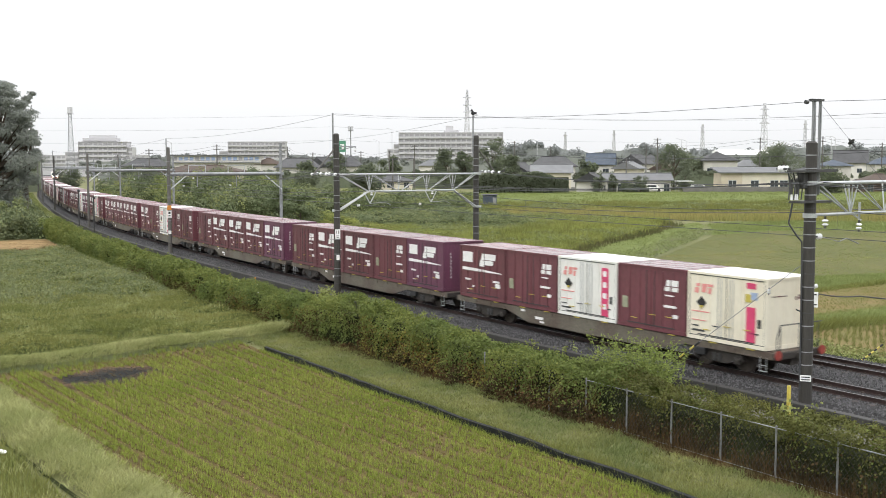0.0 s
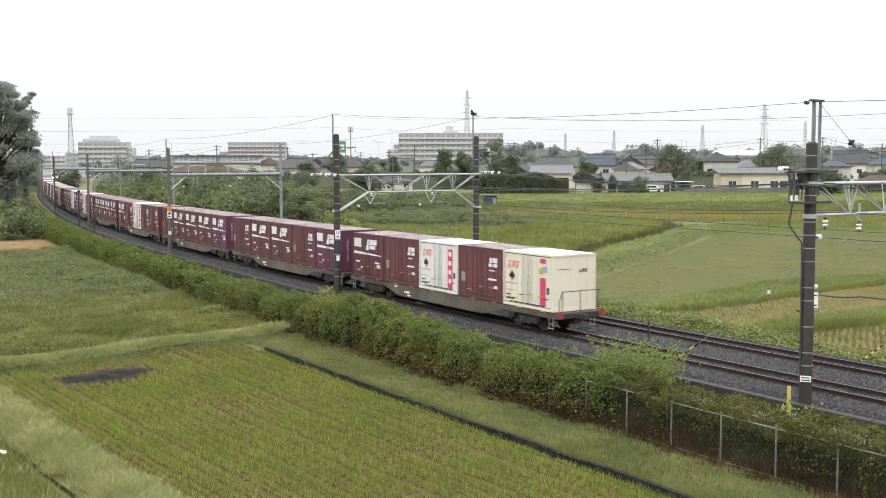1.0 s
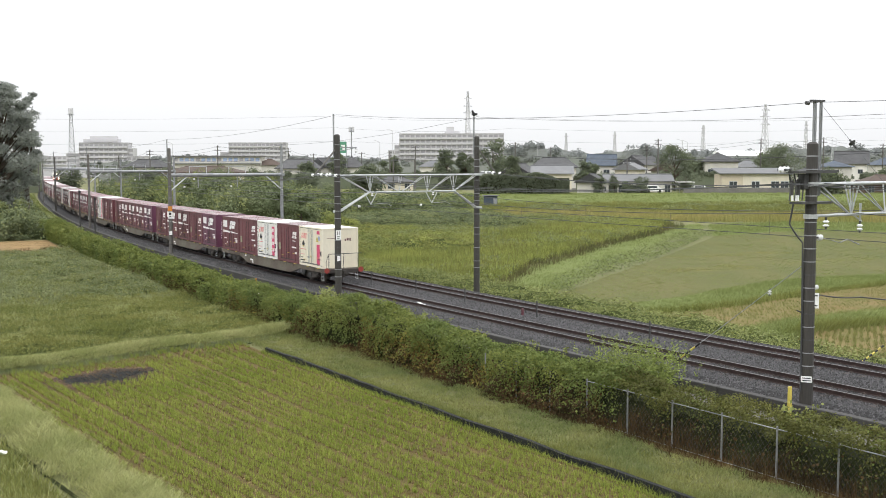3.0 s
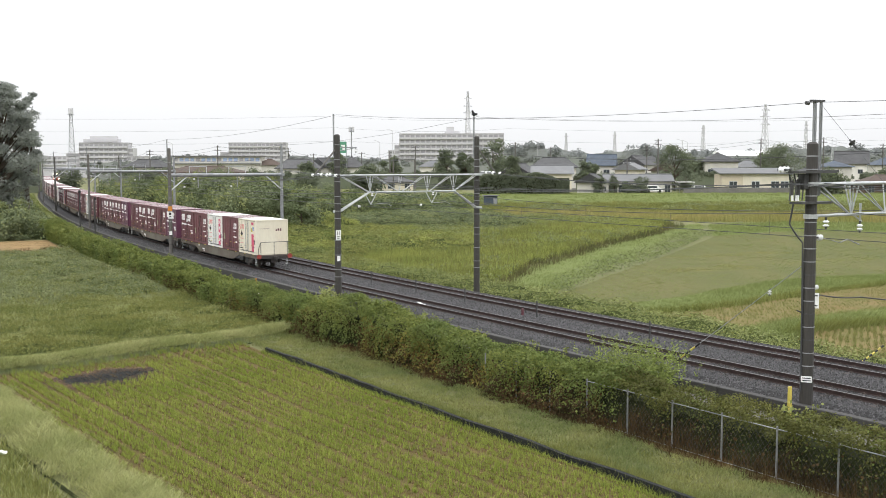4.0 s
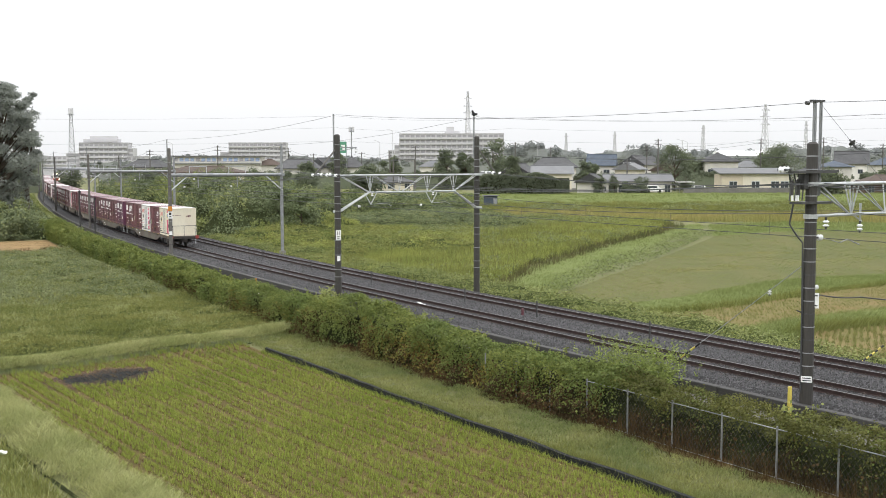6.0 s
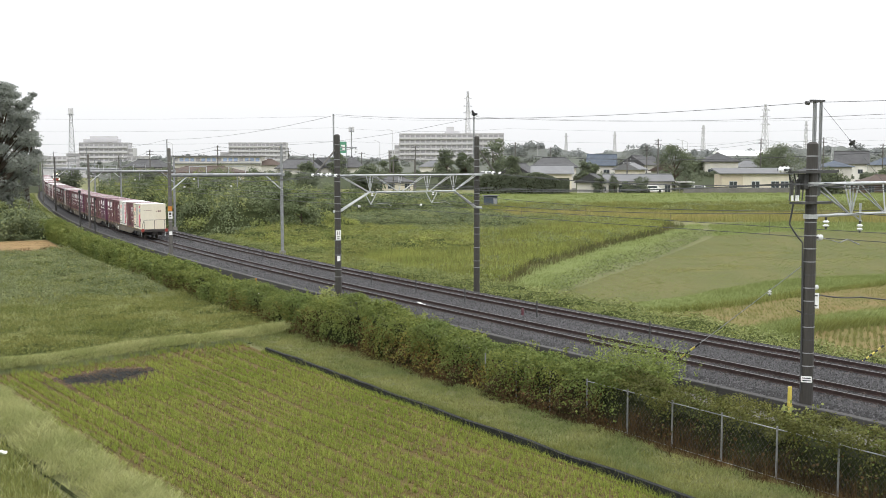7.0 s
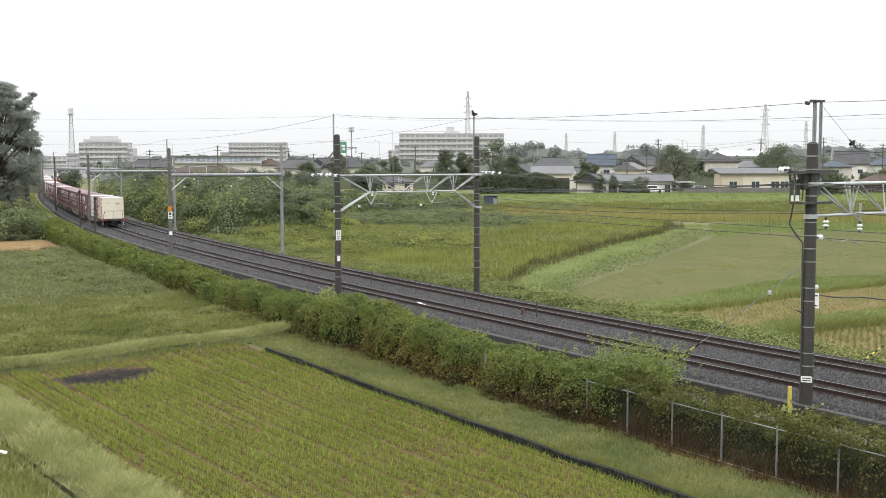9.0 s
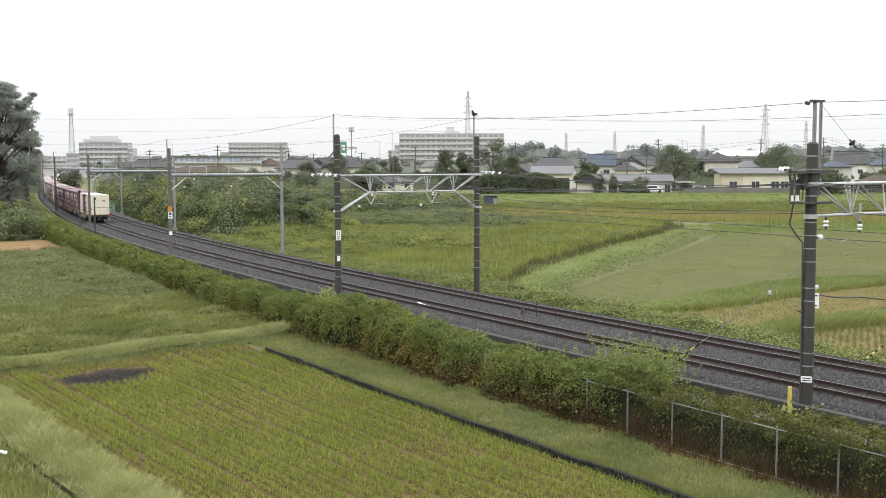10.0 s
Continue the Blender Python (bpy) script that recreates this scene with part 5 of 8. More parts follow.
def thicket(name, s0, s1, n0, n1, top, size, density, mat, label, seed, mat2=None, share2=0.3, cell=0.6, depth=0.55, core=True, inner="herb_shade"):
    """Dense growth as a relief over s and n: a sheet in darker colour for the shade inside, and many leaves in its
    outer layer. top(S, N) is its height.
    """
    ns, nn = max(3, int((s1 - s0) / cell)), max(3, int(abs(n1 - n0) / cell))
    SS, NN = np.meshgrid(np.linspace(s0, s1, ns), np.linspace(n0, n1, nn))
    XX, YY = lines(SS.ravel(), NN.ravel())
    base = ground_height(XX, YY)
    H = top(SS.ravel(), NN.ravel())
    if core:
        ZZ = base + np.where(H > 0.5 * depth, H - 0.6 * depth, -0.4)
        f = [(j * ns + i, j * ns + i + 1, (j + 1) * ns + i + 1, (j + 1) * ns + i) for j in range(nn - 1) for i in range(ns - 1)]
        raw(name + "_inside", np.stack([XX, YY, ZZ], 1), f, M[inner], kind="stuff", label="sheet in darker colour for the shade inside the growth", category="undergrowth")
    r = np.random.default_rng(seed)
    count = int((s1 - s0) * abs(n1 - n0) * density)
    S, N = r.uniform(s0, s1, count), r.uniform(min(n0, n1), max(n0, n1), count)
    H = top(S, N)
    # more leaves where the relief is steep
    X, Y = lines(S, N)
    keep = H > 0.12
    S, N, X, Y, H = S[keep], N[keep], X[keep], Y[keep], H[keep]
    drop = r.random(len(H)) ** 1.6 * np.minimum(H, depth)
    side = r.random(len(H)) < 0.35
    drop = np.where(side, r.random(len(H)) * H, drop)
    P = np.stack([X, Y, ground_height(X, Y) + H - drop + 0.1], 1)
    P += r.normal(0, size * 0.35, P.shape)
    e = 0.3
    ds, dn = (top(S + e, N) - top(S - e, N)) / (2 * e), (top(S, N + e) - top(S, N - e)) / (2 * e)
    th = np.interp(S, LS, LTH)
    face = np.stack([-ds * np.cos(th) + dn * np.sin(th), -ds * np.sin(th) - dn * np.cos(th), np.full(len(S), 0.9)], 1)
    # mat2, mostly lighter, gathers in the top leaves: light from above as colour
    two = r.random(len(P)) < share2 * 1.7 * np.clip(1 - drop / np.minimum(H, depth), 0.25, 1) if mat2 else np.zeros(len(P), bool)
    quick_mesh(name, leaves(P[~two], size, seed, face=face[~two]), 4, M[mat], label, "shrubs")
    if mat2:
        quick_mesh(name + "_tips", leaves(P[two], size, seed + 1, face=face[two]), 4, M[mat2], label + ", lighter leaves for the lit top", "shrubs")


def bushes(name, s0, s1, n0, n1, count, top, wide, size, cover, mats, label, seed, least=0.5):
    """Single rounded shrubs side by side, each of one tint: leaves on the shells of uneven crowns, as tall as top(S, N) says."""
    r = np.random.default_rng(seed)
    S, N = r.uniform(s0, s1, count), r.uniform(n0, n1, count)
    H = top(S, N) * r.uniform(0.75, 1.25, count)
    keep = H > least
    S, N, H = S[keep], N[keep], H[keep]
    X, Y = lines(S, N)
    G = ground_height(X, Y)
    rad = wide * r.uniform(0.55, 1.25, len(S))
    high = np.minimum(np.maximum(rad * 0.8, 0.35 * H), H * 0.5)
    tint = np.minimum((lump(S, N, wide * 3.5, seed) * 1.6 - 0.3 + r.normal(0, 0.25, len(S))).clip(0, 0.999) * len(mats), len(mats) - 1).astype(int)
    leaf = (cover * 7.0 * rad * high / (0.4 * size * size)).astype(int)
    for k, mat in enumerate(mats):
        who = np.repeat(np.flatnonzero(tint == k), leaf[tint == k])
        d = r.normal(0, 1, (len(who), 3))
        d /= np.linalg.norm(d, axis=1, keepdims=True)
        d[:, 2] = np.where(d[:, 2] < -0.3, -d[:, 2], d[:, 2])
        wave = 1 + 0.22 * np.sin(d[:, 0] * 6 + S[who]) * np.sin(d[:, 1] * 6 + N[who]) + 0.16 * np.sin(d[:, 2] * 10 + d[:, 0] * 8 + S[who])
        wave *= 1 - 0.35 * r.random(len(who)) ** 2.5
        shell = np.stack([d[:, 0] * rad[who], d[:, 1] * rad[who], d[:, 2] * high[who]], 1) * wave[:, None]
        P = np.stack([X[who], Y[who], (G + H - high)[who]], 1) + shell
        quick_mesh(name, leaves(P, size, seed + k, face=d + np.array([0, 0, 0.3]), loose=0.5), 4, M[mat], label, "shrubs")


def weeds_top(S, N):
    e = ease(S, 40, 46) * (1 - ease(S, 78, 82)) * ease(N, 7.2, 8.6)
    return e * (0.2 + 0.75 * domes(S, N * 0.6, 2.6, 4) * (0.3 + 0.9 * lump(S, N, 9, 6)) + 0.3 * domes(S, N, 0.9, 2))


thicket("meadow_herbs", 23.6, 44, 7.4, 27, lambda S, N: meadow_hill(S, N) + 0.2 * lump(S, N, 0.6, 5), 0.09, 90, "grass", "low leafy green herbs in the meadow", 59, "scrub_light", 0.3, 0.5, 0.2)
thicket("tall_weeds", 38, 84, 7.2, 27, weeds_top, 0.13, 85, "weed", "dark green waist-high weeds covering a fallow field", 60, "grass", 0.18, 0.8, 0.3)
sward("weed_blades", 39, 81, 7.4, 27, 10, 0.3, 0.04, 8, "weed", "grassy weeds over a fallow field", 64, 0.8, 0.14, hill=lambda S, N: 0.75 * weeds_top(S, N))
sward("weed_tips", 39, 81, 7.4, 27, 2.5, 0.42, 0.035, 7, "grass", "lighter grass tips in the fallow field", 65, 0.8, 0.2, hill=lambda S, N: 0.7 * weeds_top(S, N))
patch("dry_plot", strip_sn(80.5, 101.5, 7.6, 40), M["straw_ground"], 0.05, "bare plot covered with brown dry straw", "field")
sward("dry_straw", 81, 101, 7.6, 30, 6, 0.25, 0.06, 5, "straw", "dry brown straw on the bare plot", 61, 1.8, 0.3)
sward("dry_weeds", 80, 84, 7.6, 22, 4, 0.7, 0.05, 7, "vine_dry", "withered brown weeds along the plot's edge", 62, 0.7, 0.25)


def left_top(S, N):
    e = ease(S, 100 + 4 * ease(N, 7, 9), 104 + 4 * ease(N, 7, 9)) * ease(N, 3.6, 5.6) * (0.6 + 0.4 * ease(N, 6, 13))
    low = 0.9 + 2.2 * domes(S, N, 5, 3)
    gap = 1 - 0.93 * ease(N, 9.0, 10.5) * ease(S, 126, 132) * (1 - ease(S, 152, 158))
    return e * gap * (low + 2.2 * ease(S, 150, 200) * domes(S, N, 8, 2) + 0.8 * domes(S, N, 2.2, 8) + 0.4 * lump(S, N, 0.9, 1)) * 0.9


thicket("lineside_bushes", 99, 250, 3.6, 36, left_top, 0.27, 17, "scrub_dark", "dark green bushes beside the railway", 63, "scrub_light", 0.2, 1.4, 1.0, inner="scrub_shade")
def edge_top(S, N):
    return ease(S, 92, 98) * ease(N, 2.8, 3.6) * (1 - ease(N, 5.2, 6.4)) * (0.35 + 0.8 * domes(S, N, 1.9, 4) + 0.3 * domes(S, N, 0.8, 3))


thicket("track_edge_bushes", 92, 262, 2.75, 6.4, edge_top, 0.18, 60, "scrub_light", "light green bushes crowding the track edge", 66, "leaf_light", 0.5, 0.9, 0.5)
slabs = thing("concrete_rubble", "flat grey-brown concrete rubble slabs among bushes", "rubble")
for k, (s, n, w, d) in enumerate(((139, 12, 6, 4), (143, 17, 7, 5), (137, 21, 8, 4))):
    p = line(s, n, 0)
    solid("slab", M["concrete"], slabs, (box, p.x, p.y, float(ground_height(p.x, p.y)) + 0.5, w, d, 0.5, 20 * k, 0.05))

sheet = thing("white_sheet", "crumpled white plastic sheet in the grass", "plastic sheet", on_line(8.95, 24.40, LOW + 0.12))
bm = bmesh.new()
bmesh.ops.create_grid(bm, x_segments=7, y_segments=6, size=0.14)
for v in bm.verts:
    v.co.z = 0.12 * noise.noise(v.co * 7.0) + 0.1
bmesh.ops.solidify(bm, geom=bm.faces[:], thickness=0.01)
part("film", bm, M["white_paint"], sheet)
# ---------------------------------------------------------------- fence under creepers
M["wire_net"] = surface("wire_net", (0.06, 0.06, 0.057), 0.6, 0.2, 3, 30, 0)
M["post_steel"] = surface("post_steel", (0.20, 0.205, 0.20), 0.6, 0.3, 3, 30, 0.1)
fence = thing("chain_link_fence", "galvanised chain-link fence half buried in creepers", "fence")
FENCE_N = 6.95
bm = bmesh.new()
rod(bm, (0, 0, -0.25), (0, 0, 1.5), 0.028, 0.028, 8)
rod(bm, (0, 0, 1.5), (0, 0, 1.53), 0.036, 0.02, 8)
first = part("post", bm, M["post_steel"], fence)
places = np.arange(-12.8, 9, 1.95)
first.matrix_basis = on_line(places[0], FENCE_N, LOW)
for s in places[1:]:
    share(first, "post", fence, on_line(s, FENCE_N, LOW))
for a, b in zip(places[:-1], places[1:]):
    if b > 3.8:
        continue
    solid("top_rail", M["steel_dull"], fence, (rod, line(a, FENCE_N, LOW + 1.45), line(b, FENCE_N, LOW + 1.45), 0.016, 0.016, 6))
    solid("bottom_wire", M["steel_dull"], fence, (rod, line(a, FENCE_N, LOW + 0.08), line(b, FENCE_N, LOW + 0.08), 0.010, 0.010, 5))
net = []
for s in np.arange(-13, 9, 0.16):
    for way in (1, -1):
        a, b = line(s, FENCE_N, LOW + 0.08), line(s + way * 1.0, FENCE_N, LOW + 1.45)
        side = (b - a).cross(Vector((math.cos(0.9), math.sin(0.9), 0))).normalized() * 0.003
        net.append([a - side, a + side, b + side, b - side])
quick_mesh("mesh", np.array(net), 4, M["wire_net"], "", "", fence)
fence.children[-1]["kind"] = "stuff"

CREST_S = [-20, -8, -2, 2, 4.2, 5.6, 7.0, 8.2, 11, 14, 17, 20, 23, 27, 31, 36, 50, 70, 90, 112]
CREST_H = [1.45, 1.5, 1.45, 1.55, 1.75, 1.75, 1.7, 1.5, 1.65, 1.95, 2.15, 2.1, 1.85, 1.6, 1.55, 1.5, 1.6, 1.6, 1.6, 1.9]


def tresses(S, u):
    """How far the creepers stand out: long hanging tresses with smaller bunches on them."""
    return 0.9 * (domes(S, u * 1.4, 1.5, 3) - 0.5) + 0.55 * (domes(S, u * 2.6, 0.6, 7) - 0.5)


def curtain(count, s0, s1, seed, low=0.0, high=1.0, thick=0.22, thin=None):
    """Places and facings on the creeper-covered fence: up its face, over its crest and down its back."""
    r = np.random.default_rng(seed)
    S, u = r.uniform(s0, s1, count), r.uniform(low, high, count)
    H = np.interp(S, CREST_S, CREST_H) * (0.82 + 0.26 * domes(S, S * 0, 2.3, 2)) + 0.28 * domes(S, S * 0, 0.8, 5) - 0.06 + 0.7 * (domes(S, S * 0, 3.4, 9) - 0.5) * ease(S, 40, 60)
    N = np.interp(u, [0, 0.1, 0.5, 0.66, 1.0], [7.35, 7.2, 6.95, 6.2, 4.5])
    Z = LOW + H * np.interp(u, [0, 0.12, 0.5, 0.66, 0.85, 1.0], [0.0, 0.25, 0.93, 1.0, 0.78, 0.42])
    N = N - np.where((u < 0.5), 0.45, 0.2) * (1 - ease(S, 0.5, 3.5))
    bulge = (tresses(S, u) + 0.22) * np.interp(u, [0, 0.15, 0.4, 0.6, 1], [0.4, 0.8, 1, 0.8, 0.5])
    deep = r.random(count) ** 2 * thick * 1.6
    N = N + (bulge - deep) * np.where(u < 0.55, 1.0, 0.3)
    Z = Z + (bulge - deep) * np.interp(u, [0, 0.35, 0.6, 1], [0.0, 0.25, 0.7, 0.6])
    X, Y = lines(S, N)
    P = np.stack([X, Y, Z], 1) + r.normal(0, 0.05, (count, 3))
    P[:, 2] = np.maximum(P[:, 2], LOW + 0.03)
    th = np.interp(S, LS, LTH)
    side = np.interp(u, [0, 0.4, 0.6, 0.8, 1.0], [1.0, 0.8, 0.25, -0.2, -0.4])
    slip = -(tresses(S + 0.12, u) - tresses(S - 0.12, u)) / 0.24 * 0.8
    lift = np.interp(u, [0, 0.4, 0.55, 0.7, 1.0], [0.3, 0.55, 1.0, 1.0, 0.8]) + 0.35 * (tresses(S, u + 0.05) < tresses(S, u))
    face = np.stack([-np.sin(th) * side + np.cos(th) * slip, np.cos(th) * side + np.sin(th) * slip, lift], 1)
    if thin is not None:
        ok = thin(S, u, r)
        P, face = P[ok], face[ok]
    return P, face


def foliage(name, places, size, seed, mat, label, shift=(0.0, 0.0, 0.0)):
    P, face = places
    return quick_mesh(name, leaves(P + np.array(shift), size, seed, slim=0.8, face=face), 4, M[mat], label, "creepers")


M["vine_yellow"] = surface("vine_yellow", (0.20, 0.165, 0.04), 0.7, 0.3, 0.5, 10, 0, second=(0.15, 0.14, 0.034), islands=0.4, spec=0.15, through_light=0.3)
M["vine_dull"] = surface("vine_dull", (0.112, 0.114, 0.032), 0.7, 0.3, 0.6, 10, 0, second=(0.076, 0.082, 0.025), islands=0.35, spec=0.1, through_light=0.25)
M["vine_young"] = surface("vine_young", (0.185, 0.205, 0.052), 0.65, 0.25, 0.5, 10, 0, second=(0.145, 0.175, 0.044), islands=0.25, spec=0.15, through_light=0.35)
# dark sheet behind the leaves; its colour stands for the shade inside the creepers
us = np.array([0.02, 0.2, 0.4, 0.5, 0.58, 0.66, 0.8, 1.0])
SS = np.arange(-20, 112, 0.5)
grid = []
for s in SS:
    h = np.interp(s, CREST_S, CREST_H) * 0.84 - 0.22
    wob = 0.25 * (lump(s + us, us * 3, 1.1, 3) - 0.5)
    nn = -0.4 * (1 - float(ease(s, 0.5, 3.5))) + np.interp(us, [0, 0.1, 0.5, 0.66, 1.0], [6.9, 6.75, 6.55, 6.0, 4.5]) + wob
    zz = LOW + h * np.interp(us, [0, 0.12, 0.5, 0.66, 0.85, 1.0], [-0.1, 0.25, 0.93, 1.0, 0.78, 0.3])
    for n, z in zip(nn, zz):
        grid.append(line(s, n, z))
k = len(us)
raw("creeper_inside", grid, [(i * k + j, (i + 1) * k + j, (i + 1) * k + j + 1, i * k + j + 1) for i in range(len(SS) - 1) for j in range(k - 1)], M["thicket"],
    kind="stuff", label="dark sheet coloured as the shade inside the creepers", category="undergrowth")
def bald(S, u, r):
    """Where the creepers have gaps: the open mesh at the low end and the withered foot."""
    gap = np.where(S < 1.2, 0.0, 1.0) * np.where(u < 0.42, np.interp(S, [1.2, 4], [0.2, 0.9]), 1.0)
    foot = np.interp(u, [0, 0.12, 0.22, 0.36], [0.06, 0.2, 0.5, 1]) * (S < 22) + np.interp(u, [0, 0.15, 0.3], [0.25, 0.7, 1]) * (S >= 22)
    return r.random(len(S)) < gap * foot


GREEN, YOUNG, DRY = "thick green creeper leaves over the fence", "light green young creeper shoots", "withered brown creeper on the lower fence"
patchy = lambda S, u: lump(S, u * 5, 1.6, 14)
foliage("creeper_leaves", curtain(190000, -20, 34, 70, 0.0, 1.0, 0.22, lambda S, u, r: bald(S, u, r) & (patchy(S, u) < 0.35 + 0.6 * r.random(len(S)))), 0.088, 71, "vine", GREEN)
foliage("creeper_shoots", curtain(95000, -20, 34, 72, 0.1, 0.98, 0.16, lambda S, u, r: bald(S, u, r) & (patchy(S, u) > 0.25 + 0.5 * r.random(len(S)))), 0.082, 73, "vine_young", YOUNG)
foliage("creeper_leaves", curtain(80000, 34, 112, 74, 0.02, 1.0, 0.22, lambda S, u, r: patchy(S, u) < 0.4 + 0.6 * r.random(len(S))), 0.135, 75, "vine", GREEN)
foliage("creeper_shoots", curtain(62000, 34, 112, 76, 0.1, 0.95, 0.16, lambda S, u, r: patchy(S, u) > 0.2 + 0.5 * r.random(len(S))), 0.125, 77, "vine_young", YOUNG)
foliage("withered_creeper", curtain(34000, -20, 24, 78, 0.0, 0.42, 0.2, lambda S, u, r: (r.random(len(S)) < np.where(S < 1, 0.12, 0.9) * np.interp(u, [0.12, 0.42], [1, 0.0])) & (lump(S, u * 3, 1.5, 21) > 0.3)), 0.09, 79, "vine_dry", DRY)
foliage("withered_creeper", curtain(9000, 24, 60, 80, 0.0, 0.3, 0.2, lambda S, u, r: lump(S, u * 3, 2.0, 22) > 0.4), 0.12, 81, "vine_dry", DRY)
foliage("yellowed_creeper", curtain(9000, 6, 36, 88, 0.05, 0.4, 0.1, lambda S, u, r: lump(S, u * 3, 1.7, 23) > 0.55), 0.1, 89, "vine_yellow", "yellowing creeper leaves low on the fence")
draped = lambda S, u, r: r.random(len(S)) < np.interp(u, [0.1, 0.3, 0.42, 0.5, 1], [0.025, 0.07, 0.4, 1, 0.8]) * np.where(u < 0.5, 0.3 + 1.2 * (lump(S, u * 2, 1.1, 12) > 0.5), 1.0)
foliage("creeper_leaves", curtain(62000, -20, 1.6, 86, 0.1, 1.0, 0.2, draped), 0.072, 87, "vine_dull", "dull olive creeper leaves draped over the fence")
foliage("creeper_leaves", curtain(6500, -20, 0.5, 92, 0.42, 0.56, 0.12, lambda S, u, r: (lump(S, S * 0, 1.5, 31) > 0.45)), 0.072, 93, "vine_dull", "creeper leaves hanging over the fence rail", (-0.22, -0.34, 0.06))
foliage("yellowed_creeper", curtain(8000, -20, 1.6, 90, 0.2, 0.9, 0.1, lambda S, u, r: draped(S, u, r) & (lump(S, u * 3, 0.9, 24) > 0.5)), 0.07, 91, "vine", "yellowing creeper leaves draped over the fence")
S, N, X, Y, Z = strew(-18, 34, 6.9, 7.6, 1500, 82)
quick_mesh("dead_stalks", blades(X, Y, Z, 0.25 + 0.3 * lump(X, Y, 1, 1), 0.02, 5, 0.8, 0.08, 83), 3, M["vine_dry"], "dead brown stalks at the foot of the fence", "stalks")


S, N, X, Y, Z = strew(-16, 9, 6.4, 7.0, 900, 84)
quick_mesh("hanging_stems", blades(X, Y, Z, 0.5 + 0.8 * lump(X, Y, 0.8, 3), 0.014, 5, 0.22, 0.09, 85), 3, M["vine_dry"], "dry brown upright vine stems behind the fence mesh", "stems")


# shoots standing up from the crest of the creepers
rs = np.random.default_rng(95)
tips = []
for s in rs.uniform(2, 108, 400):
    if lump(s, 0.0, 3.0, 19) < 0.35:
        continue
    h = np.interp(s, CREST_S, CREST_H) * 0.95
    foot = np.array(line(s, rs.uniform(5.2, 6.7), LOW + h - 0.1))
    tip = foot + np.array([rs.normal(0, 0.25), rs.normal(0, 0.25), rs.uniform(0.2, 0.65)])
    tips.append(foot + (tip - foot) * rs.uniform(0, 1, (22, 1)) + rs.normal(0, 0.055, (22, 3)))
quick_mesh("creeper_sprouts", leaves(np.concatenate(tips), 0.10, 96, 0.9), 4, M["vine_young"], "young green sprouts rising from the creepers", "creepers")

M["shrub_light"] = surface("shrub_light", (0.205, 0.245, 0.068), 0.7, 0.3, 0.3, 8, 0, second=(0.16, 0.20, 0.052), islands=0.35, spec=0.2, through_light=0.3)


def sprays(name, places, seed, mat="leaf_light", label="upright bushy shrub with feathery light green shoots", tall=1.3, size=0.13, slim=0.7, stems=46):
    """A small upright shrub: leaning stems with many narrow leaves."""
    r = np.random.default_rng(seed)
    out = []
    for (s, n, z, w) in places:
        c = line(s, n, z)
        for _ in range(int(stems * w)):
            a, lean = r.uniform(0, 6.28), r.uniform(0.05, 0.55)
            h = tall * r.uniform(0.5, 1.1)
            base = np.array(c) + np.array([r.normal(0, 0.35 * w), r.normal(0, 0.35 * w), 0])
            tip = base + np.array([math.cos(a) * lean * h, math.sin(a) * lean * h, h])
            t = r.uniform(0.15, 1, (26, 1))
            out.append(base + (tip - base) * t + r.normal(0, 0.05, (26, 3)))
    P = np.concatenate(out)
    return quick_mesh(name, leaves(P, size, seed, 0.8, slim), 4, M[mat], label, "shrub", kind="")


sprays("feathery_shrub", [(2.6, 4.9, -0.7, 1.25), (1.6, 4.9, -0.7, 1.1), (3.6, 5.3, -0.6, 0.6)], 90, "shrub_light", tall=2.05, size=0.13, slim=0.3, stems=130)
sprays("sapling_shrub", [(26.5, 4.6, -0.5, 0.6), (27.8, 4.3, -0.5, 0.4)], 91, tall=1.3)
sprays("verge_shrub", [(12.0, 4.8, -0.6, 0.4), (13.0, 4.4, -0.6, 0.3)], 92, tall=1.0)
sprays("verge_shrub", [(-1.5, 5.6, -0.8, 0.5), (-4.0, 5.0, -0.7, 0.4), (1.5, 5.2, -0.7, 0.3)], 93, tall=1.1)
sward("path_weeds", -18, 110, 3.4, 5.0, 5, 0.35, 0.05, 7, "vine", "weeds creeping over the service path", 94, 0.9, 0.12, hill=lambda S, N: 0.55)

# ---------------------------------------------------------------- fields beyond the track
def wayside_top(S, N):
    return ease(-N, 7.4, 8.6) * (1 - ease(-N, 11.5, 13.5)) * (0.35 + 0.5 * lump(S, N, 1.8, 4) + 0.2 * lump(S, N, 0.6, 2)) * (0.3 + 0.7 * ease(S, 4, 16) + 0.8 * (1 - ease(S, -2, 1)))


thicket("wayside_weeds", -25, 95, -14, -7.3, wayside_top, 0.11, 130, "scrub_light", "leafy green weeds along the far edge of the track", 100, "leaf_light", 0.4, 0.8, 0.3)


def inside(corners):
    """A test whether places lie in a polygon of (x, y)."""
    C = np.array(corners)

    def test(X, Y):
        hit = np.zeros(np.shape(X), bool)
        for (x0, y0), (x1, y1) in zip(C, np.roll(C, -1, 0)):
            cross = ((y0 > Y) != (y1 > Y)) & (X < (x1 - x0) * (Y - y0) / (y1 - y0 + 1e-9) + x0)
            hit ^= cross
        return hit
    return test


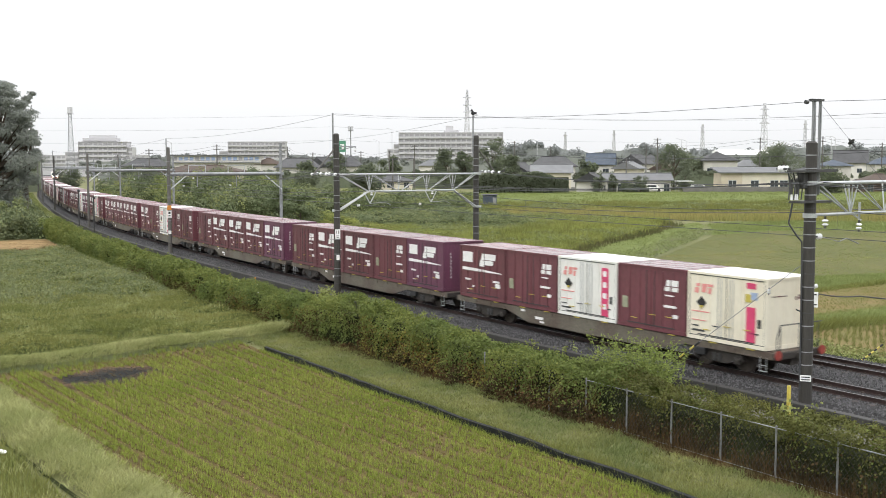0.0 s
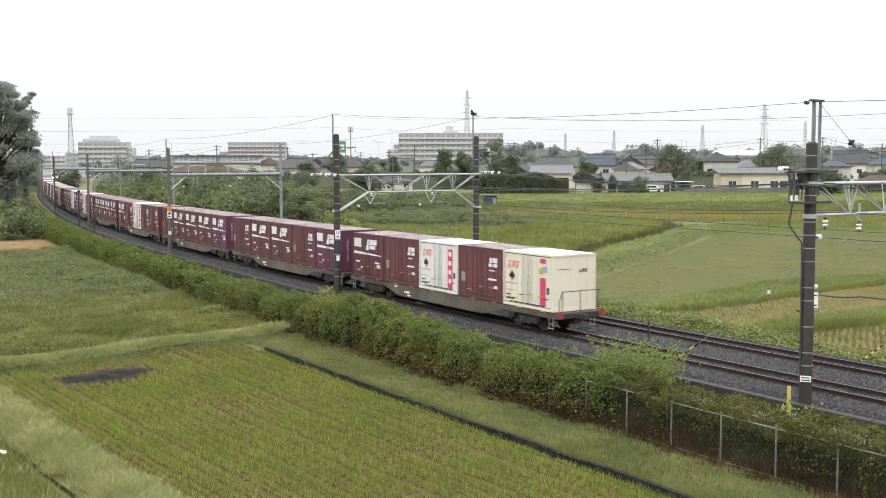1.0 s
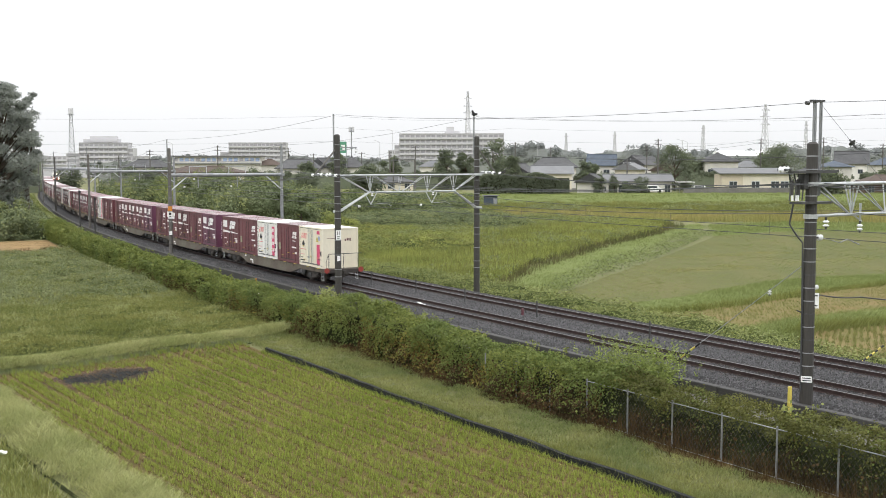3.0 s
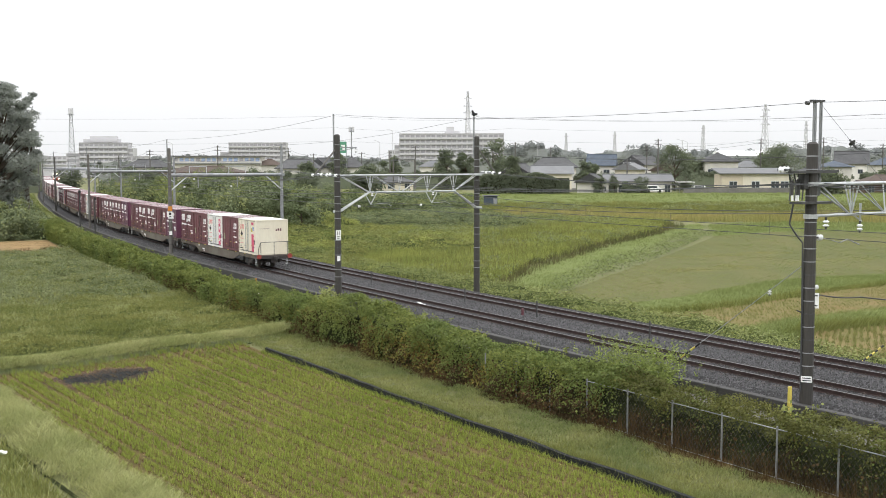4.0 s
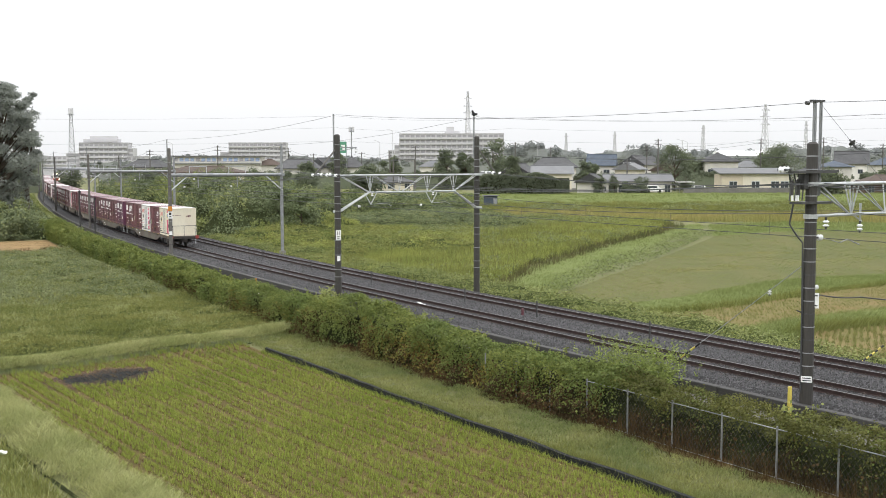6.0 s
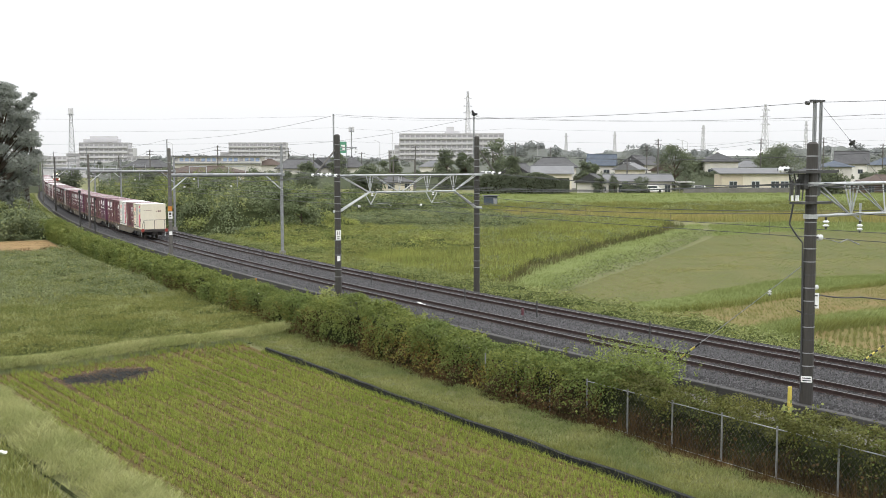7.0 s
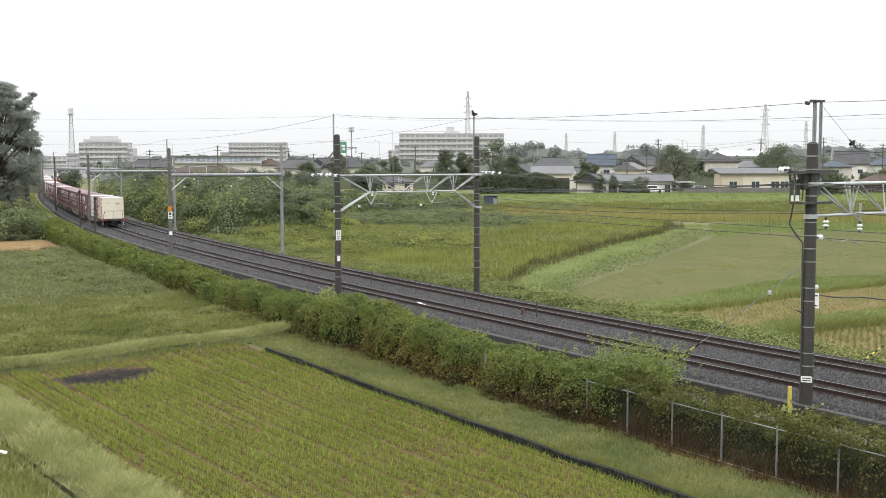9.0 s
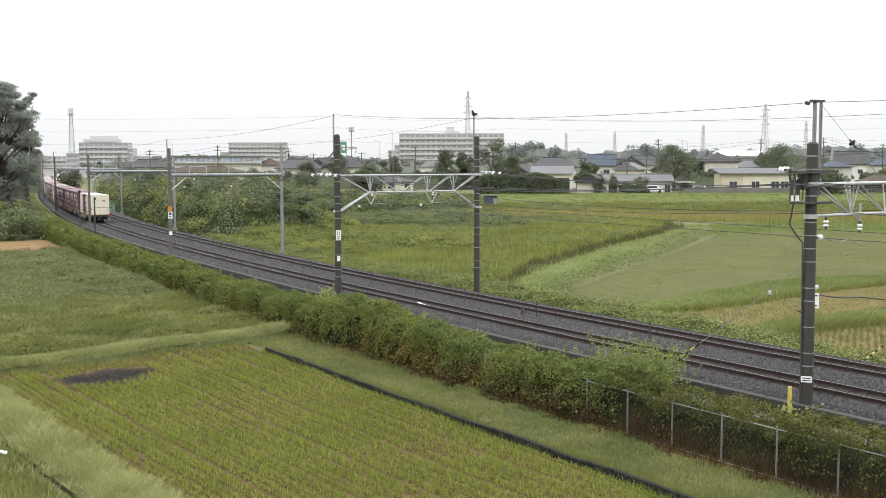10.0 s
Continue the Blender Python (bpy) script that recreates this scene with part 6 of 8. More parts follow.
def pasture(name, corners, density, tall, wide, each, mat, label, seed, lean=0.5, spread=0.2, wind=(0, 0), rows=0.0, lift=0.0, across=(0.0, 1.0), tidy=0.85):
    """Grass or rice over a polygon of (x, y); rows: spacing of planted rows."""
    C = np.array(corners)
    r = np.random.default_rng(seed)
    a, b = C.min(0), C.max(0)
    count = int((b - a).prod() * density)
    X, Y = r.uniform(a[0], b[0], count), r.uniform(a[1], b[1], count)
    if rows:
        k = across[0] * X + across[1] * Y
        k = (k - np.round(k / rows) * rows) * tidy
        X, Y = X - k * across[0], Y - k * across[1]
    ok = inside(C)(X, Y)
    X, Y = X[ok], Y[ok]
    V = blades(X, Y, ground_height(X, Y) + lift, tall * (0.7 + 0.6 * lump(X, Y, 4, seed)), wide, each, lean, spread, seed, wind)
    return quick_mesh(name, V, 3, M[mat], label, "grass")


M["lane_ground"] = surface("lane_ground", (0.150, 0.178, 0.062), 0.95, 0.25, 0.5, 7, 0.5, 0.05, second=(0.125, 0.150, 0.05), spec=0.1)
M["mown_ground"] = surface("mown_ground", (0.118, 0.114, 0.046), 0.95, 0.25, 0.25, 5, 0.6, 0.05, second=(0.096, 0.104, 0.040), spec=0.1, stretch=(1, 0.4, 1))
M["hay_ground"] = surface("hay_ground", (0.178, 0.132, 0.060), 0.95, 0.3, 0.5, 9, 0.6, 0.05, second=(0.145, 0.130, 0.052), spec=0.1)
M["hay"] = surface("hay", (0.215, 0.210, 0.076), 0.85, 0.2, 0.2, 6, 0, second=(0.18, 0.192, 0.066), islands=0.2, spec=0.15, through_light=0.3)
M["balk"] = surface("balk", (0.225, 0.26, 0.095), 0.85, 0.2, 0.2, 6, 0, second=(0.185, 0.22, 0.078), islands=0.2, spec=0.15, through_light=0.35)
M["reed_foot"] = surface("reed_foot", (0.135, 0.120, 0.055), 0.85, 0.3, 0.3, 6, 0, second=(0.085, 0.095, 0.036), islands=0.35, spec=0.1)
TALL = [(-16, 96), (-7, 75), (3.4, 74), (7.2, 90.5), (15.6, 109), (22.8, 122), (29.5, 137), (30, 142), (20, 150), (5, 150), (-6, 132), (-14, 116)]
pasture("reed_meadow", TALL, 3.2, 0.75, 0.09, 13, "rice", "tall yellow-green reedy grass meadow", 110, 0.6, 0.15)
pasture("reed_tips", TALL, 1.3, 0.9, 0.09, 12, "grass", "darker green clumps in the meadow", 111, 0.5, 0.3)
def clump_top(S, N):
    X, Y = lines(S, N)
    return inside(TALL)(X, Y) * np.clip(1.5 * domes(S, N, 4.5, 9) * lump(S, N, 11, 3) - 0.12 + 0.25 * lump(S, N, 1.1, 2), 0, 2)


thicket("meadow_weeds", 28, 110, -70, -10, clump_top, 0.19, 26, "weed", "bushy green weeds in clumps through the meadow", 133, "scrub_light", 0.3, 1.2, 0.45)
NEAR_REED = [(-11.8, 101.2), (-11.6, 117.8), (-6.0, 133.7), (4.0, 129.3), (2.2, 75.1), (-1.0, 79.7), (-3.8, 84.8), (-7.5, 91.7)]
pasture("reed_meadow", NEAR_REED, 7.0, 0.8, 0.06, 12, "rice", "tall yellow-green reedy grass meadow", 150, 0.5, 0.15)
pasture("reed_shoots", NEAR_REED, 2.0, 0.95, 0.05, 8, "leaf_light", "bright green shoots standing in the reedy meadow", 151, 0.45, 0.2)
pasture("withered_reed", [(-7.1, 91.7), (-3.9, 86.7), (-0.6, 81.3), (2.1, 76.2), (2.0, 71.7), (-1.0, 75.8), (-3.6, 80.5), (-6.7, 86.7)], 9.0, 0.55, 0.05, 8, "reed_foot", "withered brown-green weeds at the foot of the reeds", 152, 0.7, 0.25)
LANE = [(3.4, 76.1), (7.7, 89.9), (16.2, 108.2), (23.6, 120.9), (30.1, 135.9), (34, 141), (33, 133), (23.4, 114), (14.7, 91), (9.0, 76), (7.2, 70.5), (5.0, 71)]
patch("grass_lane", LANE, M["lane_ground"], 0.03, "smooth bright green grass lane between two fields", "grass lane")
pasture("lane_grass", LANE, 16.0, 0.16, 0.035, 6, "balk", "short bright green grass on the lane", 112, 0.9, 0.2)
# a row of dark stalks stands for the shade along the meadow's edge
pasture("lane_shade", [(2.5, 75), (4.2, 74.5), (9, 90.5), (17.5, 109), (24.6, 122), (31, 136), (29, 138), (22, 122), (15, 109), (6.6, 91)], 4.5, 0.7, 0.05, 7, "reed_foot", "dark brown-green stalks for the shade at the meadow's edge", 113, 0.5, 0.25)
HEDGE = [(6.4, 71.5), (9.3, 80.9), (13.7, 92.9), (18.3, 102.1), (24.6, 116.6), (31.3, 131.5), (34, 136), (34, 129), (25.6, 110.5), (18, 93), (13.4, 84), (9.6, 75.0), (8.6, 70.7)]


def hedge_top(S, N):
    X, Y = lines(S, N)
    return inside(HEDGE)(X, Y) * np.clip(0.7 * domes(S, N, 1.7, 4) * (0.2 + 0.9 * lump(S, N, 4.0, 8)) + 0.25 * lump(S, N, 0.7, 2), 0, 1.0)


thicket("lane_weeds", 22, 100, -62, -10, hedge_top, 0.15, 60, "weed", "row of bushy green weeds beside the grass lane", 134, "balk", 0.5, 0.7, 0.3, core=False)
MOWN = [(8.2, 71.8), (13.4, 83.4), (24.6, 107.4), (32.5, 124.5), (44, 131.5), (62, 130), (52, 87), (34.8, 83.6), (26.0, 79.4), (15.3, 69.2), (10.6, 64.8)]
patch("mown_field", MOWN, M["mown_ground"], 0.03, "yellow-green mown hay field with fine swath lines", "field")
pasture("mown_stubble", MOWN, 5.5, 0.08, 0.035, 6, "hay", "short yellow-green stubble in swath lines", 114, 0.8, 0.12, rows=0.62, tidy=0.45, across=(0.83, -0.56), lift=0.02)
pasture("mown_tufts", MOWN, 1.6, 0.12, 0.05, 6, "balk", "low green regrowth in the mown field", 132, 0.9, 0.35, lift=0.02)
for corners, seed in (([(13.4, 84.5), (16, 83.5), (27, 88), (25, 91)], 141), ([(20, 98), (22, 97), (34, 103), (32, 105)], 142), ([(27, 92), (28.5, 91), (40, 96), (39, 98)], 143)):
    pasture("hay_swath", corners, 7.0, 0.10, 0.05, 5, "rice_gold", "thin pale line of dried hay", seed, 1.4, 0.3, lift=0.03)
EDGE = [(30.9, 121.7), (41.8, 128.4), (66, 128), (70, 137), (60, 138.5), (46.8, 142), (34.5, 137)]
patch("field_margin", EDGE, M["lane_ground"], 0.04, "green grass margin behind the mown field", "grass")
pasture("margin_grass", EDGE, 8.0, 0.35, 0.05, 7, "balk", "rough green grass on the field margin", 131, 0.7, 0.25)
BALK = [(9.8, 64.3), (15.5, 69.2), (20.7, 74.8), (26.2, 79.6), (35.2, 83.6), (46, 86), (44, 79.2), (32.2, 76.4), (25.7, 71.8), (19.4, 66.0), (15.0, 62.4), (11.2, 61.6)]
patch("field_balk", BALK, M["lane_ground"], 0.035, "green balk of long grass between two plots", "grass")
pasture("balk_grass", BALK, 34.0, 0.24, 0.03, 6, "balk", "long soft green grass on the balk", 115, 1.0, 0.18, (0.2, -0.25))
pasture("balk_foot", [(11.0, 63.2), (15.2, 63.3), (19.6, 66.9), (25.9, 72.7), (32.4, 77.2), (32.2, 75.9), (25.7, 71.3), (19.4, 65.5), (15.0, 62.0), (11.2, 61.2)], 26.0, 0.42, 0.035, 7, "grass", "darker taller grass along the balk's foot", 144, 0.8, 0.16)
CUT = [(11.8, 61.6), (15.0, 62.4), (19.4, 66.0), (25.7, 71.8), (32.2, 76.4), (44, 79.2), (40, 64.6), (26.6, 63.2), (19.5, 59.2), (15.2, 55.0), (12.8, 57.6)]
patch("cut_rice_plot", CUT, M["hay_ground"], 0.045, "straw-coloured plot of cut rice with fine rows", "field")
pasture("cut_rice_rows", CUT, 30.0, 0.12, 0.025, 4, "hay", "fine rows of short yellow-green rice stubble", 116, 0.5, 0.05, rows=0.24, tidy=0.5, across=(0.975, -0.22), lift=0.04)
RIDGE = [(13.4, 56.8), (15.2, 55.4), (19.5, 59.6), (26.6, 63.6), (40, 65), (38, 57.6), (24.3, 57.2), (19.6, 54.9), (17.4, 52.3), (15.4, 51.5)]
patch("field_ridge", RIDGE, M["lane_ground"], 0.04, "low ridge of long green grass between plots", "grass")
pasture("ridge_sward", RIDGE, 40.0, 0.28, 0.03, 6, "balk", "long bent green grass on the low ridge", 145, 1.1, 0.18, (0.25, -0.2))
pasture("ridge_clumps", [(17.5, 54.5), (20, 56.0), (27, 60.5), (27, 58.2), (20.5, 55.2), (18, 53.5)], 26.0, 0.62, 0.03, 8, "grass", "taller grass clumps along the ridge", 146, 1.0, 0.2, (0.3, -0.2))
NEAR = [(15.4, 51.5), (17.4, 52.3), (19.6, 54.9), (24.3, 57.2), (38, 57.6), (36, 45), (24, 46), (18, 48)]
patch("rice_plot", NEAR, M["hay_ground"], 0.05, "brown plot of freshly cut rice", "field")
pasture("rice_plot_rows", NEAR, 22.0, 0.24, 0.025, 6, "hay", "rows of yellowing green rice stubble", 147, 0.5, 0.05, rows=0.32, tidy=0.62, across=(0.93, -0.37), lift=0.04)
sward("lineside_reeds", -8.5, -3.2, -11.5, -8.2, 26, 1.0, 0.04, 8, "grass", "tall upright green grass by the track", 148, 0.35, 0.1)
pasture("gold_rice", [(5, 151), (20, 151), (34, 143), (100, 134), (100, 147), (40, 157), (10, 165)], 3.0, 0.8, 0.08, 9, "rice_gold", "band of ripening golden rice", 117, 0.4, 0.3)
pasture("rough_meadow", [(0, 165), (12, 163), (40, 157), (100, 147), (110, 170), (60, 180), (0, 182)], 2.2, 0.8, 0.09, 9, "grass", "rough green meadow", 118, 0.6, 0.4)
ROUGH = [(0, 165), (12, 163), (40, 157), (100, 147), (110, 170), (60, 180), (0, 182)]


def rough_top(S, N):
    X, Y = lines(S, N)
    return inside(ROUGH)(X, Y) * (0.35 + 0.7 * lump(S, N, 7, 3))


bushes("field_weeds", 60, 150, -145, -45, 1500, rough_top, 1.3, 0.2, 0.3, ("weed", "scrub_light", "verge"), "soft grey-green weeds on fallow ground", 135, 0.3)
patch("young_paddy", [(2, 182), (60, 180), (112, 170), (130, 215), (60, 226), (0, 222)], M["lane_ground"], 0.06, "bright green paddy before the houses", "field", 6.0)
pasture("young_rice", [(2, 182), (60, 180), (100, 172), (100, 218), (60, 226), (0, 222)], 1.9, 0.3, 0.08, 7, "balk", "bright green young rice", 119, 0.4, 0.3)


def scrub_top(S, N):
    X, Y = lines(S, N)
    slope = X / np.maximum(Y, 1)
    tall = np.interp(slope, [-0.34, -0.30, -0.22, -0.17, -0.13, -0.08, -0.03, 0.02, 0.05], [4.2, 5.2, 5.6, 5.2, 3.6, 2.8, 2.6, 1.9, 0.8])
    edge = ease(-N, 8.8, 11.0 ) * ease(Y, 103 + 45 * ease(slope, -0.24, -0.1), 116 + 44 * ease(slope, -0.24, -0.1)) * (1 - ease(slope, 0.02, 0.06)) * np.where(slope < -0.2, 1 - ease(Y, 255, 275), 1 - ease(Y, 185, 200))
    return edge * tall * (0.16 + 0.62 * domes(S, N, 5.5, 3) + 0.34 * domes(S, N, 2.2, 5) + 0.16 * domes(S, N, 0.9, 5))


thicket("scrub", 72, 275, -75, -8.5, lambda S, N: 0.8 * scrub_top(S, N), 0.24, 8, "scrub_dark", "tall tangled dark green scrub beside the railway", 120, "scrub_light", 0.12, 1.3, 1.1, inner="scrub_shade")


bushes("scrub_bushes", 74, 230, -70, -8.8, 1750, scrub_top, 1.8, 0.27, 0.42, ("scrub_dark", "scrub_light", "leaf_deep", "scrub_dark", "leaf_light"), "rounded green shrubs crowding together in the scrub", 124, 0.9)


def knoll_top(S, N):
    e = np.clip(1 - ((S - 100) / 20) ** 2 - ((N + 41) / 15) ** 2, 0, 1)
    return np.sqrt(e) * (0.5 + 1.0 * domes(S, N, 3.6, 5) + 0.5 * domes(S, N, 1.4, 3))


thicket("knoll_weeds", 78, 122, -58, -24, knoll_top, 0.17, 30, "scrub_dark", "olive green bushy weeds on a low knoll", 122, "scrub_light", 0.2, 1.0, 0.6, inner="scrub_shade")
bushes("knoll_bushes", 80, 122, -58, -24, 420, knoll_top, 1.1, 0.17, 0.4, ("scrub_dark", "scrub_light", "weed"), "olive green shrubs on the low knoll", 126, 0.4)


def fringe_top(S, N):
    return ease(-N, 9.5, 11) * (1 - ease(-N, 26, 34)) * ease(S, 58, 64) * (1 - ease(S, 104, 114)) * (0.25 + 1.1 * domes(S, N, 3.2, 6) * (0.3 + lump(S, N, 9, 4)) + 0.4 * domes(S, N, 0.9, 2))


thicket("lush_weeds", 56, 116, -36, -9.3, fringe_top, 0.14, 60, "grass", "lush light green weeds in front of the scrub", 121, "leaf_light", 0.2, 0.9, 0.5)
bushes("lush_herbs", 58, 114, -33, -9.6, 900, fringe_top, 0.8, 0.155, 0.4, ("leaf_light", "grass", "vine", "rice"), "bushy light green herbs in front of the scrub", 128, 0.35)

# ---------------------------------------------------------------- trees


def tree(x, y, z, tall, spread, label, seed, mat="leaf", mat2="leaf_light", size=0.35, count=2600, low=0.3, clumps=14, squash=1.0, name="tree", share2=0.3, puff=(0.32, 0.52)):
    """A tapered trunk with limbs, and a crown of leaves in uneven clumps with gaps."""
    r = np.random.default_rng(seed)
    t = thing(name, label, "tree", pose(x, y, z), "trees")
    bm = bmesh.new()
    rod(bm, (0, 0, -0.3), (0, 0, tall * 0.55), max(0.12, tall * 0.022), tall * 0.012, 9)
    cs = []
    for k in range(clumps):
        a = r.uniform(0, 6.28)
        h = tall * (low + (1 - low) * (k + 0.5) / clumps * 0.9)
        f = (h / tall - low) / (1 - low)
        reach = spread * math.sqrt(max(0.05, 1 - (2 * f - 0.85) ** 2 * 0.8)) * r.uniform(0.35, 0.85)
        c = np.array([math.cos(a) * reach, math.sin(a) * reach, h])
        cs.append((c, spread * r.uniform(*puff) * (1 - 0.35 * f)))
        rod(bm, (0, 0, max(0.3, h * 0.55)), tuple(c * 0.9), tall * 0.009, tall * 0.003, 5)
    part("trunk", bm, M["bark"], t)
    P, F = [], []
    for c, rad in cs:
        n = int(count / clumps)
        d = r.normal(0, 1, (n, 3))
        d /= np.linalg.norm(d, axis=1, keepdims=True)
        ripple = 1 + 0.28 * np.sin(d[:, :1] * 5 + c[0]) * np.sin(d[:, 1:2] * 5 + c[1]) + 0.18 * np.sin(d[:, 2:] * 9 + d[:, :1] * 7)
        q = d * np.array([1, 1, 0.75 * squash])
        P.append(c + q * rad * ripple * (1 - 0.45 * r.random((n, 1)) ** 2.2))
        F.append(d + (c * np.array([1, 1, 0.3])) / spread * 0.5 + np.array([0, 0, 0.45]))
    P, F = np.concatenate(P), np.concatenate(F)
    P[:, 2] = np.maximum(P[:, 2], 0.2)
    # mat2 favours leaves that face up: light on the crown put into colour
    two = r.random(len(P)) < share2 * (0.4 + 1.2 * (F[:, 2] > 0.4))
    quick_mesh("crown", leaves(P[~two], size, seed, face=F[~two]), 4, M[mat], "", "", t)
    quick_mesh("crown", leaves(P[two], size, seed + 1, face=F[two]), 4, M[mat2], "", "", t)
    return t


# crown leaves are coloured paler than the dark tree, for haze before it
tree(-69.18, 165, 0.0, 21.9, 7.0, "large dark evergreen tree with an uneven spreading crown", 201, "leaf_haze_near", "leaf_haze", 0.3, 56000, 0.04, 120, 0.7, puff=(0.2, 0.36), share2=0.2)
tree(-67.3, 172, 0.0, 20.2, 3.0, "tall dark evergreen tree with ragged top", 202, "leaf_haze_near", "leaf_haze", 0.3, 10000, 0.3, 40, 0.7, puff=(0.24, 0.4))
rt = random.Random(21)
q = line(104.5, 11.6)
tree(q.x, q.y, float(ground_height(q.x, q.y)), 3.4, 3.2, "dense dark green rounded bush beside the straw plot", 290, "scrub_dark", "scrub_light", 0.24, 7000, 0.03, 22, puff=(0.36, 0.5), share2=0.12)
for k in range(16):
    s, n = 84 + 7.5 * k + rt.uniform(-3, 3), -15 - 10 * rt.random() - (8 if k % 3 == 0 else 0)
    q = line(s, n)
    if q.x / q.y > -0.12:
        continue
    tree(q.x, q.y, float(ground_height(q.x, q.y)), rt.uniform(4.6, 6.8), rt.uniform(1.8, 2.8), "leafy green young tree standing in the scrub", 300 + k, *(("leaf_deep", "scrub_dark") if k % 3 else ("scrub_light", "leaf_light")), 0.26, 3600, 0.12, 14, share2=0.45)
for k in range(7):
    s, n = 116 + 14 * k + rt.uniform(-4, 4), 10 + 7 * rt.random() + (4 if k > 3 else 0)
    q = line(s, n)
    tree(q.x, q.y, float(ground_height(q.x, q.y)), rt.uniform(3.2, 5.2), rt.uniform(1.8, 2.6), "leafy green bush-like tree beside the railway", 330 + k, "scrub_dark", "scrub_light", 0.27, 2600, 0.1, 12, share2=0.4)
# trees among the houses
for px, top, y, w, seed in ((53.56, 11.2, 246, 4.1, 211),
          (84.1, 11.4, 262, 5.6, 212),
          (0.86, 10.3, 262, 3.5, 213),
          (12.24, 12.9, 262, 4.2, 214),
          (5.79, 9.8, 265, 2.8, 215),
          (16.06, 8.7, 250, 2.7, 216),
          (91.56, 10.8, 300, 4.0, 217),
          (70.94, 8.7, 300, 4.0, 218),
          (78.27, 5.0, 215, 3.4, 219),
          (35.59, 7.0, 262, 2.8, 220),
          (-29.21, 9.7, 300, 3.2, 221),
          (-14.91, 8.9, 300, 3.2, 222),
          (-33.87, 7.1, 262, 3.1, 223),
          (-17.03, 6.1, 240, 3.8, 224),
          (105.92, 8.7, 300, 5.6, 225),
          (98.83, 5.0, 240, 3.2, 226),
          (-65.13, 7.4, 230, 3.7, 227),
          (-39.51, 5.9, 230, 3.7, 228),
          (-88.02, 8.1, 250, 3.3, 229)):
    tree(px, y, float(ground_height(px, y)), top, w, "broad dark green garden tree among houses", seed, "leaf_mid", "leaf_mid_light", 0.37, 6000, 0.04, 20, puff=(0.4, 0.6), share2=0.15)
for x, y, h, w, seed in ((33.08, 224, 3.6, 1.6, 231),
          (36.16, 224, 4.0, 1.4, 232),
          (41.77, 224, 3.6, 2.0, 233),
          (52.37, 230, 5.2, 1.9, 234),
          (38.63, 223, 2.4, 1.6, 235)):
    tree(x, y, float(ground_height(x, y)), h, w, "clipped dark conifer in a garden", seed, "leaf_mid", "leaf_mid", 0.22, 3000, 0.05, 12, 1.2, "conifer")

# ---------------------------------------------------------------- houses


def house(x, y, w, d, h, roof_h, rz, wall, roof, kind="hip", label="", windows=3, seed=0, eave=0.6, storeys=1, base=None):
    """A house: walls on a footing, a pitched roof with eaves and thickness, ridge, gutter, windows with frames and panes."""
    z = float(ground_height(x, y)) if base is None else base
    ho = thing("house", label, "house", pose(x, y, z, 0, 0, rz), "houses")
    solid("wall", M[wall], ho, (box, 0, 0, h / 2 - 0.2, w, d, h + 0.4))
    solid("footing", M["concrete"], ho, (box, 0, 0, 0.15, w + 0.08, d + 0.08, 0.5))
    bm = bmesh.new()
    W, D = w / 2 + eave, d / 2 + eave
    inset = min(W, D) * (0.95 if kind == "hip" else 0.0)
    if kind == "hipgable":
        inset = D * 0.55
    low = [bm.verts.new(v) for v in ((-W, -D, h), (W, -D, h), (W, D, h), (-W, D, h))]
    lowest = [bm.verts.new(v) for v in ((-W, -D, h - 0.18), (W, -D, h - 0.18), (W, D, h - 0.18), (-W, D, h - 0.18))]
    a, b = bm.verts.new((-W + inset, 0, h + roof_h)), bm.verts.new((W - inset, 0, h + roof_h))
    bm.faces.new((low[0], low[1], b, a))
    bm.faces.new((low[2], low[3], a, b))
    bm.faces.new((low[1], low[2], b))
    bm.faces.new((low[3], low[0], a))
    for i in range(4):
        bm.faces.new((low[i], lowest[i], lowest[(i + 1) % 4], low[(i + 1) % 4]))
    bm.faces.new(lowest)
    rf = part("roof", bm, M[roof], ho)
    solid("ridge", M[roof], rf, (rod, (-W + inset, 0, h + roof_h), (W - inset, 0, h + roof_h), 0.16, 0.16, 6))
    if kind == "gable":
        for s in (-1, 1):
            bm = bmesh.new()
            prism(bm, [(-d / 2, h - 0.05), (d / 2, h - 0.05), (0, h + roof_h * (d / 2) / D - 0.1)], s * (w / 2 + 0.02) - 0.06, s * (w / 2 + 0.02) + 0.06)
            part("gable", bm, M[wall], ho)
    r = random.Random(seed)
    for level in range(storeys):
        for k in range(windows):
            ww, wh = r.choice((1.6, 1.8, 1.2)), r.choice((1.1, 1.3, 1.8)) if level == 0 else 1.1
            xx = -w / 2 + w * (k + 0.5) / windows + r.uniform(-0.3, 0.3)
            zz = 1.5 + level * 2.8
            win = solid("window", M["steel_dull"], ho, (box, xx, -d / 2 - 0.03, zz, ww, 0.1, wh))
            for s in (-1, 1):
                solid("pane", M["glass"], win, (box, xx + s * ww * 0.245, -d / 2 - 0.085, zz, ww * 0.44, 0.02, wh * 0.86))
    return ho


